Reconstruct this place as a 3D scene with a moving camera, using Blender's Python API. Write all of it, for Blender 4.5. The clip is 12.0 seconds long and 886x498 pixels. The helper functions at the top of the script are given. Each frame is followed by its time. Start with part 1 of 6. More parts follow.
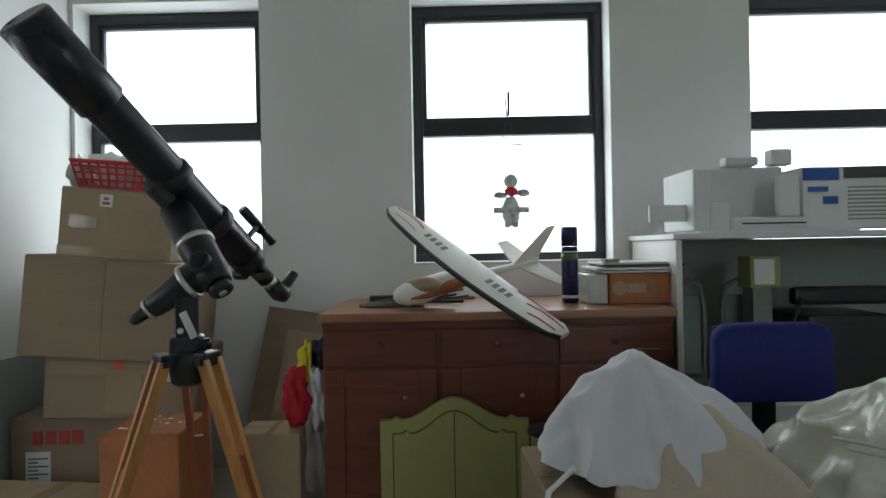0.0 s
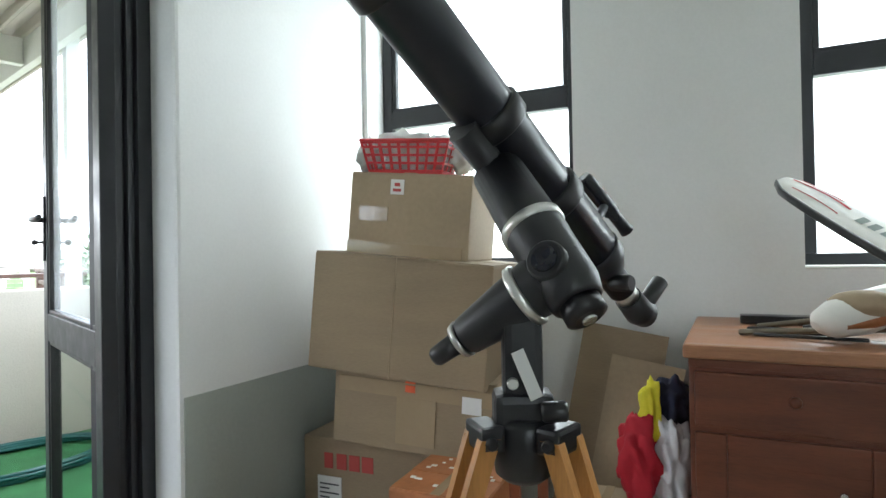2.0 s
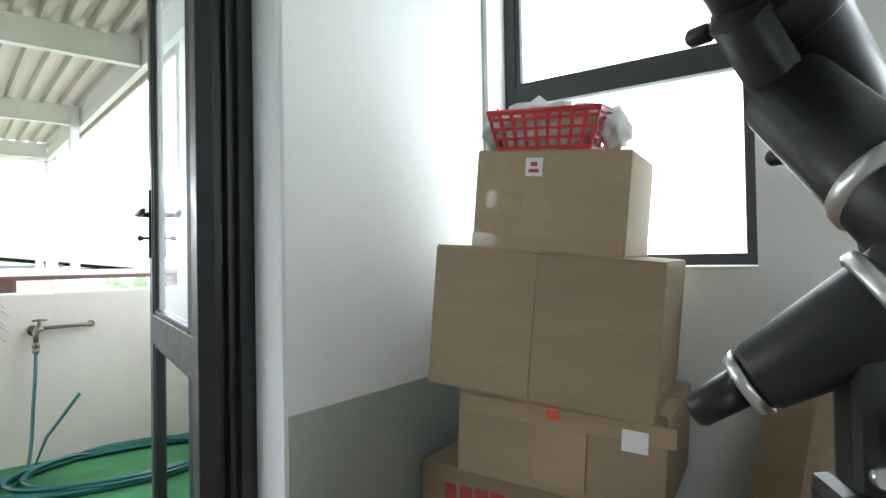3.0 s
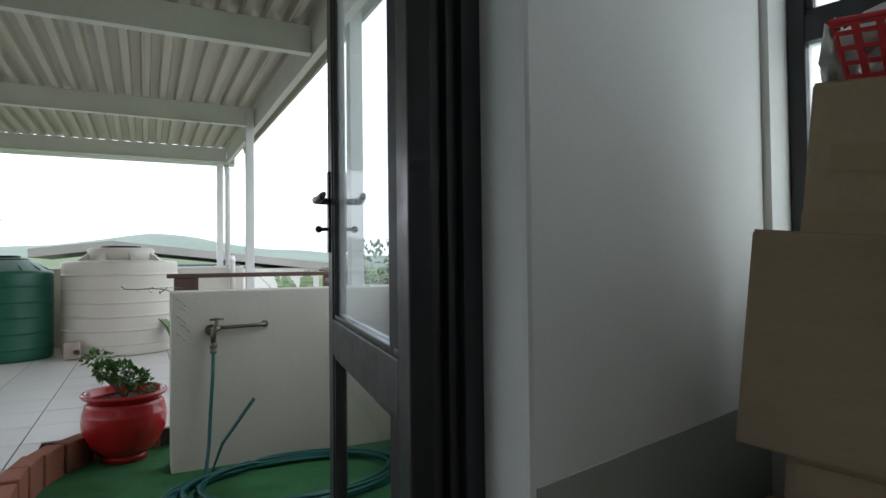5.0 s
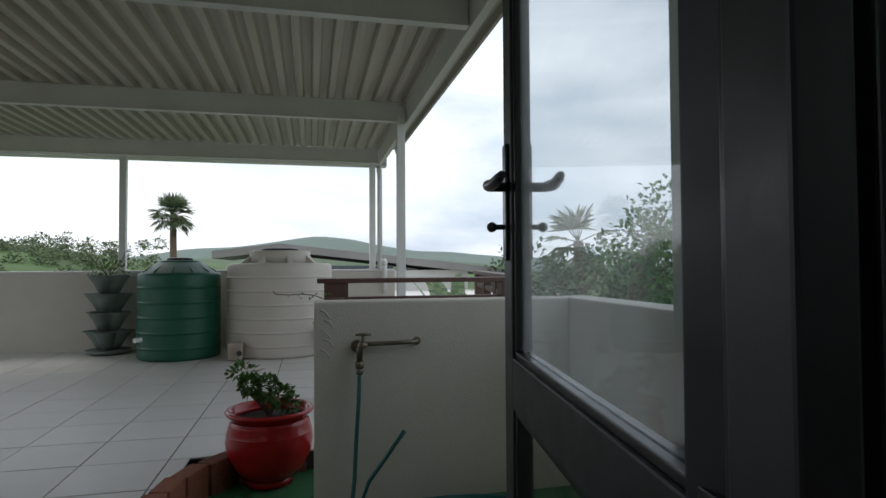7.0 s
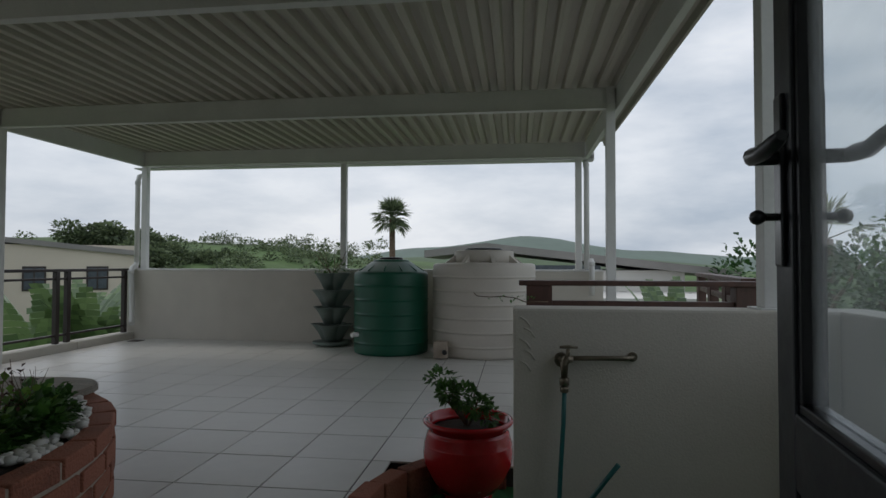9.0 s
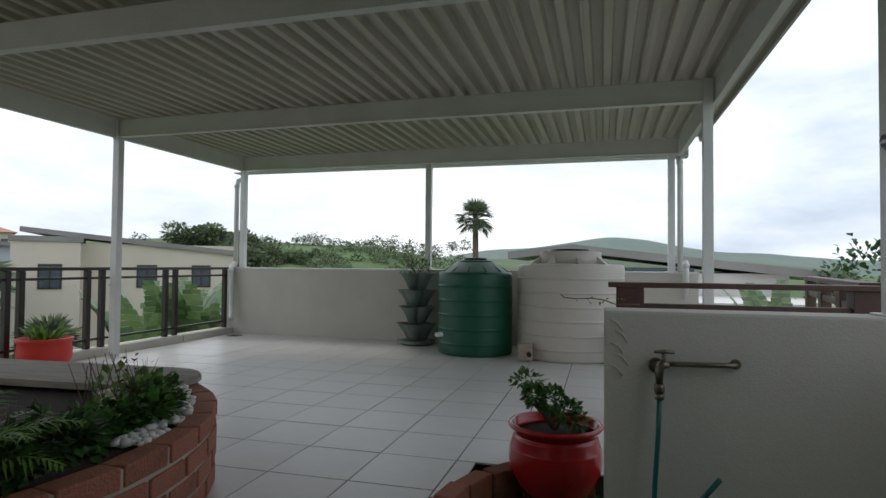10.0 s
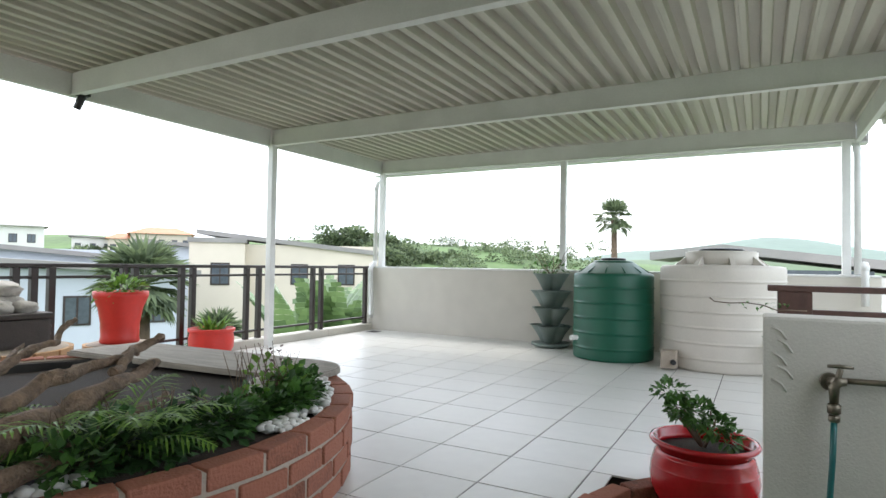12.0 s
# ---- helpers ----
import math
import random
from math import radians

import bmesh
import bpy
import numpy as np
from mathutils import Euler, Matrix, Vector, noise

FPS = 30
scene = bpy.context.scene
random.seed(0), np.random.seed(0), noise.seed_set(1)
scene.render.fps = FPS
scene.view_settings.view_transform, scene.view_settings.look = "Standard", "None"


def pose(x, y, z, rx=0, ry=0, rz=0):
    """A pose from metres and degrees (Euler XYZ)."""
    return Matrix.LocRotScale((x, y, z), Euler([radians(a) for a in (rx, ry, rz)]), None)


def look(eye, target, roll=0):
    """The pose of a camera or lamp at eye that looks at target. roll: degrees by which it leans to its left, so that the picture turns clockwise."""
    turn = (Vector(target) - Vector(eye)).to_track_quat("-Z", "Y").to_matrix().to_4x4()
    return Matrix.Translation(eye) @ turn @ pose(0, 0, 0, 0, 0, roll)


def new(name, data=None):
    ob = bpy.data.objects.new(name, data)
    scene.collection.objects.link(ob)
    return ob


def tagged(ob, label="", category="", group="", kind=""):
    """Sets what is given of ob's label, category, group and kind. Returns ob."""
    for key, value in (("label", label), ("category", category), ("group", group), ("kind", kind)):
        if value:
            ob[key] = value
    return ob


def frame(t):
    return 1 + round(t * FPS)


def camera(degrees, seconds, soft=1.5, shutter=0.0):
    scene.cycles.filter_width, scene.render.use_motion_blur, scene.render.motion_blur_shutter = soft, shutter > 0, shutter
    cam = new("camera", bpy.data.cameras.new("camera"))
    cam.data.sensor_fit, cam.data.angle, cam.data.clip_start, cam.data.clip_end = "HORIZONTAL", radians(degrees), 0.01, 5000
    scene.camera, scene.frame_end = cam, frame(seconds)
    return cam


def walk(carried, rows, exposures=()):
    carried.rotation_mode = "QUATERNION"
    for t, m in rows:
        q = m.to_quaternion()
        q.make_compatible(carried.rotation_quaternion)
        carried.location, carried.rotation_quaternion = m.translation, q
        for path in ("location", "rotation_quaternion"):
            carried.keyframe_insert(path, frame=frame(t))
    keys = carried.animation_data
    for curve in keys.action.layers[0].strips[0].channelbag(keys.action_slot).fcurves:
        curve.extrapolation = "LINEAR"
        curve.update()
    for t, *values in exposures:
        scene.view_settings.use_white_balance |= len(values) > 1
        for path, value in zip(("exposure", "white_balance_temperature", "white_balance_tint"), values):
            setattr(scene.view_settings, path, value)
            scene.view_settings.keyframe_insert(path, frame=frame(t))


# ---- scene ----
cam = camera(74.3, 12.0)
PATH = [
    (0, (1.546, 1.840, 1.062), (1.519, 3.840, 1.058), -1.1),
    (0.5, (1.524, 2.025, 1.069), (1.230, 4.003, 1.068), -1),
    (1, (1.421, 2.214, 1.064), (0.896, 4.144, 1.067), -1),
    (1.5, (1.294, 2.363, 1.06), (0.572, 4.228, 1.071), -0.9),
    (2, (1.149, 2.507, 1.049), (0.266, 4.301, 1.067), -1),
    (2.5, (1.010, 2.658, 1.044), (-0.028, 4.367, 1.07), -0.9),
    (3, (0.869, 2.752, 1.03), (-0.295, 4.378, 1.061), -1),
    (3.5, (0.689, 2.825, 1.025), (-0.573, 4.378, 1.064), -0.9),
    (5.5, (0.226, 3.023, 1.015), (-1.369, 4.229, 1.061), -0.6),
    (6, (0.099, 3.084, 1.02), (-1.563, 4.195, 1.071), -0.5),
    (6.5, (-0.075, 3.150, 1.031), (-1.803, 4.156, 1.084), -0.4),
    (8.5, (-0.493, 3.309, 1.055), (-2.452, 3.712, 1.11), 0),
    (9, (-0.519, 3.310, 1.052), (-2.506, 3.529, 1.105), 0.1),
    (9.5, (-0.535, 3.312, 1.046), (-2.532, 3.388, 1.1), 0.3),
    (10, (-0.546, 3.298, 1.044), (-2.543, 3.234, 1.1), 0.5),
    (10.5, (-0.556, 3.298, 1.047), (-2.545, 3.096, 1.1), 0.5),
    (11, (-0.589, 3.308, 1.038), (-2.563, 2.987, 1.093), 0.7),
    (11.5, (-0.623, 3.315, 1.033), (-2.576, 2.890, 1.09), 0.7),
    (12, (-0.618, 3.309, 1.035), (-2.549, 2.792, 1.088), 0.9),
]
EXPOSURES = [(0.0, 2.35), (0.5, 2.75), (1.0, 3.05), (1.5, 3.25), (2.0, 3.35), (3.0, 3.25), (3.6, 2.85), (5.3, 1.25), (6.0, 0.95), (6.6, 0.6), (8.4, -0.05), (9.0, -0.22), (9.5, -0.2), (10.0, 0.4), (10.6, 1.1), (11.2, 1.65), (12.0, 1.95)]
walk(cam, [(t, look(eye, target, roll)) for t, eye, target, roll in PATH],
     exposures=EXPOSURES)

# ---------- world and light ----------
world = bpy.data.worlds.new("world")
scene.world = world
world.use_nodes = True
wn = world.node_tree
sky = wn.nodes.new("ShaderNodeTexSky")
sky.sky_type, sky.sun_disc = "NISHITA", False
sky.sun_elevation, sky.sun_rotation = radians(52), radians(250)
sky.dust_density, sky.altitude = 4.0, 100
coord = wn.nodes.new("ShaderNodeTexCoord")
stretch = wn.nodes.new("ShaderNodeMapping")
stretch.inputs["Scale"].default_value = (1.0, 1.0, 3.2)
clouds = wn.nodes.new("ShaderNodeTexNoise")
clouds.inputs["Scale"].default_value, clouds.inputs["Detail"].default_value, clouds.inputs["Roughness"].default_value = 2.6, 7.0, 0.55
shade = wn.nodes.new("ShaderNodeValToRGB")
shade.color_ramp.elements[0].position, shade.color_ramp.elements[0].color = 0.32, (4.6, 5.4, 6.5, 1)
shade.color_ramp.elements[1].position, shade.color_ramp.elements[1].color = 0.66, (8.8, 9.2, 9.8, 1)
cover = wn.nodes.new("ShaderNodeMix")
cover.data_type = "RGBA"
cover.inputs[0].default_value = 0.9
bg = wn.nodes["Background"]
wn.links.new(coord.outputs["Generated"], stretch.inputs[0])
wn.links.new(stretch.outputs[0], clouds.inputs["Vector"])
wn.links.new(clouds.outputs[0], shade.inputs[0])
wn.links.new(sky.outputs[0], cover.inputs[6])
wn.links.new(shade.outputs[0], cover.inputs[7])
wn.links.new(cover.outputs[2], bg.inputs[0])
bg.inputs[1].default_value = 0.11
sun = bpy.data.lights.new("sun", "SUN")
sun.energy, sun.angle, sun.color = 0.6, radians(25), (1.0, 0.97, 0.92)
sun_ob = new("sun", sun)
sun_ob.matrix_world = look((0, 0, 30), (4.7, 1.7, 23.6))

WINDOW_WATTS, SOUTH_WATTS = 1.2, 0.3


# ---------- materials ----------
def mat(name, col, rough=0.7, metal=0.0, var=0.12, scale=6.0, bump=0.15, fine=60.0, sheen=0.0, stretch_to=None, spec=None, per=0.0):
    m = bpy.data.materials.new(name)
    m.use_nodes = True
    nt = m.node_tree
    b = nt.nodes["Principled BSDF"]
    b.inputs["Metallic"].default_value = metal
    if spec is not None:
        b.inputs["Specular IOR Level"].default_value = spec
    tc = nt.nodes.new("ShaderNodeTexCoord")
    vec = tc.outputs["Object"]
    if stretch_to:
        mp = nt.nodes.new("ShaderNodeMapping")
        mp.inputs["Scale"].default_value = stretch_to
        nt.links.new(vec, mp.inputs[0])
        vec = mp.outputs[0]
    n1, n2 = nt.nodes.new("ShaderNodeTexNoise"), nt.nodes.new("ShaderNodeTexNoise")
    n1.inputs["Scale"].default_value, n1.inputs["Detail"].default_value = scale, 5
    n2.inputs["Scale"].default_value, n2.inputs["Detail"].default_value = fine, 3
    for n in (n1, n2):
        nt.links.new(vec, n.inputs["Vector"])
    add = nt.nodes.new("ShaderNodeMath")
    add.operation = "MULTIPLY_ADD"
    nt.links.new(n2.outputs[0], add.inputs[0])
    add.inputs[1].default_value = 0.45
    nt.links.new(n1.outputs[0], add.inputs[2])
    last = add.outputs[0]
    if per:
        oi = nt.nodes.new("ShaderNodeObjectInfo")
        ad2 = nt.nodes.new("ShaderNodeMath")
        ad2.operation = "MULTIPLY_ADD"
        nt.links.new(oi.outputs["Random"], ad2.inputs[0])
        ad2.inputs[1].default_value = per
        nt.links.new(last, ad2.inputs[2])
        last = ad2.outputs[0]
    ramp = nt.nodes.new("ShaderNodeValToRGB")
    e = ramp.color_ramp.elements
    e[0].position, e[1].position = 0.45, 0.98 + per
    e[0].color = (*[c * (1 - var) for c in col], 1)
    e[1].color = (*[min(1, c * (1 + var)) for c in col], 1)
    nt.links.new(last, ramp.inputs[0])
    nt.links.new(ramp.outputs[0], b.inputs["Base Color"])
    rr = nt.nodes.new("ShaderNodeMapRange")
    rr.inputs["From Min"].default_value, rr.inputs["From Max"].default_value = 0.3, 0.7
    rr.inputs["To Min"].default_value, rr.inputs["To Max"].default_value = max(0.03, rough - 0.08), min(1, rough + 0.08)
    nt.links.new(n1.outputs[0], rr.inputs[0])
    nt.links.new(rr.outputs[0], b.inputs["Roughness"])
    if bump:
        bp = nt.nodes.new("ShaderNodeBump")
        bp.inputs["Strength"].default_value, bp.inputs["Distance"].default_value = bump, 0.01
        nt.links.new(n2.outputs[0], bp.inputs["Height"])
        nt.links.new(bp.outputs[0], b.inputs["Normal"])
    return m


def glass(name, tint=(0.93, 0.96, 0.95), milk=0.0, gloss=0.07):
    m = bpy.data.materials.new(name)
    m.use_nodes = True
    nt = m.node_tree
    nt.nodes.remove(nt.nodes["Principled BSDF"])
    out = nt.nodes["Material Output"]
    tr, gl, mx = nt.nodes.new("ShaderNodeBsdfTransparent"), nt.nodes.new("ShaderNodeBsdfGlossy"), nt.nodes.new("ShaderNodeMixShader")
    tr.inputs[0].default_value = (*tint, 1)
    gl.inputs["Roughness"].default_value = 0.02
    mx.inputs[0].default_value = gloss
    nt.links.new(tr.outputs[0], mx.inputs[1])
    nt.links.new(gl.outputs[0], mx.inputs[2])
    last = mx
    if milk:
        tl, m2 = nt.nodes.new("ShaderNodeBsdfTranslucent"), nt.nodes.new("ShaderNodeMixShader")
        tl.inputs[0].default_value = (0.93, 0.94, 0.94, 1)
        m2.inputs[0].default_value = milk
        nt.links.new(mx.outputs[0], m2.inputs[1])
        nt.links.new(tl.outputs[0], m2.inputs[2])
        last = m2
    nt.links.new(last.outputs[0], out.inputs[0])
    return m


def leafy(name, col, var=0.45, rough=0.5):
    m = bpy.data.materials.new(name)
    m.use_nodes = True
    nt = m.node_tree
    b = nt.nodes["Principled BSDF"]
    g = nt.nodes.new("ShaderNodeNewGeometry")
    r = nt.nodes.new("ShaderNodeValToRGB")
    e = r.color_ramp.elements
    e[0].color = (*[c * (1 - var) for c in col], 1)
    e[1].color = (col[0] * (1 + var * 1.3), col[1] * (1 + var), col[2] * (1 + var * 0.6), 1)
    nt.links.new(g.outputs["Random Per Island"], r.inputs[0])
    nt.links.new(r.outputs[0], b.inputs["Base Color"])
    b.inputs["Roughness"].default_value = rough
    tl, mx, out = nt.nodes.new("ShaderNodeBsdfTranslucent"), nt.nodes.new("ShaderNodeMixShader"), nt.nodes["Material Output"]
    nt.links.new(r.outputs[0], tl.inputs[0])
    mx.inputs[0].default_value = 0.25
    nt.links.new(b.outputs[0], mx.inputs[1])
    nt.links.new(tl.outputs[0], mx.inputs[2])
    nt.links.new(mx.outputs[0], out.inputs[0])
    return m


PLASTER = mat("plaster_white", (0.71, 0.72, 0.71), 0.8, var=0.05, scale=2.5, bump=0.04, fine=90)
DADO = mat("paint_grey_green", (0.33, 0.36, 0.33), 0.6, var=0.06, scale=3, bump=0.08)
CEIL = mat("ceiling_white", (0.78, 0.78, 0.76), 0.85, var=0.03)
ROOMFLOOR = mat("floor_screed", (0.42, 0.38, 0.33), 0.5, var=0.15)
ALU = mat("aluminium_charcoal", (0.018, 0.02, 0.024), 0.42, 0.0, var=0.15, bump=0.03, scale=14)
BLACKP = mat("black_plastic", (0.012, 0.012, 0.014), 0.35, var=0.3, bump=0.05)
OUTWALL = mat("plaster_cream", (0.56, 0.53, 0.47), 0.85, var=0.1, scale=1.6, bump=0.2, fine=110)
STEEL = mat("white_painted_steel", (0.68, 0.68, 0.66), 0.45, var=0.08, scale=3, bump=0.04)
SHEET = mat("roof_sheet_cream", (0.50, 0.47, 0.41), 0.5, var=0.1, scale=1.2, bump=0.03, stretch_to=(0.3, 2, 2))
TILE = mat("tile_ceramic", (0.60, 0.585, 0.55), 0.36, var=0.06, scale=2.2, bump=0, fine=9, per=0.3)
GROUT = mat("grout", (0.065, 0.06, 0.055), 0.9, var=0.25)
CARPET = mat("artificial_grass", (0.045, 0.21, 0.075), 0.95, var=0.35, scale=5, bump=1.0, fine=260)
BRICK = mat("brick_red", (0.20, 0.075, 0.046), 0.85, var=0.6, scale=9, bump=0.7, fine=70, per=0.8)
MORTAR = mat("mortar", (0.38, 0.32, 0.26), 0.95, var=0.2, bump=0.5)
CARD = mat("cardboard", (0.275, 0.205, 0.13), 0.8, var=0.14, scale=2.2, bump=0.05, stretch_to=(1, 1, 5))
CARD2 = mat("cardboard_pale", (0.35, 0.265, 0.17), 0.8, var=0.15, scale=3, bump=0.06)
TAPE = mat("packing_tape", (0.36, 0.27, 0.17), 0.12, var=0.06, bump=0.04)
REDINK = mat("red_ink", (0.42, 0.06, 0.05), 0.8, var=0.05, bump=0)
PAPER = mat("white_paper", (0.74, 0.74, 0.72), 0.75, var=0.04, bump=0.02)
ORANGE = mat("orange_sticker", (0.75, 0.11, 0.03), 0.6, bump=0)
WOOD = mat("red_brown_wood", (0.12, 0.034, 0.015), 0.42, var=0.38, scale=3.5, bump=0.12, fine=40, stretch_to=(1.0, 4, 7))
TOPWOOD = mat("wood_top", (0.30, 0.14, 0.07), 0.35, var=0.25, scale=3.5, bump=0.1, stretch_to=(0.7, 5, 5))
LEGWOOD = mat("varnished_wood", (0.42, 0.19, 0.05), 0.35, var=0.3, scale=5, bump=0.1, stretch_to=(6, 6, 0.7))
LEGDARK = mat("reddish_wood", (0.26, 0.07, 0.03), 0.4, var=0.25, scale=5, bump=0.1, stretch_to=(6, 6, 0.7))
BROWNBOX = mat("orange_brown_board", (0.36, 0.13, 0.045), 0.6, var=0.2, scale=5)
LIME = mat("lime_green_paint", (0.29, 0.30, 0.10), 0.5, var=0.1, scale=4, bump=0.1)
LIMEDK = mat("groove_dark", (0.06, 0.06, 0.02), 0.7)
CLOTH = mat("white_cloth", (0.62, 0.62, 0.65), 0.95, var=0.06, scale=4, bump=0.06, fine=150)
CLOTH2 = mat("beige_cloth", (0.50, 0.42, 0.32), 0.95, var=0.1, scale=4, bump=0.25, fine=150)
PLASTIC = mat("clear_wrap_over_beige", (0.50, 0.49, 0.42), 0.16, var=0.12, scale=8, bump=0.3, fine=25)
BLUE = mat("blue_fabric", (0.012, 0.02, 0.14), 0.85, var=0.15, bump=0.4, fine=200)
TEAL = mat("teal_fabric", (0.05, 0.13, 0.14), 0.8, var=0.15, bump=0.3, fine=200)
MELAMINE = mat("white_melamine", (0.66, 0.66, 0.63), 0.4, var=0.04, bump=0.02)
FOAM = mat("polystyrene", (0.72, 0.73, 0.72), 0.8, var=0.05, bump=0.35, fine=220)
BOXBLUE = mat("blue_print", (0.02, 0.10, 0.42), 0.5, var=0.05, bump=0)
BOXDARK = mat("dark_print", (0.05, 0.05, 0.06), 0.5, var=0.05, bump=0)
TUBE = mat("telescope_black", (0.010, 0.012, 0.018), 0.3, var=0.1, bump=0.01, scale=3, fine=200)
MOUNT = mat("mount_black", (0.013, 0.014, 0.017), 0.4, var=0.15, bump=0.02, fine=400)
SILVER = mat("brushed_metal", (0.62, 0.62, 0.6), 0.3, 0.9, var=0.08, bump=0.05)
CHROME = mat("aged_brass", (0.19, 0.165, 0.125), 0.4, 0.85, var=0.3, bump=0.3)
LENS = mat("dark_lens", (0.01, 0.012, 0.02), 0.06, var=0.1, bump=0)
FOAMWHITE = mat("model_foam_white", (0.74, 0.73, 0.68), 0.5, var=0.04, bump=0.06)
CANBLUE = mat("can_dark_blue", (0.018, 0.022, 0.09), 0.25, 0.3, var=0.1, bump=0)
CANGREEN = mat("can_green_band", (0.08, 0.16, 0.06), 0.3, var=0.1, bump=0)
REDPLASTIC = mat("red_plastic", (0.52, 0.015, 0.02), 0.35, var=0.1, bump=0.02)
REDGLAZE = mat("red_glaze", (0.40, 0.012, 0.016), 0.2, var=0.18, scale=9, bump=0.05)
REDMATT = mat("red_pot_paint", (0.62, 0.035, 0.025), 0.45, var=0.1, bump=0.05)
YELLOW = mat("yellow_fabric", (0.62, 0.55, 0.03), 0.8, var=0.15)
REDFAB = mat("red_fabric", (0.42, 0.012, 0.025), 0.8, var=0.15)
NAVY = mat("navy_fabric", (0.015, 0.018, 0.04), 0.85)
CLEAR = mat("clear_plastic", (0.52, 0.52, 0.5), 0.15, var=0.1)
TANKGREEN = mat("tank_green", (0.005, 0.088, 0.05), 0.42, var=0.12, scale=2.5, bump=0.04)
TANKCREAM = mat("tank_cream", (0.56, 0.52, 0.46), 0.55, var=0.07, scale=2.5, bump=0.06)
ORNGREY = mat("ornament_grey_green", (0.42, 0.46, 0.45), 0.3, var=0.35, scale=30, bump=0.1)
POTGREY = mat("grey_green_plastic", (0.17, 0.21, 0.19), 0.6, var=0.15, bump=0.1)
SOIL = mat("soil", (0.035, 0.025, 0.018), 0.95, var=0.4, bump=1.0, fine=120)
HOSE = mat("hose_teal", (0.010, 0.105, 0.10), 0.35, var=0.15, bump=0.03)
TIMBER = mat("dark_brown_timber", (0.075, 0.035, 0.026), 0.5, var=0.3, scale=5, bump=0.15, stretch_to=(4, 4, 1))
RAILMAT = mat("dark_brown_metal", (0.032, 0.022, 0.02), 0.45, var=0.2, bump=0.05)
PVC = mat("white_pvc", (0.66, 0.66, 0.64), 0.4, var=0.06, bump=0.02)
SLAB = mat("weathered_grey_board", (0.30, 0.27, 0.23), 0.8, var=0.25, scale=4, bump=0.4, fine=40, stretch_to=(6, 1, 6))
DRIFT = mat("driftwood", (0.17, 0.115, 0.075), 0.85, var=0.65, scale=9, bump=0.9, fine=45, stretch_to=(2, 2, 2))
PEBBLE = mat("white_pebble", (0.62, 0.61, 0.57), 0.6, var=0.15, scale=20, per=0.2)
WATER = mat("pond_water", (0.006, 0.008, 0.007), 0.04, var=0.2, bump=0.03, fine=8)
LINER = mat("pond_liner", (0.012, 0.012, 0.012), 0.5, var=0.3)
STONE = mat("pale_rock", (0.46, 0.43, 0.39), 0.9, var=0.25, scale=7, bump=0.6)
CHESTMAT = mat("dark_weathered_metal", (0.06, 0.05, 0.045), 0.6, 0.3, var=0.3, bump=0.3)
PALEBRICK = mat("pale_brick", (0.42, 0.26, 0.14), 0.9, var=0.25, bump=0.4, per=0.3)
LEAF_DARK = leafy("leaf_dark", (0.035, 0.095, 0.028))
LEAF_MID = leafy("leaf_mid", (0.06, 0.155, 0.035))
LEAF_LIGHT = leafy("leaf_light", (0.13, 0.26, 0.045), 0.35)
# distance haze is painted into this foliage: lighter and greyer than near leaves
LEAF_FAR_HAZE = leafy("leaf_far_haze", (0.13, 0.18, 0.105), 0.5, 0.9)
LEAF_BAN = leafy("leaf_banana", (0.14, 0.22, 0.10), 0.3, 0.4)
BARK = mat("bark", (0.13, 0.09, 0.06), 0.95, var=0.35, bump=0.8, fine=30)
GRASSLAND = mat("grassland", (0.075, 0.125, 0.04), 0.95, var=0.45, scale=0.05, bump=0, fine=0.6)
# aerial haze is put into both hill colours, paler and bluer farther off
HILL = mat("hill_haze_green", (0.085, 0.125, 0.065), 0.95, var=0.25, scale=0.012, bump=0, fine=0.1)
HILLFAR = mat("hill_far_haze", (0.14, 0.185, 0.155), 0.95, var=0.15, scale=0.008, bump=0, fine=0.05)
H_CREAM = mat("house_cream", (0.62, 0.55, 0.45), 0.9, var=0.06, scale=0.6)
H_BLUE = mat("house_pale_blue", (0.50, 0.53, 0.58), 0.9, var=0.06, scale=0.6)
H_WHITE = mat("house_white", (0.66, 0.64, 0.60), 0.9, var=0.06, scale=0.6)
H_ROOF = mat("roof_grey", (0.26, 0.245, 0.23), 0.85, var=0.15, scale=0.8)
H_WIN = mat("window_dark", (0.08, 0.095, 0.11), 0.15, var=0.2, bump=0)
GLASS = glass("clear_glass")
# milky mix imitates the overexposed white view and hides the ground outside
WASHED = glass("washed_out_window_glass", milk=0.55)
# a little translucent white gives the upper door pane its haze
HAZY = glass("hazy_door_glass", (0.95, 0.98, 0.99), milk=0.13, gloss=0.10)


# ---------- building blocks ----------
def bx(bm, x0, x1, y0, y1, z0, z1, bev=0.0, m=None):
    r = bmesh.ops.create_cube(bm, size=1, matrix=Matrix.Translation(((x0 + x1) / 2, (y0 + y1) / 2, (z0 + z1) / 2)) @ Matrix.Diagonal((abs(x1 - x0), abs(y1 - y0), abs(z1 - z0), 1)))
    vs = r["verts"]
    if bev:
        es = list({e for v in vs for e in v.link_edges})
        out = bmesh.ops.bevel(bm, geom=es, offset=bev, segments=2, affect="EDGES", profile=0.6)
        vs = list({v for f in out["faces"] for v in f.verts} | {v for v in vs if v.is_valid})
    if m is not None:
        bmesh.ops.transform(bm, matrix=m, verts=[v for v in vs if v.is_valid])
    return bm


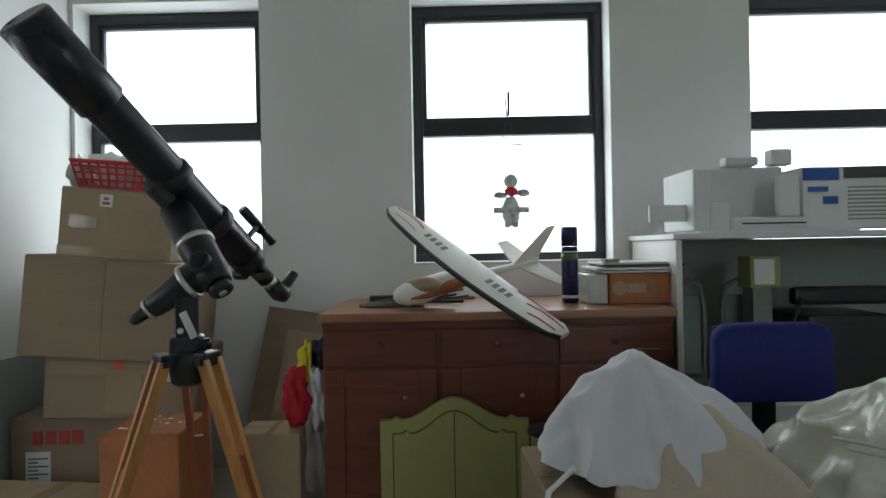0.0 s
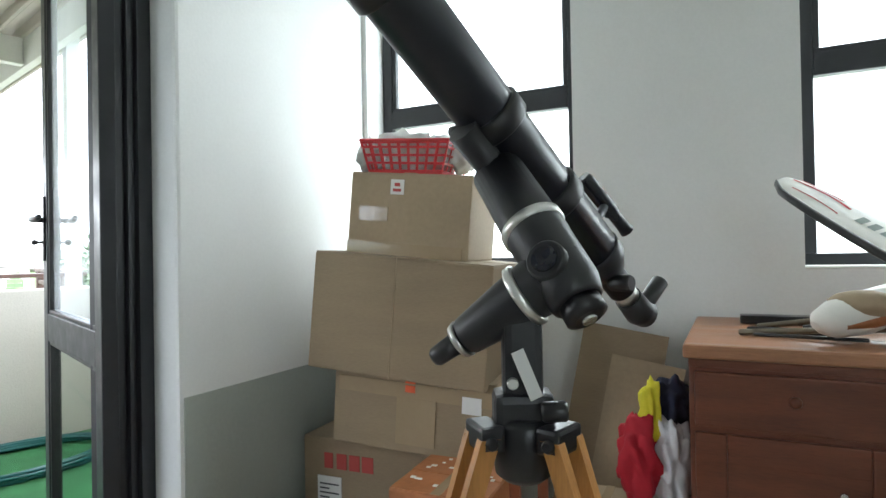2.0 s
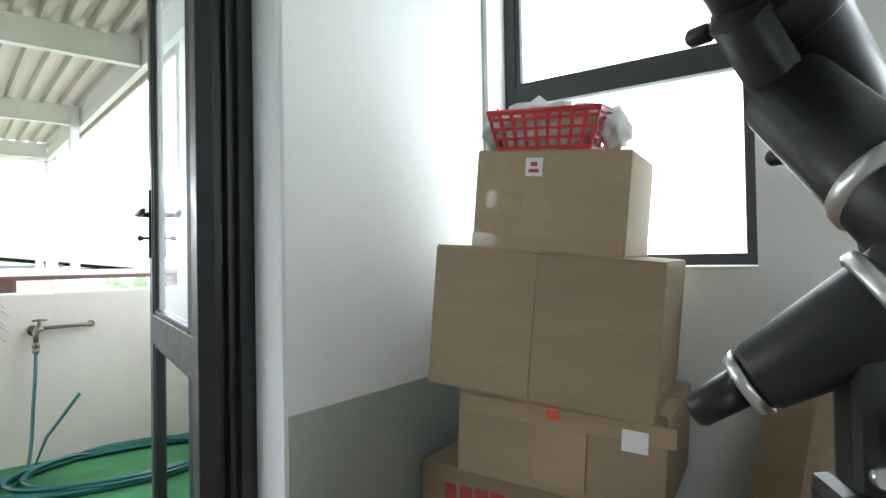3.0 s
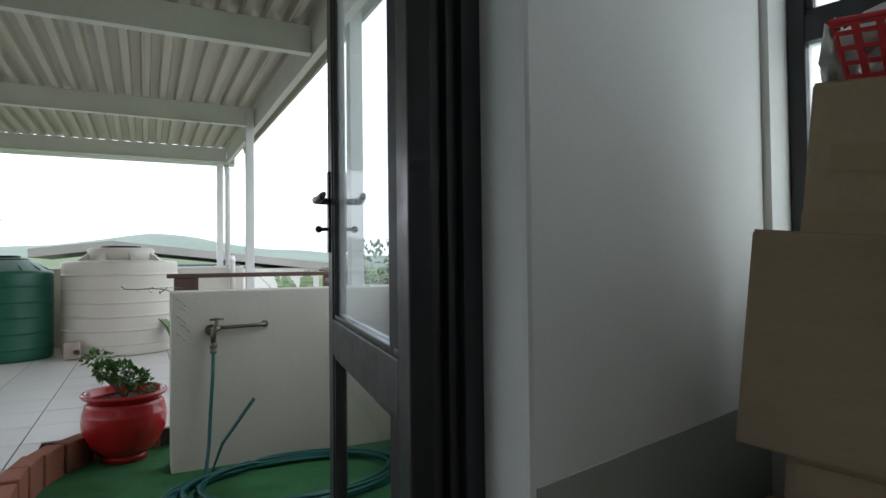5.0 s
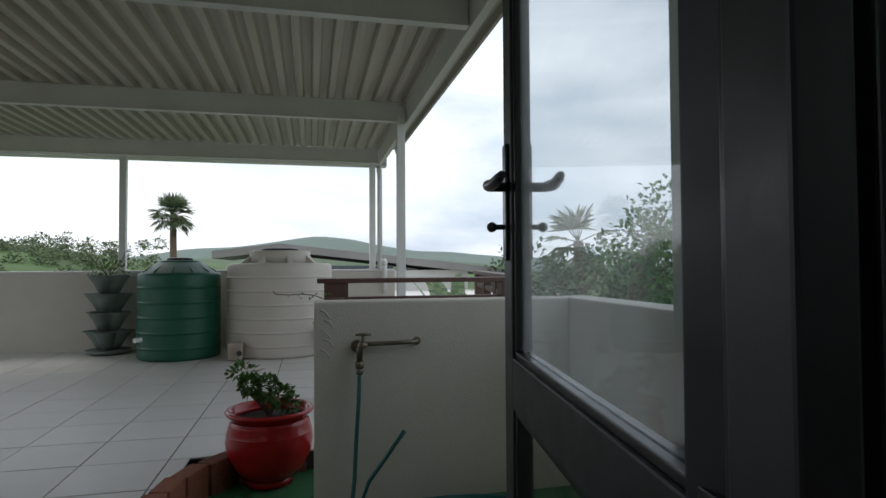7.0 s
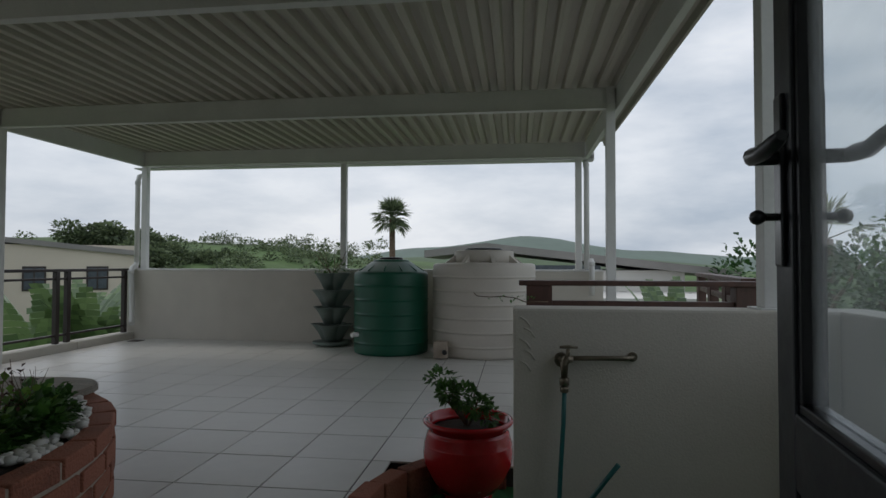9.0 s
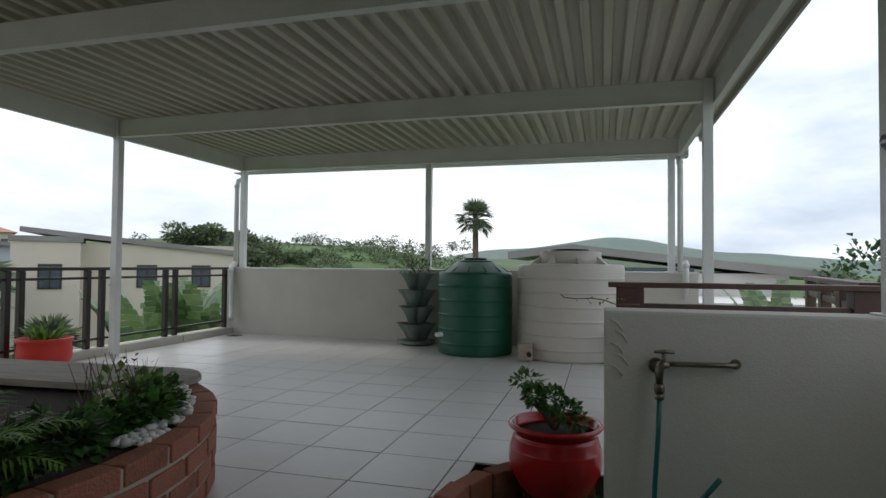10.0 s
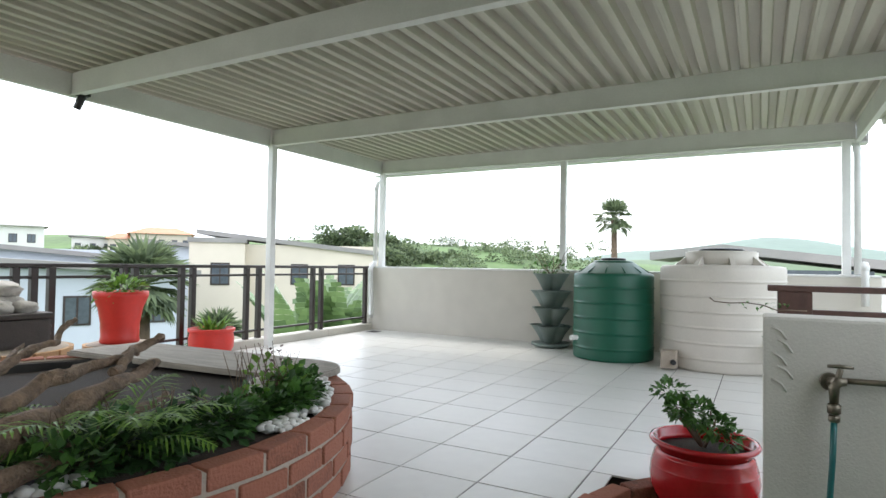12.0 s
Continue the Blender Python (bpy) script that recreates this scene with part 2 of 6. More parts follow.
def sweep(bm, pts, radii, n=12, cap=True):
    """A tube along points, with one radius or one for each point."""
    pts = [Vector(p) for p in pts]
    rad = [radii] * len(pts) if isinstance(radii, (int, float)) else list(radii)
    ref = Vector((0, 0, 1))
    rings, prev = [], None
    for i, p in enumerate(pts):
        d = (pts[min(i + 1, len(pts) - 1)] - pts[max(i - 1, 0)]).normalized()
        if prev is None:
            u = d.cross(ref if abs(d.dot(ref)) < 0.95 else Vector((1, 0, 0))).normalized()
        else:
            u = (prev - d * prev.dot(d)).normalized()
        prev = u
        w = d.cross(u)
        rings.append([bm.verts.new(p + (u * math.cos(2 * math.pi * k / n) + w * math.sin(2 * math.pi * k / n)) * rad[i]) for k in range(n)])
    for a, b in zip(rings, rings[1:]):
        for k in range(n):
            bm.faces.new((a[k], a[(k + 1) % n], b[(k + 1) % n], b[k])).smooth = True
    if cap:
        bm.faces.new(rings[0][::-1])
        bm.faces.new(rings[-1])
    return bm


def rod(bm, a, b, r0, r1=None, n=20):
    """A straight cylinder with slightly rounded ends."""
    a, b = Vector(a), Vector(b)
    r1 = r0 if r1 is None else r1
    d = (b - a).normalized()
    e = min(0.004, (b - a).length * 0.15, r0 * 0.4)
    return sweep(bm, [a, a + d * e, b - d * e, b], [r0 - e * 0.8, r0, r1, r1 - e * 0.8], n)


def lathe(bm, prof, n=40, at=(0, 0, 0)):
    """A turned shape from (radius, height) pairs."""
    at = Vector(at)
    rings = []
    for r, z in prof:
        rings.append([bm.verts.new(at + Vector((r * math.cos(2 * math.pi * k / n), r * math.sin(2 * math.pi * k / n), z))) for k in range(n)])
    for a, b in zip(rings, rings[1:]):
        for k in range(n):
            bm.faces.new((a[k], a[(k + 1) % n], b[(k + 1) % n], b[k])).smooth = True
    if prof[0][0] > 1e-4:
        bm.faces.new(rings[0][::-1])
    if prof[-1][0] > 1e-4:
        bm.faces.new(rings[-1])
    return bm


def blob(bm, c, r, amp=0.25, freq=3.0, sub=3, seed=0.0):
    """A lumpy rounded shape."""
    c, r = Vector(c), Vector(r)
    vs = bmesh.ops.create_icosphere(bm, subdivisions=sub, radius=1)["verts"]
    for v in vs:
        n = v.co.normalized()
        k = 1 + amp * noise.noise(n * freq + Vector((seed, seed * 1.7, 0)))
        v.co = c + Vector((n.x * r.x, n.y * r.y, n.z * r.z)) * k
    for f in {f for v in vs for f in v.link_faces}:
        f.smooth = True
    return bm


def leaf(bm, p, d, up, ln, w):
    """One bent leaf of four triangles."""
    d = d.normalized()
    s = d.cross(up)
    s = s.normalized() if s.length > 1e-4 else Vector((1, 0, 0))
    mid = p + d * ln * 0.5 + up * ln * 0.06
    a, b, l, r = bm.verts.new(p), bm.verts.new(p + d * ln - up * ln * 0.1), bm.verts.new(mid + s * w * 0.5), bm.verts.new(mid - s * w * 0.5)
    m = bm.verts.new(mid - up * w * 0.12)
    for f in ((a, l, m), (a, m, r), (l, b, m), (m, b, r)):
        bm.faces.new(f)


def rnd(a=-1.0, b=1.0):
    return random.uniform(a, b)


def foliage(bm, c, r, n, size, hollow=0.3, wide=0.55):
    c = Vector(c)
    for _ in range(n):
        d = Vector((random.gauss(0, 1), random.gauss(0, 1), random.gauss(0, 1))).normalized()
        k = random.uniform(hollow, 1) ** 0.5
        k *= 0.82 + 0.35 * noise.noise(d * 2.2 + c)
        p = c + Vector((d.x * r[0], d.y * r[1], d.z * r[2])) * k
        dd = (d + Vector((rnd(), rnd(), rnd(-0.7, 0.9))) * 0.8).normalized()
        up = Vector((rnd(-0.5, 0.5), rnd(-0.5, 0.5), 1)).normalized()
        s = size * rnd(0.6, 1.3)
        leaf(bm, p, dd, up, s, s * wide)


def frond(bm, p, d, ln, n=18, leaflet=0.18, droop=0.5, w=0.03):
    """A feathered palm leaf."""
    p, d = Vector(p), Vector(d).normalized()
    s = d.cross(Vector((0, 0, 1))).normalized()
    q = p.copy()
    step = ln / n
    for i in range(n):
        dd = (d + Vector((0, 0, -droop * (i / n) ** 1.5 * 1.6))).normalized()
        nq = q + dd * step
        if i > 1:
            k = leaflet * math.sin(math.pi * min(1, 0.25 + 0.75 * i / n)) + 0.03
            for sg in (-1, 1):
                leaf(bm, q, (s * sg + dd * 0.7 + Vector((0, 0, rnd(-0.35, 0.15)))), Vector((0, 0, 1)), k * rnd(0.85, 1.1), w)
        a = [bm.verts.new(v) for v in (q + s * 0.006, q - s * 0.006, nq - s * 0.005, nq + s * 0.005)]
        bm.faces.new(a)
        q = nq


def part(name, bm, material, parent=None, label="", smooth=False):
    me = bpy.data.meshes.new(name)
    bmesh.ops.recalc_face_normals(bm, faces=bm.faces[:])
    bm.to_mesh(me)
    bm.free()
    me.materials.append(material)
    if smooth:
        for p in me.polygons:
            p.use_smooth = True
    ob = new(name, me)
    if parent is not None:
        ob.parent = parent
        org = parent.get("org", (0, 0, 0))
        ob.matrix_parent_inverse = Matrix.Translation((-org[0], -org[1], -org[2]))
    return tagged(ob, label)


def thing(name, at, label, category, group="", kind=""):
    ob = new(name)
    ob.location = at
    ob.empty_display_size = 0.05
    ob["org"] = at
    return tagged(ob, label, category, group, kind)


def solid(name, *dims, material=None, parent=None, label="", bev=0.0, m=None):
    return part(name, bx(bmesh.new(), *dims, bev=bev, m=m), material, parent, label)


def struct(name, bm, material, label=""):
    return tagged(part(name, bm, material), label, "", "", "structure")


# a thing's own frame: turn about the vertical at a point
def turn(x, y, z, deg):
    return Matrix.Translation((x, y, z)) @ Matrix.Rotation(radians(deg), 4, "Z")


# ---------- the room: floor, ceiling, walls, openings ----------
struct("floor", bx(bmesh.new(), -0.60, 4.6, 0, 4.73, -0.1, 0.0), ROOMFLOOR, "worn grey-brown screed floor")
struct("ceiling", bx(bmesh.new(), -0.60, 4.8, -0.2, 4.95, 2.62, 2.72), CEIL, "flat white plastered ceiling")
WIN = [(-0.315, 0.615), (1.365, 2.345), (3.03, 4.0)]
WZ0, WZ1 = 0.985, 2.31
bm = bmesh.new()
edge = -0.60
for a, b in WIN:
    bx(bm, edge, a, 4.73, 4.95, 0, 2.62)
    bx(bm, a, b, 4.73, 4.95, 0, WZ0)
    bx(bm, a, b, 4.73, 4.95, WZ1, 2.62)
    edge = b
bx(bm, edge, 4.6, 4.73, 4.95, 0, 2.62)
struct("wall_north", bm, PLASTER, "white plastered wall with three windows")
bm = bmesh.new()
bx(bm, -0.60, -0.335, 3.725, 4.73, 0, 2.62, 0.012)
bx(bm, -0.60, -0.335, 0, 2.0, 0, 2.62)
bx(bm, -0.60, -0.335, 2.0, 3.725, 2.32, 2.62)
struct("wall_west", bm, PLASTER, "white plastered wall with a doorway to the terrace")
struct("dado", bx(bmesh.new(), -0.335, -0.331, 3.74, 4.728, 0, 0.63), DADO, "grey-green painted lower wall")
bm = bmesh.new()
for d in ((-0.60, 3.2, 0, 2.62), (4.2, 4.6, 0, 2.62), (3.2, 4.2, 0, 0.85), (3.2, 4.2, 2.25, 2.62)):
    bx(bm, d[0], d[1], -0.2, 0, d[2], d[3])
struct("wall_south", bm, PLASTER, "white plastered wall with an added window, out of view")
# never in view: this window is added to light the room from behind
w4 = thing("window_4", (3.7, -0.1, 0.85), "window out of view, added to light the room", "window", kind="structure")
bm = bmesh.new()
for d in ((3.201, 4.199, 0.851, 0.9), (3.201, 4.199, 2.2, 2.249), (3.201, 3.25, 0.9, 2.2), (4.15, 4.199, 0.9, 2.2)):
    bx(bm, d[0], d[1], -0.13, -0.07, d[2], d[3], 0.004)
part("window_frame", bm, ALU, w4)
for a, b in ((3.25, 4.15),):
    solid("pane", a, b, -0.102, -0.098, 0.9, 2.2, material=GLASS, parent=w4).visible_shadow = False


def window_light(name, x, y, z, w, h, watts, into):
    """An area lamp in a window's opening, standing in for daylight."""
    lt = bpy.data.lights.new(name, "AREA")
    lt.shape, lt.size, lt.size_y, lt.energy, lt.color = "RECTANGLE", w, h, watts, (0.93, 0.98, 1.0)
    new(name, lt).matrix_world = look((x, y, z), (x, y + into, z))


for a, b in WIN:
    window_light("window_light", (a + b) / 2, 4.94, 1.62, 0.9, 1.2, WINDOW_WATTS, -1)
# fill lamp in the added south opening
window_light("window_light", 3.7, -0.16, 1.55, 0.9, 1.3, SOUTH_WATTS, 1)
struct("wall_east", bx(bmesh.new(), 4.6, 4.8, -0.2, 4.95, 0, 2.62), PLASTER)

for n, (a, b) in enumerate(WIN):
    w = thing(f"window_{n + 1}", ((a + b) / 2, 4.89, WZ0), "window out of view, added to light the room in a plastered reveal, bright sky behind", "window", kind="structure")
    bm = bmesh.new()
    for d in ((a, b, WZ0, WZ0 + 0.045), (a, b, WZ1 - 0.055, WZ1), (a, a + 0.05, WZ0 + 0.045, WZ1 - 0.055), (b - 0.05, b, WZ0 + 0.045, WZ1 - 0.055)):
        bx(bm, d[0] + 0.001, d[1] - 0.001, 4.865, 4.925, d[2], d[3], 0.004)
    part("window_frame", bm, ALU, w)
    solid("transom", a + 0.05, b - 0.05, 4.86, 4.925, 1.638, 1.718, material=ALU, parent=w, bev=0.004)
    bm = bmesh.new()
    for d in ((a + 0.05, b - 0.05, 1.718, 1.735), (a + 0.05, b - 0.05, WZ1 - 0.078, WZ1 - 0.055), (a + 0.05, a + 0.07, 1.735, WZ1 - 0.078), (b - 0.07, b - 0.05, 1.735, WZ1 - 0.078)):
        bx(bm, d[0], d[1], 4.872, 4.915, d[2], d[3], 0.003)
    part("sash", bm, ALU, w)
    for z0, z1 in ((WZ0 + 0.045, 1.638), (1.735, WZ1 - 0.078)):
        p = solid("pane", a + 0.05, b - 0.05, 4.893, 4.897, z0, z1, material=WASHED, parent=w, label="window glass made milky to imitate the glare outside")
        p.visible_shadow = False
    bm = bmesh.new()
    if n != 1:
        solid("window_sill", a, b, 4.725, 4.86, WZ0 - 0.004, WZ0 + 0.006, material=PLASTER, parent=w, bev=0.003)
        continue
    sweep(bm, [((a + b) / 2, 4.855, 1.735), ((a + b) / 2, 4.845, 1.775)], 0.006, 8)
    bx(bm, (a + b) / 2 - 0.006, (a + b) / 2 + 0.006, 4.838, 4.85, 1.755, 1.855, 0.002)
    part("latch", bm, BLACKP, w)
    solid("window_sill", a, b, 4.725, 4.86, WZ0 - 0.004, WZ0 + 0.006, material=PLASTER, parent=w, bev=0.003)

# door frame: ribbed jambs and head of the terrace doorway
bm = bmesh.new()
for y0, y1, x0, x1 in ((3.625, 3.652, -0.60, -0.47), (3.652, 3.676, -0.585, -0.455), (3.676, 3.723, -0.60, -0.44)):
    bx(bm, x0, x1, y0, y1, 0, 2.30, 0.003)
bx(bm, -0.60, -0.44, 2.0, 2.06, 0, 2.30, 0.003)
bx(bm, -0.60, -0.44, 2.0, 3.723, 2.26, 2.318, 0.003)
struct("door_frame", bm, ALU, "charcoal aluminium door frame with tracks")
struct("threshold", bx(bmesh.new(), -0.62, -0.36, 2.0, 3.723, -0.1, 0.012, 0.004), ALU, "low aluminium threshold")

door = thing("door_1", (-0.445, 3.587, -0.02), "open charcoal aluminium door with two glass panes", "door", kind="structure")
DM = turn(-0.445, 3.587, 0.01, 180 - 21.7)
L, TH = 1.0, 0.045
for nm, d in (("stile", (0.01, 0.09, -0.02, 2.22)), ("stile", (L - 0.085, L, -0.02, 2.22)), ("rail", (0.09, L - 0.085, 0.72, 0.83)), ("rail", (0.09, L - 0.085, 2.13, 2.22)), ("rail", (0.09, L - 0.085, -0.02, 0.06))):
    solid(nm, d[0], d[1], -TH / 2, TH / 2, d[2], d[3], material=ALU, parent=door, bev=0.004, m=DM)
for z0, z1 in ((0.83, 2.13), (0.06, 0.72)):
    bm = bmesh.new()
    for d in ((0.09, L - 0.085, z0, z0 + 0.014), (0.09, L - 0.085, z1 - 0.014, z1), (0.09, 0.104, z0 + 0.014, z1 - 0.014), (L - 0.099, L - 0.085, z0 + 0.014, z1 - 0.014)):
        bx(bm, d[0], d[1], -0.017, 0.017, d[2], d[3], 0.003, DM)
    part("bead", bm, BLACKP, door)
    pane = solid("pane", 0.104, L - 0.099, -0.003, 0.003, z0 + 0.014, z1 - 0.014, material=HAZY if z0 > 0.5 else GLASS, parent=door, label="clear glass, hazier in the upper pane", m=DM)
    pane.visible_shadow = False
for s in (1, -1):
    bm = bmesh.new()
    bx(bm, L - 0.062, L - 0.026, s * TH / 2, s * (TH / 2 + 0.008), 1.04, 1.30, 0.003, DM)
    sweep(bm, [DM @ Vector(p) for p in ((L - 0.044, s * 0.02, 1.205), (L - 0.044, s * 0.062, 1.205))], 0.011, 10)
    h = part("handle_plate", bm, BLACKP, door)
    bm = bmesh.new()
    sweep(bm, [DM @ Vector(p) for p in ((L - 0.036, s * 0.064, 1.205), (L - 0.06, s * 0.068, 1.206), (L - 0.11, s * 0.066, 1.202), (L - 0.165, s * 0.062, 1.208), (L - 0.185, s * 0.06, 1.212))], [0.010, 0.013, 0.012, 0.011, 0.008], 10)
    part("lever", bm, BLACKP, h)
    bm = bmesh.new()
    sweep(bm, [DM @ Vector(p) for p in ((L - 0.044, s * 0.02, 1.115), (L - 0.044, s * 0.05, 1.115))], 0.006, 8)
    blob(bm, DM @ Vector((L - 0.044, s * 0.058, 1.115)), (0.012, 0.012, 0.012), 0.05, 2, 2)
    part("key", bm, BLACKP, h)

bm = bmesh.new()
bx(bm, -0.70, -0.602, -3.1, 1.98, -0.3, 3.4)
bx(bm, -0.70, -0.602, 3.725, 4.95, -0.3, 3.4)
bx(bm, -0.70, -0.602, 1.98, 3.725, 2.34, 3.4)
struct("wall_house", bm, OUTWALL, "cream plastered outside wall of the house")


# ---------- terrace: ground levels, walls, roof ----------
# The terrace is drawn square to its own walls; set_out() then turns it to its
# skew against the room. The nook at the door has its own floor level.
def set_out(things, scale, floor):
    m = Matrix.Translation((-0.618, 3.309, floor)) @ Matrix.Rotation(radians(-13.5), 4, "Z") @ Matrix.Scale(scale, 4) @ Matrix.Translation((0.548, -3.035, 0))
    for ob in things:
        ob.matrix_basis = m @ ob.matrix_basis


def shift(things, dx, dy, dz=0.0, tall=1.0):
    for ob in things:
        ob.matrix_basis = Matrix.Translation((dx, dy, dz)) @ Matrix.Diagonal((1, 1, tall, 1)) @ ob.matrix_basis


built = {ob.name for ob in bpy.data.objects}
bm = bmesh.new()
bx(bm, -9.12, -3.98, -3.1, 4.3, -0.3, -0.006)
bx(bm, -3.98, -0.6, -3.1, 2.21, -0.3, -0.006)
bx(bm, -0.6, 0.6, -3.1, -0.9, -0.3, -0.006)
bx(bm, -0.6, 0.25, -0.9, 0.3, -0.3, -0.006)
bx(bm, -0.6, -0.27, 0.3, 2.2, -0.3, -0.006)
struct("terrace_slab", bm, GROUT, "dark grout and slab under the tiles")
struct("nook_floor", bx(bmesh.new(), -4.02, 0.1, 2.16, 4.66, -0.3, -0.15), CARPET, "green artificial grass mat")
struct("wall_back", bx(bmesh.new(), -9.32, -9.10, -3.22, 4.3, -0.3, 1.085, 0.006), OUTWALL, "low cream plastered parapet wall")
struct("wall_coping", bx(bmesh.new(), -9.325, -9.094, -3.225, 4.3, 1.086, 1.112, 0.008), STEEL, "pale cap on the parapet")
bm = bmesh.new()
bx(bm, -3.36, -3.158, 3.045, 4.45, -0.3, 0.90, 0.012)
struct("wall_tap", bm, OUTWALL, "low cream plastered wall with chipped corner")
struct("wall_side", bx(bmesh.new(), -3.36, -0.9, 4.452, 4.65, -0.3, 0.90, 0.012), OUTWALL, "low cream plastered wall beside the doorway")
bm = bmesh.new()
for k in range(5):
    y = 3.075 + 0.02 * (k % 2)
    sweep(bm, [(-3.157, y, 0.86 - 0.05 * k), (-3.155, y + 0.03, 0.845 - 0.05 * k), (-3.156, y + 0.05, 0.815 - 0.05 * k)], 0.004, 6)
struct("plaster_flakes", bm, OUTWALL, "flaking plaster at the wall's end")
# steel frame and ribbed roof
BZ0, BZ1 = 2.76, 2.975
for x in (-9.13, -6.47, -3.81):
    bm = bmesh.new()
    bx(bm, x - 0.025, x + 0.03, -2.86, 4.05, BZ0, BZ1, 0.004)
    bx(bm, x - 0.03, x + 0.05, -2.86, 4.05, BZ0 - 0.004, BZ0 + 0.006, 0.001)
    struct("beam", bm, STEEL, "white steel cross beam under the roof")
for y, s in ((-2.90, -1), (4.09, 1)):
    bm = bmesh.new()
    bx(bm, -9.25, -0.77, y - 0.03, y + 0.03, BZ0 - 0.01, BZ1 + 0.01, 0.004)
    struct("beam", bm, STEEL, "white steel edge beam along the roof")
struct("roof_edge_trim", bx(bmesh.new(), -9.4, -0.77, 4.13, 4.16, BZ0 + 0.05, BZ1 + 0.07, 0.004), ALU, "dark edge flashing of the roof")
roof = thing("roof", (-5.0, 0.6, BZ1), "cream ribbed steel roof sheets over the terrace", "roof", kind="structure")
PITCH, RISE = 0.165, 0.068
sheet_me = None
for k in range(15):
    y0 = -3.05 + k * PITCH * 3
    if sheet_me is None:
        bm = bmesh.new()
        prof = []
        for r in range(3):
            b0 = r * PITCH
            prof += [(b0 + 0.0, 0.0), (b0 + 0.052, 0.0), (b0 + 0.055, 0.004), (b0 + 0.068, RISE), (b0 + 0.142, RISE), (b0 + 0.155, 0.003)]
        prof += [(PITCH * 3 + 0.008, 0.0), (PITCH * 3 + 0.012, -0.004)]
        xs = [-9.45, -7.0, -4.5, -2.0, -0.77]
        grid = [[bm.verts.new((x, yy, z)) for yy, z in prof] for x in xs]
        for a, b in zip(grid, grid[1:]):
            for i in range(len(prof) - 1):
                bm.faces.new((a[i], a[i + 1], b[i + 1], b[i]))
        ob = part("roof_sheet", bm, SHEET, roof)
        sheet_me = ob.data
    else:
        ob = new("roof_sheet", sheet_me)
        ob.parent = roof
        ob.matrix_parent_inverse = Matrix.Translation((5.0, -0.6, -BZ1))
    ob.matrix_basis = Matrix.Translation((0, y0, BZ1 + 0.002))
for x, y, z in ((-6.47, 4.0, -0.006), (-9.17, 3.96, 1.112), (-9.17, 0.42, 1.112), (-9.17, -2.88, 1.112), (-6.47, -2.87, 0.0), (-3.25, 4.2, 0.90)):
    big = 0.045
    post = thing("post", (x, y, z), "white painted square steel post holding the roof", "post", "roof posts", "structure")
    solid("shaft", x - big, x + big, y - big, y + big, z + 0.008, BZ0, material=STEEL, parent=post, bev=0.005)
    solid("base_plate", x - 0.075, x + 0.075, y - 0.075, y + 0.075, z, z + 0.009, material=STEEL, parent=post, bev=0.002)
    if x > -9 or abs(y - 0.42) < 0.1:
        bm = bmesh.new()
        bx(bm, x + 0.046, x + 0.054, y - 0.04, y + 0.04, BZ0 - 0.04, BZ1, 0.002)
        for zz in (BZ0 + 0.04, BZ0 + 0.15):
            rod(bm, (x + 0.053, y, zz), (x + 0.066, y, zz), 0.011, n=6)
        part("cleat", bm, STEEL, post, "bolted cleat")
gut = thing("gutter", (-9.36, 0.6, BZ0), "white roof gutter along the far edge", "gutter", kind="structure")
bm = bmesh.new()
bx(bm, -9.46, -9.26, -3.15, 4.2, BZ0 - 0.02, BZ0 + 0.0)
bx(bm, -9.46, -9.455, -3.15, 4.2, BZ0, BZ0 + 0.1)
bx(bm, -9.46, -9.26, 4.195, 4.2, BZ0, BZ0 + 0.1)
part("channel", bm, STEEL, gut)
for pts in (((-9.36, -3.0, 2.75), (-9.34, -3.0, 2.66), (-9.2, -3.02, 2.6), (-9.17, -3.02, 2.5), (-9.17, -3.02, 1.2)),
            ((-9.17, -3.02, 1.2), (-9.13, -3.02, 1.15), (-9.04, -3.0, 1.13), (-8.99, -2.99, 1.06), (-8.98, -2.96, 0.6), (-8.96, -2.94, 0.32), (-8.9, -2.9, 0.25)),
            ((-9.36, 4.08, 2.75), (-9.25, 4.08, 2.66), (-9.2, 4.08, 2.55), (-9.2, 4.08, 1.12)),
            ((-9.0, 4.12, 1.25), (-8.95, 4.12, 1.2), (-8.95, 4.12, 0.75))):
    bm = bmesh.new()
    sweep(bm, pts, 0.04, 14)
    for p in pts[1:-1:2]:
        rod(bm, Vector(p) - Vector((0, 0, 0.03)), Vector(p) + Vector((0, 0, 0.03)), 0.046, n=14)
    part("downpipe", bm, PVC, gut)
struct("floor_drain", bx(bmesh.new(), -8.9, -8.72, -2.85, -2.67, 0.0, 0.006, 0.002), CHESTMAT, "small dark floor drain grate")

# kerb and balustrade at the open side
bm = bmesh.new()
for k in range(7):
    x0 = -9.10 + k * 1.21
    bx(bm, x0 + 0.002, min(x0 + 1.208, -0.77), -3.22, -3.0, -0.3, 0.105, 0.012)
struct("kerb", bm, OUTWALL, "low cream plastered kerb under the balustrade")
fence = thing("balustrade", (-5.0, -3.11, 0.1), "dark brown metal balustrade with paired posts", "balustrade", kind="structure")
for z0, z1, hw in ((1.075, 1.115, 0.035), (0.965, 0.995, 0.018), (0.20, 0.23, 0.018)):
    solid("rail", -9.06, -0.78, -3.11 - hw, -3.11 + hw, z0, z1, material=RAILMAT, parent=fence, bev=0.005)
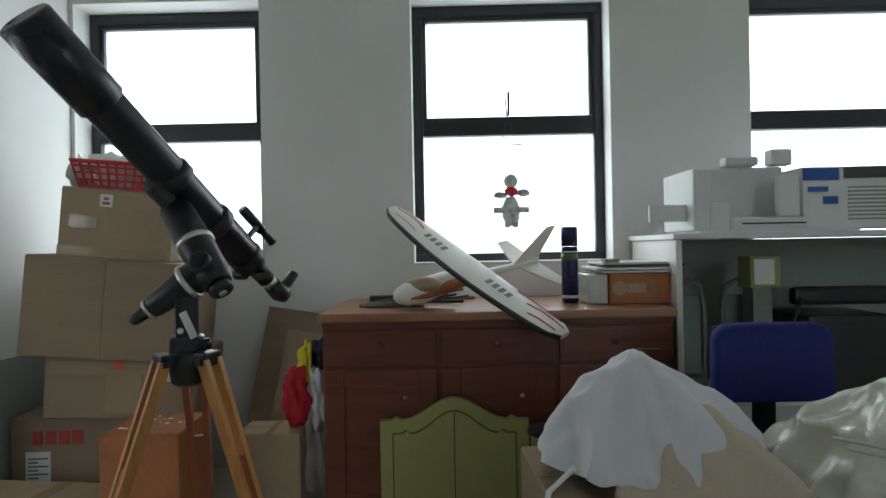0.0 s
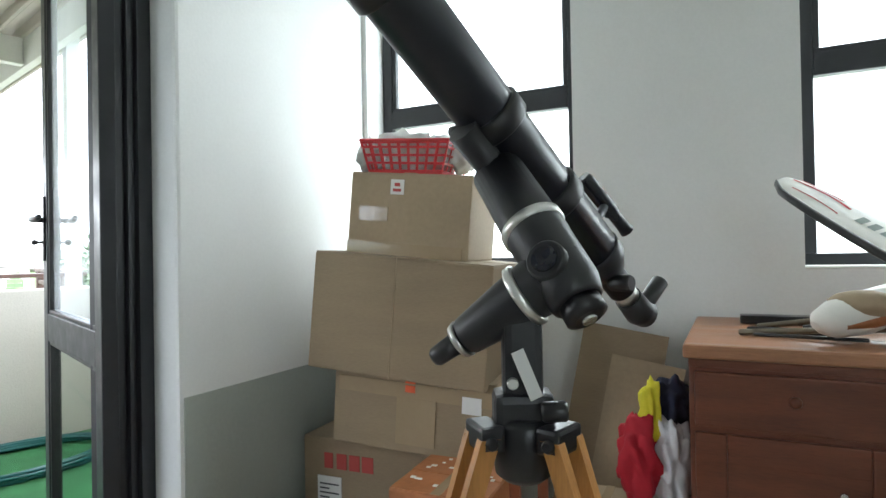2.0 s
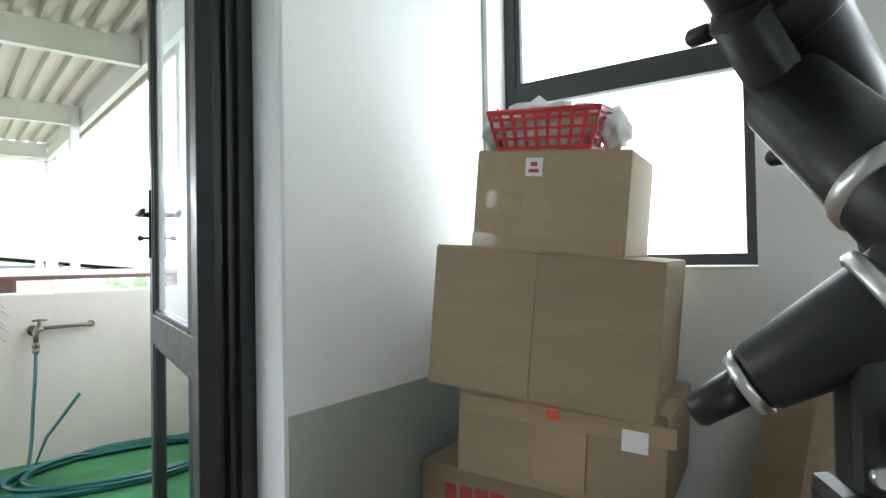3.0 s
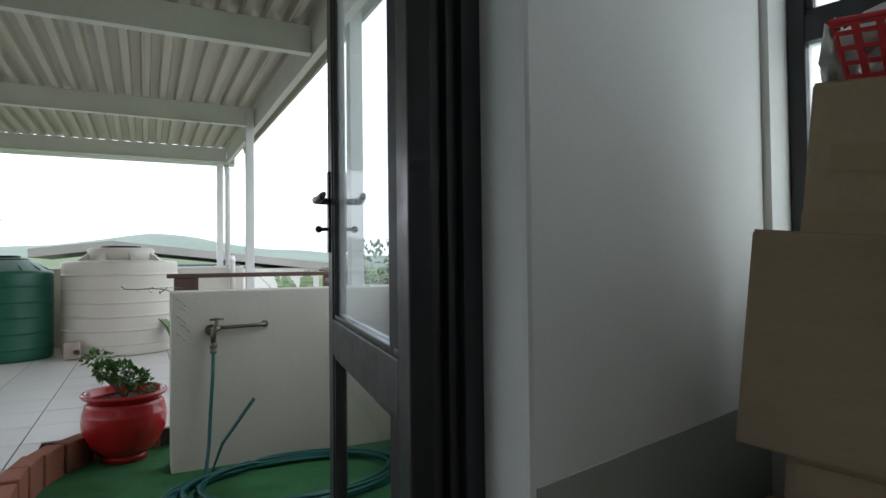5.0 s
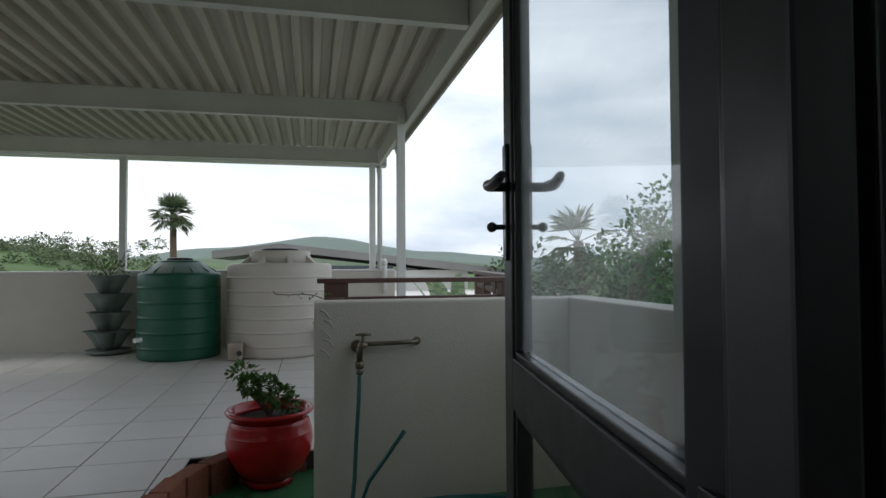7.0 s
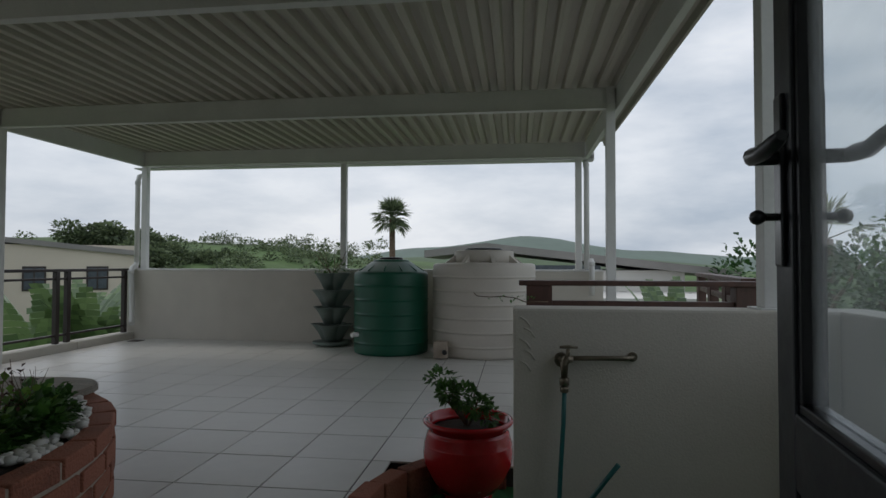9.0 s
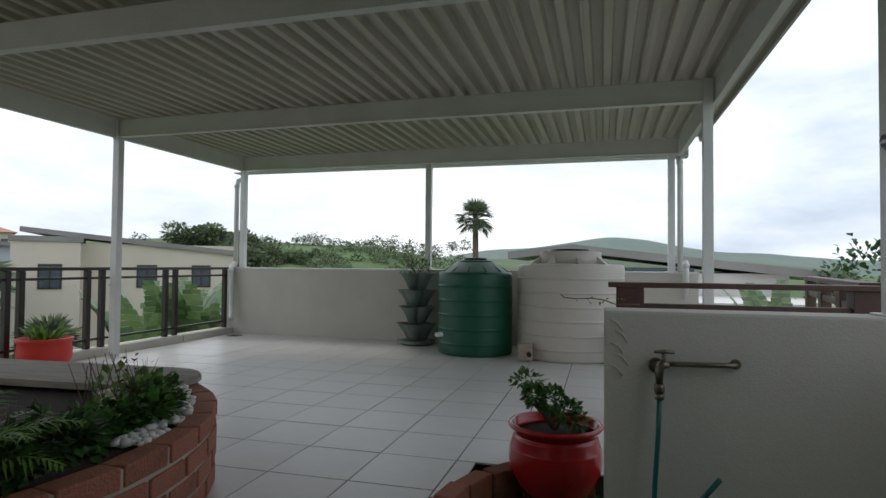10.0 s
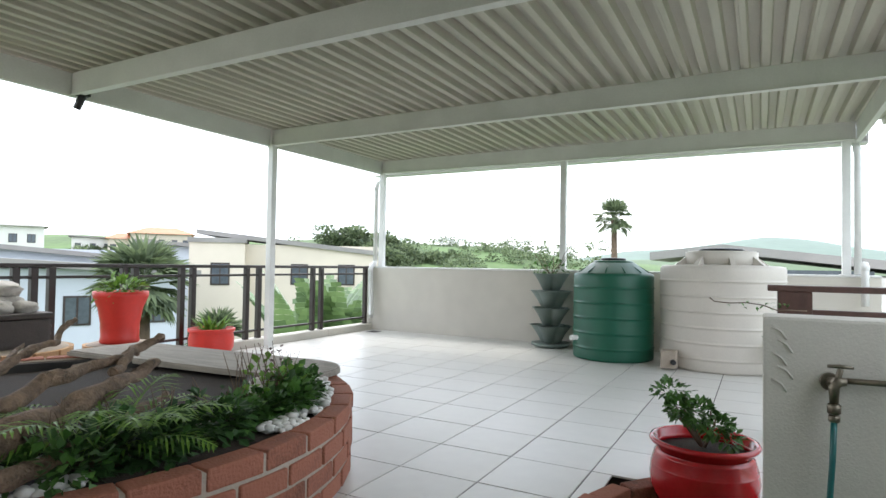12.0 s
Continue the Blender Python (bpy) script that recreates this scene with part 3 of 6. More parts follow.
for x in (-9.0, -7.82, -7.62, -6.5, -6.28, -5.42, -5.26, -4.66, -4.53, -3.78, -3.62, -3.46, -2.6, -2.44, -1.5, -1.34):
    solid("baluster_post", x - 0.032, x + 0.032, -3.142, -3.078, 0.105, 1.074, material=RAILMAT, parent=fence, bev=0.005)

# brown timber balustrade round the stair
stair = thing("timber_balustrade", (-5.2, 3.9, 0.0), "dark brown timber balustrade with flat top rail", "balustrade", kind="structure")
for d in ((-5.3, -5.1, 3.08, 4.95, 1.02, 1.06), (-5.23, -5.17, 3.2, 4.9, 0.85, 0.90)):
    solid("rail", *d, material=TIMBER, parent=stair, bev=0.006)
for d in ((-5.29, -5.11, 3.14, 3.34), (-5.27, -5.13, 4.72, 4.92)):
    solid("post", *d, -0.006, 1.02, material=TIMBER, parent=stair, bev=0.006)
for z0, z1, hw in ((1.03, 1.08, 0.07), (0.84, 0.90, 0.03)):
    M2 = turn(-5.2, 4.86, 0, 180 - 11)
    solid("rail", 0.05, 3.75, -hw, hw, z0, z1, material=TIMBER, parent=stair, bev=0.006, m=M2)
for s in (1.2, 2.4, 3.65):
    c = turn(-5.2, 4.86, 0, 180 - 11) @ Vector((s, 0, 0))
    solid("post", c.x - 0.05, c.x + 0.05, c.y - 0.05, c.y + 0.05, -0.3, 1.03, material=TIMBER, parent=stair, bev=0.005)
solid("side_deck", -9.1, -3.36, 4.302, 6.2, -0.6, -0.05, material=OUTWALL, parent=None)
tagged(bpy.data.objects["side_deck"], "pale flat roof beside the terrace", "roof", "", "structure")

# ---------- terrace things ----------
def water_tank(name, x, y, r, h, dome, neck_r, neck_h, material, lid_mat, ribs, label):
    t = thing(name, (x, y, 0), label, "water tank", "water tanks")
    prof = [(r - 0.03, 0.0), (r - 0.005, 0.012), (r, 0.04)]
    for k in range(ribs):
        z = 0.06 + (h - 0.14) * (k + 0.5) / ribs
        prof += [(r, z - 0.03), (r, z - 0.028), (r, z - 0.009), (r + 0.009, z - 0.004), (r + 0.009, z + 0.004), (r, z + 0.009), (r, z + 0.028), (r, z + 0.03)]
    prof += [(r, h - 0.03), (r - 0.012, h), (r - 0.05, h + 0.012), (neck_r + 0.02, h + dome)]
    body = part("body", lathe(bmesh.new(), prof + [(neck_r, h + dome + 0.004)], 56, (x, y, 0)), material, t)
    part("neck", lathe(bmesh.new(), [(neck_r, h + dome - 0.03), (neck_r, h + dome + neck_h), (neck_r - 0.03, h + dome + neck_h + 0.015), (0.02, h + dome + neck_h + 0.02)], 40, (x, y, 0)), material, t)
    z = h + dome + neck_h + 0.018
    lid = part("lid", lathe(bmesh.new(), [(neck_r * 0.62, z), (neck_r * 0.62, z + 0.025), (neck_r * 0.5, z + 0.032), (neck_r * 0.5, z + 0.02), (0.01, z + 0.02)], 32, (x, y, 0)), lid_mat, t, "dark screw lid")
    return t, body

gt, gbody = water_tank("water_tank", -8.28, 1.36, 0.50, 1.08, 0.14, 0.25, 0.015, TANKGREEN, BLACKP, 5, "dark green ribbed plastic water tank on the tiles")
bm = bmesh.new()
for k in range(12):
    a = 2 * math.pi * k / 12
    p0 = Vector((-8.28 + 0.26 * math.cos(a), 1.36 + 0.26 * math.sin(a), 1.216))
    p1 = Vector((-8.28 + 0.45 * math.cos(a), 1.36 + 0.45 * math.sin(a), 1.10))
    part("shoulder_rib", sweep(bmesh.new(), [p0, p1], 0.006, 6), TANKGREEN, gt)
part("outlet", rod(bmesh.new(), (-7.82, 1.02, 0.28), (-7.74, 0.96, 0.28), 0.03), PAPER, gt, "white outlet fitting")
ct, cbody = water_tank("water_tank", -8.38, 2.62, 0.69, 1.19, 0.02, 0.40, 0.15, TANKCREAM, BLACKP, 6, "cream ribbed plastic water tank on the tiles")
bm = bmesh.new()
for k in range(8):
    a = 2 * math.pi * k / 8 + 0.3
    u, v = Vector((math.cos(a), math.sin(a), 0)), Vector((-math.sin(a), math.cos(a), 0))
    c = Vector((-8.38, 2.62, 0))
    q = [bm.verts.new(c + p) for p in (u * 0.54 + v * 0.03 + Vector((0, 0, 1.2)), u * 0.54 - v * 0.03 + Vector((0, 0, 1.2)), u * 0.40 - v * 0.02 + Vector((0, 0, 1.31)), u * 0.40 + v * 0.02 + Vector((0, 0, 1.31)))]
    lo = [bm.verts.new(c + p) for p in (u * 0.40 + v * 0.03 + Vector((0, 0, 1.2)), u * 0.40 - v * 0.03 + Vector((0, 0, 1.2)))]
    bm.faces.new(q)
    bm.faces.new((q[0], q[3], lo[0]))
    bm.faces.new((q[1], lo[1], q[2]))
    part("shoulder_rib", bm, TANKCREAM, ct)
    bm = bmesh.new()
bm = bmesh.new()
bx(bm, -7.83, -7.66, 2.03, 2.20, 0.02, 0.22, 0.01)
part("outlet_recess", bm, MORTAR, ct, "dirty moulded outlet recess")
part("outlet", rod(bmesh.new(), (-7.68, 2.16, 0.10), (-7.60, 2.18, 0.10), 0.03), BLACKP, ct, "dark outlet fitting")
bm = bmesh.new()
vine = thing("vine_shoot", (-5.24, 3.2, 0.0), "thin leafless vine shoot reaching past the tank", "plant")
sweep(bm, [(-4.9, 3.14, 0.90), (-4.95, 3.05, 0.93), (-5.0, 2.95, 0.94), (-5.05, 2.85, 0.93), (-5.1, 2.75, 0.935), (-5.12, 2.72, 0.96)], 0.004, 6)
sweep(bm, [(-5.0, 3.3, 0.90), (-4.93, 3.2, 0.905), (-4.9, 3.14, 0.90)], 0.005, 6)
stem = part("stem", bm, BARK, vine)
bm = bmesh.new()
for k in range(26):
    y = rnd(2.85, 3.2)
    leaf(bm, Vector((-4.97 + rnd(-0.03, 0.03), y, 0.93 + rnd(-0.02, 0.02))), Vector((rnd(), rnd(), rnd())), Vector((0, 0, 1)), 0.035, 0.02)
part("leaves", bm, LEAF_MID, vine)

# stacked tower planter
tp = thing("tower_planter", (-8.8, 0.36, 0), "grey-green plastic stacked tower planter with a bare bush", "planter")
part("base_tray", lathe(bmesh.new(), [(0.22, 0), (0.28, 0.03), (0.28, 0.06), (0.24, 0.06), (0.02, 0.05)], 32, (-8.8, 0.36, 0)), POTGREY, tp)
for k in range(4):
    z = 0.06 + k * 0.25
    lobes = 4
    bm = bmesh.new()
    n = 48
    rings = []
    for r, zz in ((0.13, 0.0), (0.19, 0.12), (0.27, 0.235), (0.30, 0.25), (0.27, 0.25), (0.24, 0.20)):
        ring = []
        for i in range(n):
            a = 2 * math.pi * i / n
            rr = r * (0.72 + 0.36 * abs(math.cos(lobes / 2 * a + (0.785 if k % 2 else 0.0))))
            ring.append(bm.verts.new((-8.8 + rr * math.cos(a), 0.36 + rr * math.sin(a), z + zz)))
        rings.append(ring)
    for a, b in zip(rings, rings[1:]):
        for i in range(n):
            bm.faces.new((a[i], a[(i + 1) % n], b[(i + 1) % n], b[i])).smooth = True
    bm.faces.new(rings[0][::-1])
    bm.faces.new(rings[-1])
    part("tier", bm, POTGREY, tp)
bm = bmesh.new()
for k in range(9):
    a = rnd(0, 6.28)
    p = [Vector((-8.8, 0.36, 1.02))]
    for s in range(4):
        p.append(p[-1] + Vector((math.cos(a) * 0.07 + rnd(-0.03, 0.03), math.sin(a) * 0.07 + rnd(-0.03, 0.03), rnd(0.03, 0.13))))
    sweep(bm, p, [0.008, 0.006, 0.005, 0.004, 0.002], 5)
twig = part("twigs", bm, BARK, tp, "bare brown twigs")
bm = bmesh.new()
foliage(bm, (-8.8, 0.36, 1.12), (0.3, 0.35, 0.13), 130, 0.07)
part("leaves", bm, LEAF_MID, tp)

# red glazed pot by the tap wall, standing on the mat
PK, PX, PY, PZ = 0.90, -3.60, 2.80, -0.105
pot = thing("plant_pot", (PX, PY, -0.15), "glossy red glazed round pot with a small bush", "plant pot", "red pots")
prof = [(0.14, 0.0), (0.17, 0.01), (0.225, 0.08), (0.262, 0.17), (0.268, 0.23), (0.262, 0.28)]
for k in range(5):
    prof += [(0.262 - 0.004 * k, 0.285 + 0.014 * k), (0.256 - 0.005 * k, 0.292 + 0.014 * k)]
prof += [(0.225, 0.37), (0.232, 0.385), (0.262, 0.395), (0.272, 0.41), (0.262, 0.425), (0.24, 0.42), (0.23, 0.36)]
part("body", lathe(bmesh.new(), [(r * PK, z * PK) for r, z in prof], 56, (PX, PY, PZ)), REDGLAZE, pot)
part("foot", lathe(bmesh.new(), [(0.11, -0.15), (0.13, -0.145), (0.13, PZ + 0.004), (0.01, PZ + 0.004)], 24, (PX, PY, 0)), REDGLAZE, pot, "raised round foot")
part("soil", lathe(bmesh.new(), [(0.232 * PK, 0.36 * PK), (0.13, 0.335), (0.01, 0.34)], 28, (PX, PY, PZ)), SOIL, pot, "dark soil")
bm = bmesh.new()
PT = PZ + 0.33
for k in range(7):
    a = rnd(0, 6.28)
    sweep(bm, [(PX, PY, PT), (PX + 0.06 * math.cos(a), PY - 0.02 + 0.06 * math.sin(a), PT + 0.09), (PX + 0.1 * math.cos(a), PY - 0.06 + 0.13 * math.sin(a), PT + 0.19)], [0.008, 0.006, 0.003], 6)
part("stems", bm, BARK, pot)
bm = bmesh.new()
for c, r, n in (((0, -0.15, 0.26), (0.08, 0.08, 0.06), 130), ((0.02, -0.10, 0.19), (0.08, 0.07, 0.06), 130), ((0.02, -0.02, 0.17), (0.10, 0.08, 0.07), 170), ((0.04, 0.06, 0.13), (0.08, 0.08, 0.07), 150), ((0.02, 0.11, 0.07), (0.05, 0.05, 0.06), 70)):
    foliage(bm, (PX + c[0], PY + c[1], PT + c[2]), r, n, 0.042)
part("leaves", bm, LEAF_MID, pot)

# brass tap with its wall pipe
tap = thing("garden_tap", (-3.158, 3.27, 0.68), "weathered brass garden tap on a wall pipe", "tap")
bm = bmesh.new()
sweep(bm, [(-3.156, 3.575, 0.688), (-3.125, 3.575, 0.688), (-3.115, 3.56, 0.687), (-3.115, 3.30, 0.682)], 0.011, 12)
rod(bm, (-3.158, 3.575, 0.688), (-3.15, 3.575, 0.688), 0.022)
part("pipe", bm, CHROME, tap)
bm = bmesh.new()
rod(bm, (-3.158, 3.262, 0.67), (-3.135, 3.262, 0.67), 0.033)
rod(bm, (-3.135, 3.262, 0.67), (-3.09, 3.275, 0.68), 0.018)
sweep(bm, [(-3.10, 3.31, 0.68), (-3.10, 3.285, 0.68), (-3.095, 3.27, 0.66), (-3.09, 3.27, 0.60)], [0.014, 0.02, 0.019, 0.014], 12)
rod(bm, (-3.09, 3.27, 0.60), (-3.09, 3.27, 0.565), 0.022)
rod(bm, (-3.09, 3.27, 0.56), (-3.09, 3.27, 0.535), 0.019)
rod(bm, (-3.098, 3.282, 0.68), (-3.098, 3.29, 0.728), 0.010)
part("valve", bm, CHROME, tap)
bm = bmesh.new()
sweep(bm, [(-3.098, 3.25, 0.733), (-3.098, 3.29, 0.735), (-3.098, 3.33, 0.733)], [0.006, 0.008, 0.006], 8)
part("tap_handle", bm, CHROME, tap)

# hose: from the tap to a loose coil on the mat
hose = thing("garden_hose", (-2.7, 3.65, -0.14), "teal garden hose coiled loosely on the green mat", "hose")
bm = bmesh.new()
random.seed(5)
pts = [Vector((-3.09, 3.27, 0.54)), Vector((-3.085, 3.265, 0.40)), Vector((-3.06, 3.25, 0.2)), Vector((-3.04, 3.24, 0.02)), Vector((-2.98, 3.22, -0.10)), Vector((-2.9, 3.2, -0.135))]
turns, per = 9, 26
for k in range(turns * per):
    a = 2 * math.pi * k / per + 3.6
    t = k // per
    q = 0.5 + 0.5 * math.sin(k * 0.013 * 7 + t)
    rx, ry = 0.33 + 0.035 * math.sin(t * 2.3) + 0.03 * q, 0.60 + 0.06 * math.sin(t * 1.7) - 0.03 * q
    pts.append(Vector((-2.68 + 0.03 * math.sin(t * 3.1) + rx * math.cos(a), 3.66 + 0.04 * math.cos(t * 2.1) + ry * math.sin(a), -0.138 + 0.012 * (t % 4) + 0.008 * noise.noise(Vector((k * 0.2, t, 0))))))
pts += [Vector((-2.95, 3.25, -0.10)), Vector((-2.93, 3.3, 0.05)), Vector((-2.91, 3.42, 0.22)), Vector((-2.90, 3.47, 0.29))]
sweep(bm, pts, 0.0105, 8)
part("tube", bm, HOSE, hose)

# raised round brick pond
PC, PR = Vector((-2.31, -0.40, 0)), 1.68
pond = thing("brick_pond", (PC.x, PC.y, 0), "round raised pond of red brick with planted edge", "pond")
bm = bmesh.new()
lathe(bm, [(PR - 0.008, -0.006), (PR - 0.008, 0.385), (PR - 0.06, 0.39), (PR - 0.122, 0.388), (PR - 0.122, 0.30)], 72, PC)
part("mortar", bm, MORTAR, pond)
part("planting_bed", lathe(bmesh.new(), [(PR - 0.11, 0.375), (PR - 0.3, 0.385), (PR - 0.5, 0.36), (PR - 0.55, 0.22)], 64, PC), SOIL, pond, "dark soil ring")
part("liner", lathe(bmesh.new(), [(PR - 0.55, 0.22), (PR - 0.53, 0.42), (PR - 0.56, 0.43), (PR - 0.6, 0.10), (0.01, 0.08)], 64, PC), LINER, pond, "black pond liner")
part("water", lathe(bmesh.new(), [(PR - 0.585, 0.26), (0.01, 0.262)], 64, PC), WATER, pond, "dark still water")


# pebbles, plants, board and driftwood on the pond
random.seed(11)
def on_ring(r, deg, z):
    r, deg = r + PR - 1.42, 90 + (deg - 90) * 0.78
    return Vector((PC.x + r * math.cos(radians(deg)), PC.y + r * math.sin(radians(deg)), z))
bm = bmesh.new()
for k in range(380):
    deg = rnd(20, 62) if k % 3 == 0 else rnd(100, 190)
    p = on_ring(rnd(1.17, 1.30), deg, 0.39 + rnd(0, 0.02))
    s = rnd(0.014, 0.034)
    blob(bm, p, (s, s * rnd(0.7, 1.2), s * 0.7), 0.2, 1.5, 1, k)
pb = tagged(part("pebbles", bm, PEBBLE), "loose white pebbles along the planted edge", "pebbles", "", "stuff")
for n, (d0, d1, r0, hh, cnt, m, sz, lab) in enumerate(((95, 150, 1.02, 0.13, 1500, LEAF_MID, 0.06, "dark green trailing ivy on the pond edge"), (60, 95, 1.02, 0.17, 1200, LEAF_DARK, 0.055, "dense dark green ground cover on the pond edge"), (108, 135, 0.95, 0.24, 260, LEAF_LIGHT, 0.05, "bright green leafy shoots on the pond edge"), (25, 62, 1.08, 0.16, 900, LEAF_MID, 0.05, "mixed green ground cover on the pond edge"))):
    pl = thing("ground_cover", tuple(on_ring(r0, (d0 + d1) / 2, 0.37)), lab, "plant", "pond plants")
    bm = bmesh.new()
    for k in range(int((d1 - d0) / 4)):
        c = on_ring(r0 + 0.05 + rnd(-0.09, 0.12), d0 + (d1 - d0) * (k + 0.5) / int((d1 - d0) / 4), 0.42 + rnd(0, 0.05))
        foliage(bm, c, (0.12, 0.12, hh * rnd(0.6, 1.0)), cnt // int((d1 - d0) / 4), sz, 0.1, 0.7)
    part("leaves", bm, m, pl)
    bm = bmesh.new()
    for k in range(14):
        b0 = on_ring(r0, rnd(d0, d1), 0.37)
        part("stem", sweep(bmesh.new(), [b0, b0 + Vector((rnd(-0.04, 0.04), rnd(-0.04, 0.04), 0.12)), b0 + Vector((rnd(-0.1, 0.1), rnd(-0.1, 0.1), hh + 0.1))], [0.004, 0.003, 0.0015], 5), BARK, pl)
wisp = thing("seedling", tuple(on_ring(1.08, 125, 0.38)), "thin dark seed-headed wild stem", "plant")
bm = bmesh.new()
for k in range(6):
    b0 = on_ring(1.05, 122 + k * 2, 0.38)
    part("stem", sweep(bmesh.new(), [b0, b0 + Vector((-0.02, 0.03, 0.15)), b0 + Vector((rnd(-0.08, 0.05), rnd(-0.05, 0.08), 0.30))], [0.003, 0.002, 0.001], 5), BARK, wisp)
bm = bmesh.new()
for k in range(40):
    leaf(bm, on_ring(1.05 + rnd(-0.06, 0.06), 124 + rnd(-6, 8), 0.6 + rnd(-0.12, 0.1)), Vector((rnd(), rnd(), rnd())), Vector((0, 0, 1)), 0.03, 0.02)
part("leaves", bm, TIMBER, wisp)
cyc = thing("cycad", tuple(on_ring(1.02, 68, 0.38)), "green cycad with feathered fronds at the pond edge", "plant")
bm = bmesh.new()
for k in range(16):
    a = radians(k * 22.5 + rnd(-8, 8))
    frond(bm, on_ring(1.02, 68, 0.4), (math.cos(a), math.sin(a), rnd(0.5, 1.3)), rnd(0.4, 0.6), 22, 0.14, 0.6, 0.012)
part("fronds", bm, LEAF_LIGHT, cyc)
part("stem", lathe(bmesh.new(), [(0.07, 0), (0.09, 0.05), (0.05, 0.1), (0.01, 0.11)], 12, on_ring(1.02, 68, 0.34)), BARK, cyc)
board = thing("board", (-3.6, -0.6, 0.42), "long weathered grey board with rounded end across the pond", "board")
bm = bmesh.new()
out = []
for k in range(13):
    a = math.pi * k / 12
    out.append((-3.64 + 0.31 * math.cos(a), 0.20 + 0.32 * math.sin(a)))
out += [(-3.85, -1.75), (-3.20, -1.75)]
lo = [bm.verts.new((x, y, 0.405)) for x, y in out]
hi = [bm.verts.new((x, y, 0.445)) for x, y in out]
bm.faces.new(hi)
bm.faces.new(lo[::-1])
for i in range(len(out)):
    j = (i + 1) % len(out)
    bm.faces.new((lo[i], lo[j], hi[j], hi[i]))
bmesh.ops.bevel(bm, geom=[e for e in bm.edges if all(v.co.z > 0.44 for v in e.verts)], offset=0.012, segments=2, affect="EDGES")
part("plank", bm, SLAB, board)
rim_stone = thing("flat_stones", tuple(on_ring(0.88, 128, 0.38)), "pale flat stones lining the pond edge", "stones")
for k in range(7):
    part("stone", blob(bmesh.new(), on_ring(0.9, 98 + k * 9, 0.43), (0.10, 0.07, 0.035), 0.3, 2.2, 2, k * 3.1), STONE, rim_stone)
drift = thing("driftwood", (-2.1, 0.3, 0.45), "twisted grey-brown driftwood lying across the pond", "driftwood")
def branch(pts, r0, r1, seed):
    bm = bmesh.new()
    P = [Vector(p) for p in pts]
    fine, rad = [], []
    n = 28
    for i in range(n + 1):
        t = i / n * (len(P) - 1)
        j = min(int(t), len(P) - 2)
        p = P[j].lerp(P[j + 1], t - j)
        wob = Vector((noise.noise(p * 5 + Vector((seed, 0, 0))), noise.noise(p * 5 + Vector((0, seed, 0))), noise.noise(p * 5 + Vector((0, 0, seed))))) * 0.035
        fine.append(p + wob)
        rad.append((r0 + (r1 - r0) * i / n) * (1 + 0.3 * noise.noise(p * 9 + Vector((seed, seed, 0)))))
    sweep(bm, fine, [r * 0.6 for r in rad], 14)
    for v in bm.verts:
        v.co += v.normal * 0.0 + Vector((noise.noise(v.co * 22), noise.noise(v.co * 22 + Vector((9, 0, 0))), noise.noise(v.co * 22 + Vector((0, 9, 0))))) * 0.012
    return bm
for i, (pts, r0, r1) in enumerate((
    (((-1.25, 0.95, 0.50), (-1.75, 0.72, 0.58), (-2.2, 0.48, 0.60), (-2.55, 0.25, 0.62)), 0.10, 0.045),
    (((-1.3, 0.75, 0.58), (-1.9, 0.45, 0.66), (-2.4, 0.2, 0.66), (-2.75, 0.02, 0.72)), 0.06, 0.03),
    (((-1.35, 0.55, 0.56), (-1.85, 0.15, 0.68), (-2.25, -0.15, 0.74), (-2.45, -0.32, 0.83)), 0.045, 0.022),
    (((-1.2, 1.0, 0.44), (-1.7, 0.9, 0.47), (-2.15, 0.62, 0.49), (-2.5, 0.42, 0.50)), 0.06, 0.03),
    (((-2.2, 0.45, 0.64), (-2.5, 0.12, 0.70), (-2.62, 0.0, 0.64)), 0.04, 0.025),
    (((-1.5, 0.35, 0.50), (-1.95, -0.1, 0.60), (-2.3, -0.5, 0.70)), 0.05, 0.02))):
    part("branch", branch(pts, r0, r1, i * 4.7), DRIFT, drift)

# pots and ornaments at the balustrade
tallpot = thing("plant_pot", (-4.24, -2.70, 0.32), "tall flared red pot with bright green plant", "plant pot", "red pots")
part("body", lathe(bmesh.new(), [(0.17, 0.0), (0.185, 0.02), (0.175, 0.06), (0.18, 0.2), (0.205, 0.35), (0.25, 0.46), (0.255, 0.48), (0.255, 0.52), (0.235, 0.52), (0.22, 0.46)], 40, (-4.24, -2.70, 0.32)), REDMATT, tallpot)
bm = bmesh.new()
foliage(bm, (-4.24, -2.70, 0.86), (0.24, 0.22, 0.12), 150, 0.13, 0.1, 0.35)
part("leaves", bm, LEAF_LIGHT, tallpot)
part("soil", lathe(bmesh.new(), [(0.23, 0.48), (0.01, 0.49)], 24, (-4.24, -2.70, 0.32)), SOIL, tallpot)
ped = thing("brick_pedestal", (-4.24, -2.70, 0), "low round pale brick pedestal under the tall pot", "pedestal")
part("core", lathe(bmesh.new(), [(0.30, 0), (0.30, 0.31), (0.28, 0.32), (0.01, 0.32)], 32, (-4.24, -2.70, 0)), MORTAR, ped)
ring_me = part("brick", bx(bmesh.new(), -0.10, 0.10, -0.04, 0.04, 0, 0.072, 0.006), PALEBRICK, ped)
ring_me.matrix_basis = Matrix.Translation((-4.24, -2.70, 0)) @ Matrix.Rotation(0, 4, "Z") @ Matrix.Translation((0, -0.285, 0.004))
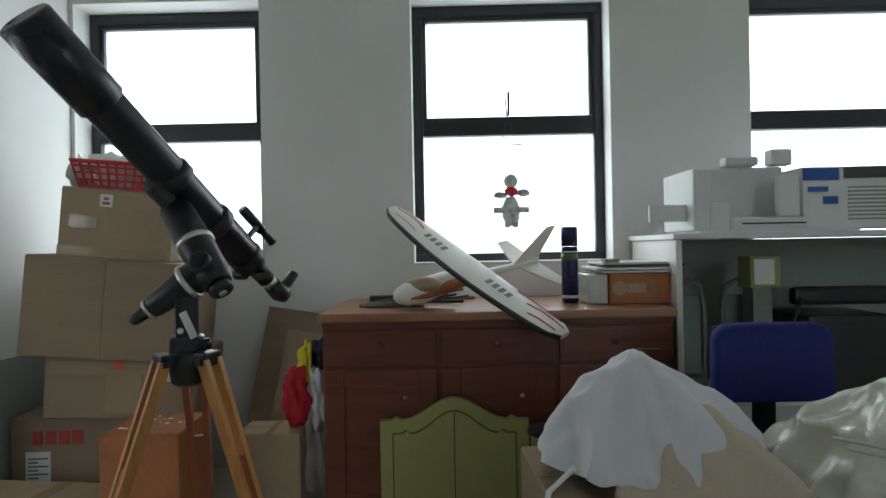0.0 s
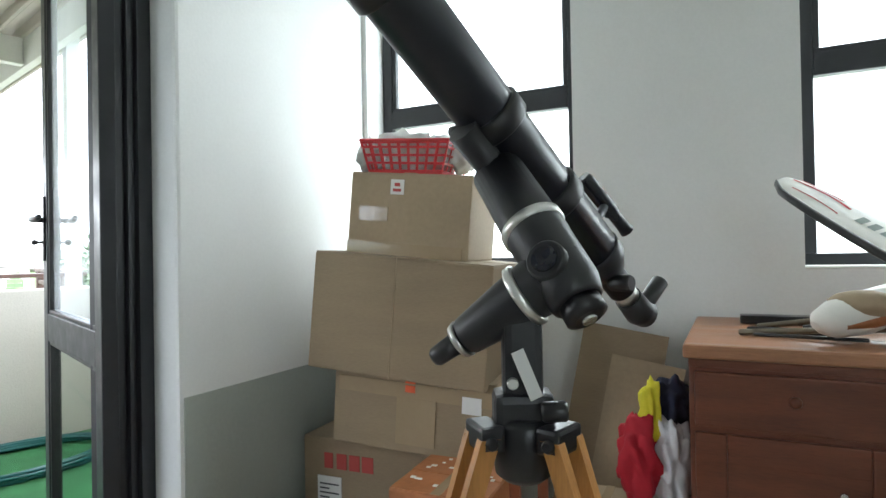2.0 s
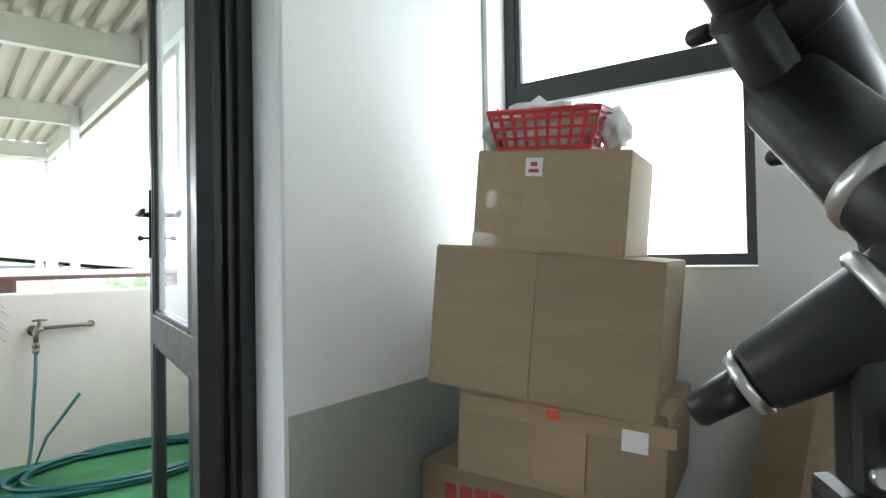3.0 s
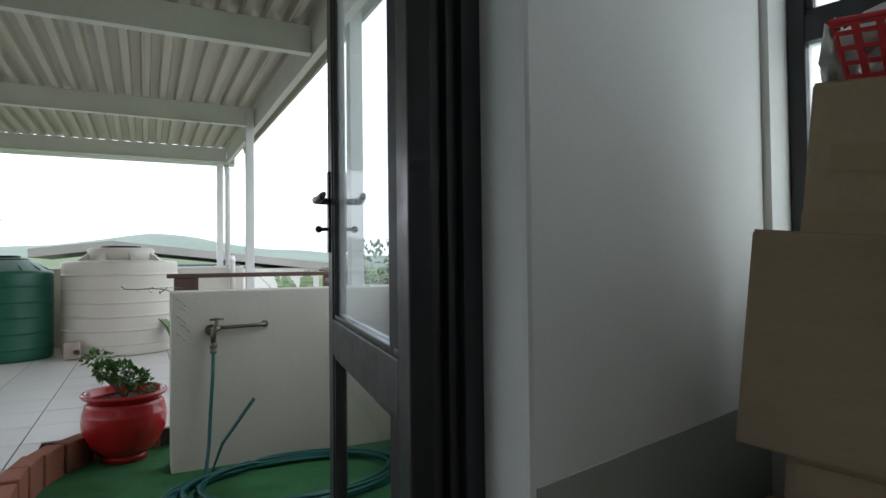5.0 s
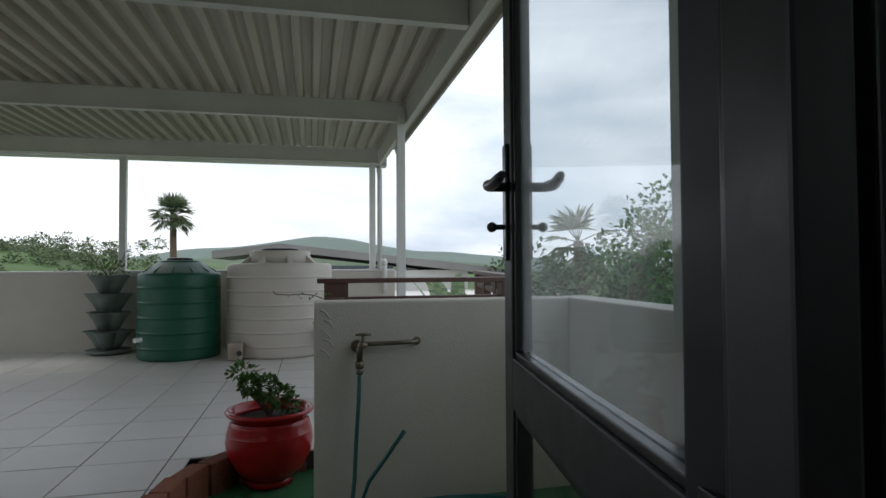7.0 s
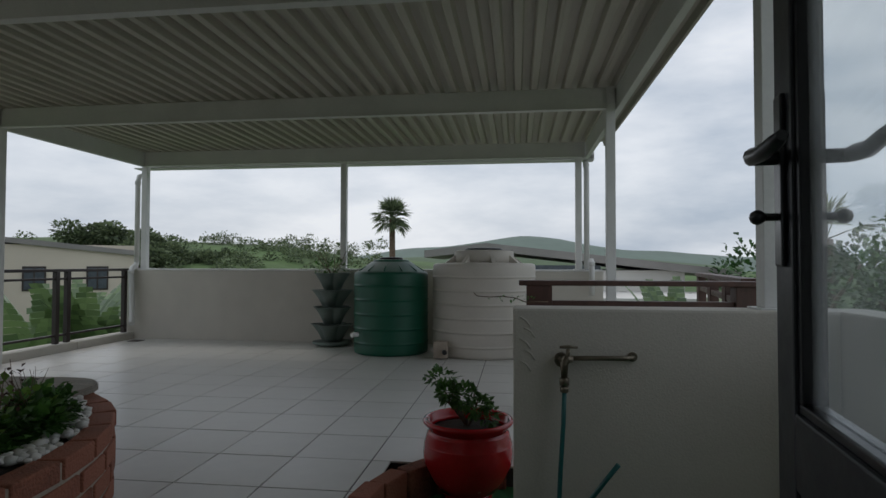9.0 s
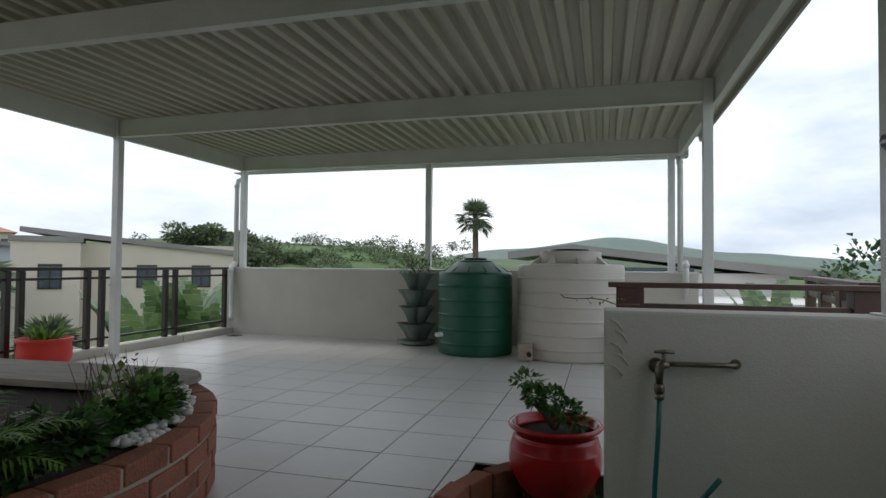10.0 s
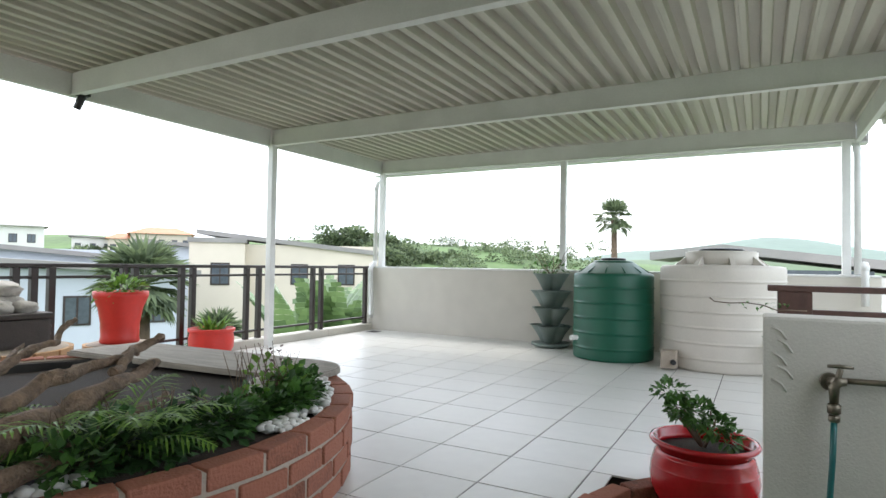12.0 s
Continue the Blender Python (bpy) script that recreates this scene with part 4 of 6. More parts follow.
for c in range(4):
    for k in range(9):
        if c == 0 and k == 0:
            continue
        o = new("brick", ring_me.data)
        o.parent, o.matrix_parent_inverse = ped, Matrix.Translation((4.24, 2.70, 0))
        o.matrix_basis = Matrix.Translation((-4.24, -2.70, 0)) @ Matrix.Rotation(2 * math.pi * (k + 0.5 * (c % 2)) / 9, 4, "Z") @ Matrix.Translation((0, -0.285, 0.004 + 0.078 * c))
bowl = thing("plant_pot", (-5.75, -2.72, 0.0), "low red bowl pot with spiky green plant", "plant pot", "red pots")
part("body", lathe(bmesh.new(), [(0.17, 0.0), (0.2, 0.01), (0.255, 0.10), (0.26, 0.17), (0.245, 0.22), (0.268, 0.235), (0.27, 0.255), (0.25, 0.26), (0.24, 0.22)], 40, (-5.75, -2.72, 0.0)), REDMATT, bowl)
part("soil", lathe(bmesh.new(), [(0.25, 0.22), (0.01, 0.23)], 24, (-5.75, -2.72, 0.0)), SOIL, bowl)
bm = bmesh.new()
for k in range(60):
    a = rnd(0, 6.28)
    leaf(bm, Vector((-5.75 + 0.1 * math.cos(a), -2.72 + 0.1 * math.sin(a), 0.22)), Vector((math.cos(a), math.sin(a), rnd(0.3, 1.4))), Vector((0, 0, 1)), rnd(0.12, 0.24), 0.04)
part("leaves", bm, LEAF_LIGHT, bowl)
chest = thing("metal_trunk", (-3.1, -2.55, 0.42), "dark weathered metal trunk on a pale brick ring", "trunk")
part("body", bx(bmesh.new(), -3.35, -2.85, -2.9, -2.25, 0.42, 0.66, 0.03), CHESTMAT, chest)
part("lid", bx(bmesh.new(), -3.36, -2.84, -2.91, -2.24, 0.66, 0.71, 0.02), CHESTMAT, chest)
bm = bmesh.new()
for z in (0.52, 0.59):
    blob(bm, (-3.355, -2.32, z), (0.02, 0.03, 0.025), 0.05, 2, 2)
part("clasp", bm, CHROME, chest, "round brass clasps")
ring2 = thing("brick_ring", (-3.1, -2.55, 0), "pale brick ring planter under the trunk", "planter")
part("core", lathe(bmesh.new(), [(0.50, 0), (0.50, 0.40), (0.47, 0.42), (0.01, 0.42)], 36, (-3.1, -2.55, 0)), MORTAR, ring2)
for c in range(5):
    for k in range(15):
        o = new("brick", ring_me.data)
        o.parent, o.matrix_parent_inverse = ring2, Matrix.Translation((3.1, 2.55, 0))
        o.matrix_basis = Matrix.Translation((-3.1, -2.55, 0)) @ Matrix.Rotation(2 * math.pi * (k + 0.5 * (c % 2)) / 15, 4, "Z") @ Matrix.Translation((0, -0.485, 0.006 + 0.082 * c))
rocks = thing("rock_pile", (-3.1, -2.55, 0.71), "pale rounded rocks lying on the trunk", "rocks")
for i, (x, y, z, r) in enumerate(((-3.1, -2.6, 0.78, 0.17), (-3.0, -2.42, 0.76, 0.12), (-3.2, -2.4, 0.75, 0.1), (-3.12, -2.55, 0.90, 0.12))):
    part("rock", blob(bmesh.new(), (x, y, z), (r, r * 1.1, r * 0.55), 0.35, 2.0, 3, i * 5.3), STONE, rocks)
lamp = thing("flood_lamp", (-3.72, -2.80, 2.75), "small black twin flood lamp under the roof beam", "lamp")
bm = bmesh.new()
bx(bm, -3.76, -3.66, -2.84, -2.74, 2.70, 2.76, 0.01)
part("bracket", bm, BLACKP, lamp)
part("head", rod(bmesh.new(), (-3.70, -2.78, 2.70), (-3.68, -2.84, 2.58), 0.035), BLACKP, lamp)
part("head", rod(bmesh.new(), (-3.72, -2.80, 2.70), (-3.74, -2.92, 2.68), 0.03), PVC, lamp)

shift([bowl], 0.33, -0.03, 0, 1.4)
shift([lamp], -0.14, 0, 0.05)
NOOK = [bpy.data.objects[n] for n in ("nook_floor", "wall_tap", "wall_side", "plaster_flakes", "garden_tap", "garden_hose")] + [pot, post]
set_out(NOOK, 0.87, 0.095)
set_out([ob for ob in bpy.data.objects if ob.parent is None and ob.name not in built and ob not in NOOK], 0.82, 0.08)

# ---------- the room's things ----------
# stack of cartons in the corner
def carton(x, y, z, w, d, h, deg, label, material=CARD, lean=0.0, name="cardboard_box"):
    t = thing(name, (x, y, z), label, "box", "stacked cartons")
    M = turn(x, y, z, deg) @ Matrix.Rotation(radians(lean), 4, "Y")
    bm = bmesh.new()
    bx(bm, 0, w, 0, d, 0.002, h - 0.003, 0.006, M)
    b = part("body", bm, material, t)
    bm = bmesh.new()
    bx(bm, 0.003, w - 0.003, 0.003, d * 0.495, h - 0.003, h, 0.0, M)
    part("flap", bm, material, t)
    bm = bmesh.new()
    bx(bm, 0.003, w - 0.003, d * 0.505, d - 0.003, h - 0.003, h + 0.001, 0.0, M)
    part("flap", bm, material, t)
    bm = bmesh.new()
    bx(bm, w * 0.45, w * 0.55, -0.0015, d + 0.001, h, h + 0.002, 0, M)
    part("tape", bm, TAPE, t, "shiny brown packing tape")
    return t, M

A, MA = carton(-0.285, 4.225, 0.0, 0.66, 0.42, 0.39, 4, "brown printed carton at the bottom of the stack")
bm = bmesh.new()
for k, (w, hgt) in enumerate(((0.035, 0.055), (0.04, 0.055), (0.042, 0.055), (0.045, 0.055))):
    x = 0.09 + k * 0.052
    bx(bm, x, x + w, -0.003, 0.0, 0.28, 0.28 + hgt, 0, MA)
    bx(bm, x + 0.013, x + w - 0.011, -0.0035, 0.0, 0.298, 0.316, 0, MA)
lg = part("logo_print", bm, REDINK, A, "red printed brand mark")
bx(bm := bmesh.new(), 0.06, 0.16, -0.003, 0, 0.12, 0.25, 0, MA)
part("paper_label", bm, PAPER, A, "white paper shipping label")
bm = bmesh.new()
for k in range(6):
    bx(bm, 0.07, 0.11 + 0.04 * (k % 2), -0.0042, 0, 0.14 + 0.016 * k, 0.145 + 0.016 * k, 0, MA)
part("label_print", bm, BOXDARK, A)
bm = bmesh.new()
for r in range(3):
    for c in range(2):
        bx(bm, 0.36 + c * 0.12, 0.44 + c * 0.12, -0.003, 0, 0.12 + r * 0.05, 0.126 + r * 0.05, 0, MA)
part("small_print", bm, BOXDARK, A)

B2, MB = carton(-0.115, 4.175, 0.404, 0.58, 0.44, 0.262, 6, "brown carton with clear tape and an orange sticker", lean=3.5)
bx(bm := bmesh.new(), 0.02, 0.60, -0.003, 0, 0.185, 0.235, 0, MB)
part("clear_tape", bm, TAPE, B2, "shiny clear packing tape")
bx(bm := bmesh.new(), 0.27, 0.305, -0.005, 0, 0.205, 0.228, 0, MB)
bx(bm, 0.27, 0.305, -0.005, 0, 0.235, 0.243, 0, MB)
part("sticker", bm, ORANGE, B2, "orange sticker")
bx(bm := bmesh.new(), 0.24, 0.38, -0.004, 0, 0.03, 0.185, 0, MB)
part("document_pouch", bm, TAPE, B2, "clear document pouch")
bx(bm := bmesh.new(), 0.47, 0.535, -0.004, 0, 0.16, 0.215, 0, MB)
part("paper_label", bm, PAPER, B2, "crumpled white label")

C2, MC = carton(-0.16, 4.10, 0.672, 0.625, 0.46, 0.40, 8, "large plain brown carton, edges softened", lean=5.5)
bm = bmesh.new()
bx(bm, 0.30, 0.302, -0.002, 0, 0.0, 0.40, 0, MC)
part("crease", bm, CARD2, C2)
D2, MD = carton(-0.085, 4.235, 1.062, 0.45, 0.34, 0.29, 7, "smaller brown carton with torn tape on top of the stack", CARD2, lean=5.3)
bx(bm := bmesh.new(), 0.0, 0.43, -0.003, 0, 0.0, 0.045, 0, MD)
part("clear_tape", bm, TAPE, D2, "shiny packing tape along the base")
bx(bm := bmesh.new(), 0.155, 0.205, -0.003, 0, 0.215, 0.267, 0, MD)
part("paper_label", bm, PAPER, D2, "torn white label with red print")
bx(bm := bmesh.new(), 0.165, 0.195, -0.0045, 0, 0.225, 0.235, 0, MD)
bx(bm, 0.17, 0.19, -0.0045, 0, 0.243, 0.255, 0, MD)
part("label_print", bm, REDINK, D2)
bx(bm := bmesh.new(), 0.04, 0.15, -0.003, 0, 0.12, 0.17, 0, MD)
part("tape_patch", bm, TAPE, D2)
bm = bmesh.new()
sweep(bm, [MD @ Vector(p) for p in ((0.40, 0.0, 0.265), (0.42, 0.1, 0.24), (0.44, 0.18, 0.20), (0.43, 0.22, 0.17))], 0.008, 4)
part("torn_flap", bm, CARD2, D2)

# red basket with papers
bk = thing("basket", (0.165, 4.40, 1.347), "red slotted plastic basket filled with papers", "basket")
MK = turn(0.125, 4.38, 1.334, 3) @ Matrix.Rotation(radians(5), 4, "Y") @ Matrix.Scale(0.9, 4)
bm = bmesh.new()
def basket_wall(bm, w0, d0, w1, d1, h):
    cols, rows = 9, 4
    for side in range(4):
        n = cols if side % 2 == 0 else 6
        def at(u, v, o=0.0):
            w, d = w0 + (w1 - w0) * v, d0 + (d1 - d0) * v
            w, d = w + o, d + o
            x, y = ((-w + 2 * w * u, -d), (w, -d + 2 * d * u), (w - 2 * w * u, d), (-w, d - 2 * d * u))[side]
            return MK @ Vector((x, y, h * v))
        def bar(u0, u1, v0, v1):
            i = [bm.verts.new(at(u, v)) for u, v in ((u0, v0), (u1, v0), (u1, v1), (u0, v1))]
            o = [bm.verts.new(at(u, v, 0.004)) for u, v in ((u0, v0), (u1, v0), (u1, v1), (u0, v1))]
            bm.faces.new(i)
            bm.faces.new(o[::-1])
            for k in range(4):
                bm.faces.new((i[k], o[k], o[(k + 1) % 4], i[(k + 1) % 4]))
        for k in range(n + 1):
            bar(max(0, k / n - 0.016), min(1, k / n + 0.016), 0.1, 0.9)
        for v in (0.0, 0.28, 0.52, 0.76):
            bar(0, 1, v, v + (0.12 if v == 0 else 0.07))
        bar(0, 1, 0.9, 1.0)
basket_wall(bm, 0.155, 0.105, 0.19, 0.135, 0.125)
part("side_slats", bm, REDPLASTIC, bk)
bm = bmesh.new()
sweep(bm, [MK @ Vector(p) for p in ((-0.19, -0.137, 0.125), (0.19, -0.137, 0.125), (0.192, 0.137, 0.125), (-0.192, 0.137, 0.125), (-0.19, -0.137, 0.125))], 0.006, 8)
part("rim", bm, REDPLASTIC, bk)
bx(bm := bmesh.new(), -0.155, 0.155, -0.105, 0.105, 0.0, 0.004, 0, MK)
part("bottom", bm, REDPLASTIC, bk)
random.seed(3)
papers = thing("paper_scraps", (0.165, 4.40, 1.353), "crumpled white papers and wrappers in the basket", "papers")
for k, (x, y, z, a, b, c) in enumerate(((-0.05, -0.02, 0.12, 0.10, 0.08, 0.045), (0.07, 0.0, 0.115, 0.09, 0.09, 0.04), (0.0, 0.05, 0.13, 0.12, 0.06, 0.035), (-0.19, -0.03, 0.07, 0.025, 0.08, 0.07), (0.18, 0.03, 0.09, 0.04, 0.09, 0.06), (0.0, 0.0, 0.06, 0.14, 0.09, 0.05))):
    part("paper", blob(bmesh.new(), MK @ Vector((x, y, z)), (a, b, c), 0.6, 3.2, 3, k * 7.7), PAPER, papers)

# low things in front of and beside the stack
fl, MF = carton(-0.29, 3.66, 0.0, 0.62, 0.44, 0.19, -6, "low brown carton with worn tape on the floor", CARD2)
bo, MO = carton(0.33, 3.82, 0.0, 0.27, 0.27, 0.44, 3, "orange-brown printed carton beside the stack", BROWNBOX)
bm = bmesh.new()
random.seed(8)
for k in range(16):
    x, y = rnd(0.02, 0.25), rnd(0.02, 0.25)
    bx(bm, x, x + rnd(0.008, 0.02), y, y + rnd(0.006, 0.012), 0.44, 0.4425, 0, MO)
part("paper_scraps", bm, PAPER, bo, "stuck scraps of pale paper")
for i, (x0, x1, lean, zt, m) in enumerate(((0.54, 0.83, 10, 0.82, CARD), (0.66, 0.90, 13, 0.72, CARD2), (0.70, 0.94, 15, 0.68, CARD2))):
    s = thing("cardboard_sheet", ((x0 + x1) / 2, 4.55 - 0.07 * i, 0), "flat brown board leaning against the wall", "board", "leaning boards")
    M = Matrix.Translation((x0, 4.50 - 0.07 * i, 0.0)) @ Matrix.Rotation(radians(-lean), 4, "X") @ Matrix.Rotation(radians(9), 4, "Y")
    solid("panel", 0, x1 - x0, 0, 0.008 + 0.006 * i, 0.04, zt, material=m, parent=s, m=M)
lb, ML = carton(0.69, 4.12, 0.0, 0.25, 0.18, 0.345, 0, "open pale carton holding boards and bags", CARD2)
bagt = thing("fabric_bundle", (1.08, 4.15, 0.0), "bundle of red, yellow and white clothes in a bag", "bundle")
for nm, c, r, m, s in (("bag", (1.075, 4.15, 0.22), (0.085, 0.10, 0.22), CLEAR, 1.0), ("red_cloth", (1.03, 4.06, 0.46), (0.055, 0.05, 0.13), REDFAB, 2.0), ("yellow_cloth", (1.06, 4.09, 0.56), (0.035, 0.04, 0.11), YELLOW, 3.0), ("white_cloth", (1.12, 4.08, 0.46), (0.05, 0.05, 0.12), CLOTH, 4.0), ("navy_cloth", (1.11, 4.14, 0.60), (0.06, 0.06, 0.08), NAVY, 5.0)):
    part(nm, blob(bmesh.new(), c, r, 0.5, 2.6, 4, s), m, bagt)

# wooden sideboard
sb = thing("sideboard", (1.8, 4.3, 0), "red-brown wooden sideboard with drawers and doors", "sideboard")
SX0, SX1, SY0, SY1, SZ = 1.05, 2.38, 4.05, 4.71, 0.82
part("carcass", bx(bmesh.new(), SX0, SX1, SY0 + 0.012, SY1, 0.02, 0.785, 0.004), WOOD, sb)
part("top", bx(bmesh.new(), SX0 - 0.012, SX1 + 0.012, SY0 - 0.012, SY1, 0.786, SZ, 0.008), TOPWOOD, sb)
part("plinth", bx(bmesh.new(), SX0 + 0.02, SX1 - 0.02, SY0 + 0.05, SY1 - 0.02, 0.0, 0.05), WOOD, sb)
part("frieze", bx(bmesh.new(), SX0, SX1, SY0 + 0.002, SY0 + 0.014, 0.765, 0.785, 0.002), WOOD, sb)
cw = (SX1 - SX0) / 3
for k in range(3):
    x0, x1 = SX0 + k * cw + 0.012, SX0 + (k + 1) * cw - 0.008
    dr = part("drawer", bx(bmesh.new(), x0, x1, SY0, SY0 + 0.02, 0.622, 0.755, 0.006), WOOD, sb)
    part("knob", blob(bmesh.new(), ((x0 + x1) / 2, SY0 - 0.012, 0.70), (0.014, 0.014, 0.014), 0, 1, 2), WOOD, dr)
    dd = part("door", bx(bmesh.new(), x0 + 0.07, x1 - 0.07, SY0 + 0.006, SY0 + 0.018, 0.14, 0.54), WOOD, sb)
    for nm, d in (("stile", (x0, x0 + 0.07, 0.07, 0.608)), ("stile", (x1 - 0.07, x1, 0.07, 0.608)), ("rail", (x0 + 0.07, x1 - 0.07, 0.07, 0.14)), ("rail", (x0 + 0.07, x1 - 0.07, 0.54, 0.608))):
        part(nm, bx(bmesh.new(), d[0], d[1], SY0, SY0 + 0.02, d[2], d[3], 0.004), WOOD, dd)
    part("lock", rod(bmesh.new(), (x0 + 0.30, SY0 + 0.003, 0.50), (x0 + 0.30, SY0 - 0.006, 0.50), 0.008), SILVER, dd)

# lime green headboard panel leaning at the sideboard
gb = thing("headboard", (1.69, 3.86, 0), "lime green painted wooden headboard with arched top", "headboard")
def arch_panel(inset, y0, y1):
    bm = bmesh.new()
    pts = []
    x0, x1 = 1.415 + inset, 1.965 - inset
    for k in range(29):
        u = k / 28
        x = x0 + (x1 - x0) * u
        v = max(0.0, 1 - abs(u - 0.5) / 0.36)
        z = 0.455 + 0.088 * (0.5 - 0.5 * math.cos(math.pi * v)) - inset * 1.05 + (0.012 if 0.02 < abs(u - 0.5) - 0.36 < 0.06 else 0)
        pts.append((x, z))
    pts += [(x1, 0.02 + inset), (x0, 0.02 + inset)]
    f = [bm.verts.new((x, y0, z)) for x, z in pts]
    b = [bm.verts.new((x, y1, z)) for x, z in pts]
    bm.faces.new(f)
    bm.faces.new(b[::-1])
    for i in range(len(pts)):
        j = (i + 1) % len(pts)
        bm.faces.new((f[i], b[i], b[j], f[j]))
    return bm
part("board", arch_panel(0.0, 3.862, 3.892), LIME, gb)
part("groove", arch_panel(0.045, 3.8605, 3.863), LIMEDK, gb, "dark routed groove")
part("inner_panel", arch_panel(0.050, 3.859, 3.864), LIME, gb)
solid("centre_joint", 1.688, 1.692, 3.8583, 3.862, 0.08, 0.488, material=LIMEDK, parent=gb)
gp = thing("olive_board", (2.03, 3.84, 0), "narrow olive wooden board with black fitting", "board")
solid("panel", 1.97, 2.12, 3.82, 3.85, 0.0, 0.44, material=LIME, parent=gp, bev=0.004)
part("fitting", blob(bmesh.new(), (2.0, 3.80, 0.43), (0.05, 0.03, 0.03), 0.3, 3, 2), BLACKP, gp)

# heap of white cloth on a carton
hb, MH = carton(1.99, 3.06, 0.0, 0.52, 0.46, 0.50, 4, "brown carton under the heap of cloth", CARD)
cl = thing("cloth_heap", (2.25, 3.3, 0.5), "heap of crumpled white cloth over a carton", "cloth")
def drape(cx, cy, rx, ry, z0, ztop, seed, res=90, shift=0.0, ragged=0.3):
    """A sheet thrown over a lump: peak off centre, hanging ragged hem, soft creases."""
    bm = bmesh.new()
    g = []
    for i in range(res + 1):
        row = []
        for j in range(res + 1):
            u, v = 2 * i / res - 1, 2 * j / res - 1
            r, a = max(abs(u), abs(v)), math.atan2(v, u)
            k = 1 + ragged * noise.noise(Vector((math.cos(a) * 1.3 + seed, math.sin(a) * 1.3, 0.3))) + 0.3 * ragged * noise.noise(Vector((math.cos(a) * 4 + seed, math.sin(a) * 4, 2)))
            x, y = cx + rx * r * k * math.cos(a) + shift * (1 - r), cy + ry * r * k * math.sin(a)
            body = max(0.0, 1 - (r * 0.98) ** 1.55)
            z = z0 + (ztop - z0) * body
            p = Vector((x, y, z))
            big = noise.noise(Vector((x * 5.5, y * 5.5, z * 3 + seed)))
            rid = 1 - abs(noise.noise(Vector((x * 8 + z * 3, y * 8, seed * 2)))) * 2
            p += Vector((math.cos(a), math.sin(a), 0.5)) * (0.03 * big + 0.036 * rid * (0.3 + r)) + Vector((0, 0, 0.008 * noise.noise(Vector((x * 24, y * 24, z * 20)))))
            row.append(bm.verts.new(p))
        g.append(row)
    for i in range(res):
        for j in range(res):
            bm.faces.new((g[i][j], g[i + 1][j], g[i + 1][j + 1], g[i][j + 1])).smooth = True
    return bm
part("white_sheet", drape(2.25, 3.30, 0.235, 0.24, 0.53, 0.845, 2.0, shift=-0.03), CLOTH, cl)
part("beige_sheet", drape(2.34, 3.20, 0.20, 0.17, 0.50, 0.72, 6.0, 60, ragged=0.35), CLOTH2, cl, "beige cloth showing beneath")
part("label", bx(bmesh.new(), 2.22, 2.27, 3.24, 3.245, 0.842, 0.848), BLACKP, cl)
part("cord", sweep(bmesh.new(), [(2.02, 3.05, 0.62), (1.96, 3.02, 0.58), (1.93, 3.0, 0.45), (1.93, 2.99, 0.2), (1.94, 2.99, 0.01)], 0.006, 8), PVC, cl, "white cord hanging down")

# plastic wrapped bundle
pw = thing("wrapped_bundle", (2.75, 3.2, 0), "beige bundle in crinkled clear plastic wrap", "bundle")
part("body", drape(2.80, 3.22, 0.42, 0.27, 0.50, 0.77, 9.0, 80, -0.14, 0.2), PLASTIC, pw)
bm = bmesh.new()
for k in range(5):
    sweep(bm, [(2.46 + k * 0.03, 3.12, 0.66 - 0.025 * k), (2.6, 3.06, 0.64 - 0.02 * k), (2.8, 3.02, 0.61 - 0.02 * k), (3.0, 3.02, 0.58 - 0.02 * k)], 0.004, 6)
part("wrap_fold", bm, CLEAR, pw, "shiny folds of clear film")
pb2, MPB = carton(2.52, 2.98, 0.0, 0.6, 0.45, 0.52, 0, "brown carton under the wrapped bundle", CARD)

# blue chair
ch = thing("chair", (2.66, 3.75, 0), "office chair with dark blue fabric back and teal seat", "chair")
bm = bmesh.new()
out = []
for cx, cz, a0 in ((2.78, 0.80, 0), (2.53, 0.80, 90), (2.50, 0.63, 180), (2.81, 0.63, 270)):
    rr = 0.06 if cz > 0.7 else 0.03
    out += [(cx + rr * math.cos(radians(a0 + k * 15)), cz + rr * math.sin(radians(a0 + k * 15))) for k in range(7)]
for y, k in ((3.745, 1.0), (3.715, 1.0), (3.702, 0.97), (3.699, 0.9)):
    row = [bm.verts.new((2.655 + (x - 2.655) * k, y, 0.73 + (z - 0.73) * k)) for x, z in out]
    if y < 3.74:
        for i in range(len(row)):
            j = (i + 1) % len(row)
            bm.faces.new((last[i], last[j], row[j], row[i])).smooth = True
    else:
        bm.faces.new(row[::-1])
    last = row
bm.faces.new(last)
part("backrest", bm, BLUE, ch)
part("back_shell", bx(bmesh.new(), 2.485, 2.825, 3.745, 3.77, 0.61, 0.85, 0.01), BLACKP, ch)
part("seat", bx(bmesh.new(), 2.46, 2.88, 3.40, 3.74, 0.42, 0.49, 0.02), TEAL, ch)
part("back_stem", bx(bmesh.new(), 2.62, 2.69, 3.77, 3.79, 0.40, 0.74, 0.004), BLACKP, ch)
part("column", rod(bmesh.new(), (2.66, 3.57, 0.08), (2.66, 3.57, 0.42), 0.03), BLACKP, ch)
for k in range(5):
    a = 2 * math.pi * k / 5
    part("leg", sweep(bmesh.new(), [(2.66, 3.57, 0.10), (2.66 + 0.26 * math.cos(a), 3.57 + 0.26 * math.sin(a), 0.05), (2.66 + 0.28 * math.cos(a), 3.57 + 0.28 * math.sin(a), 0.0)], 0.02, 8), BLACKP, ch)

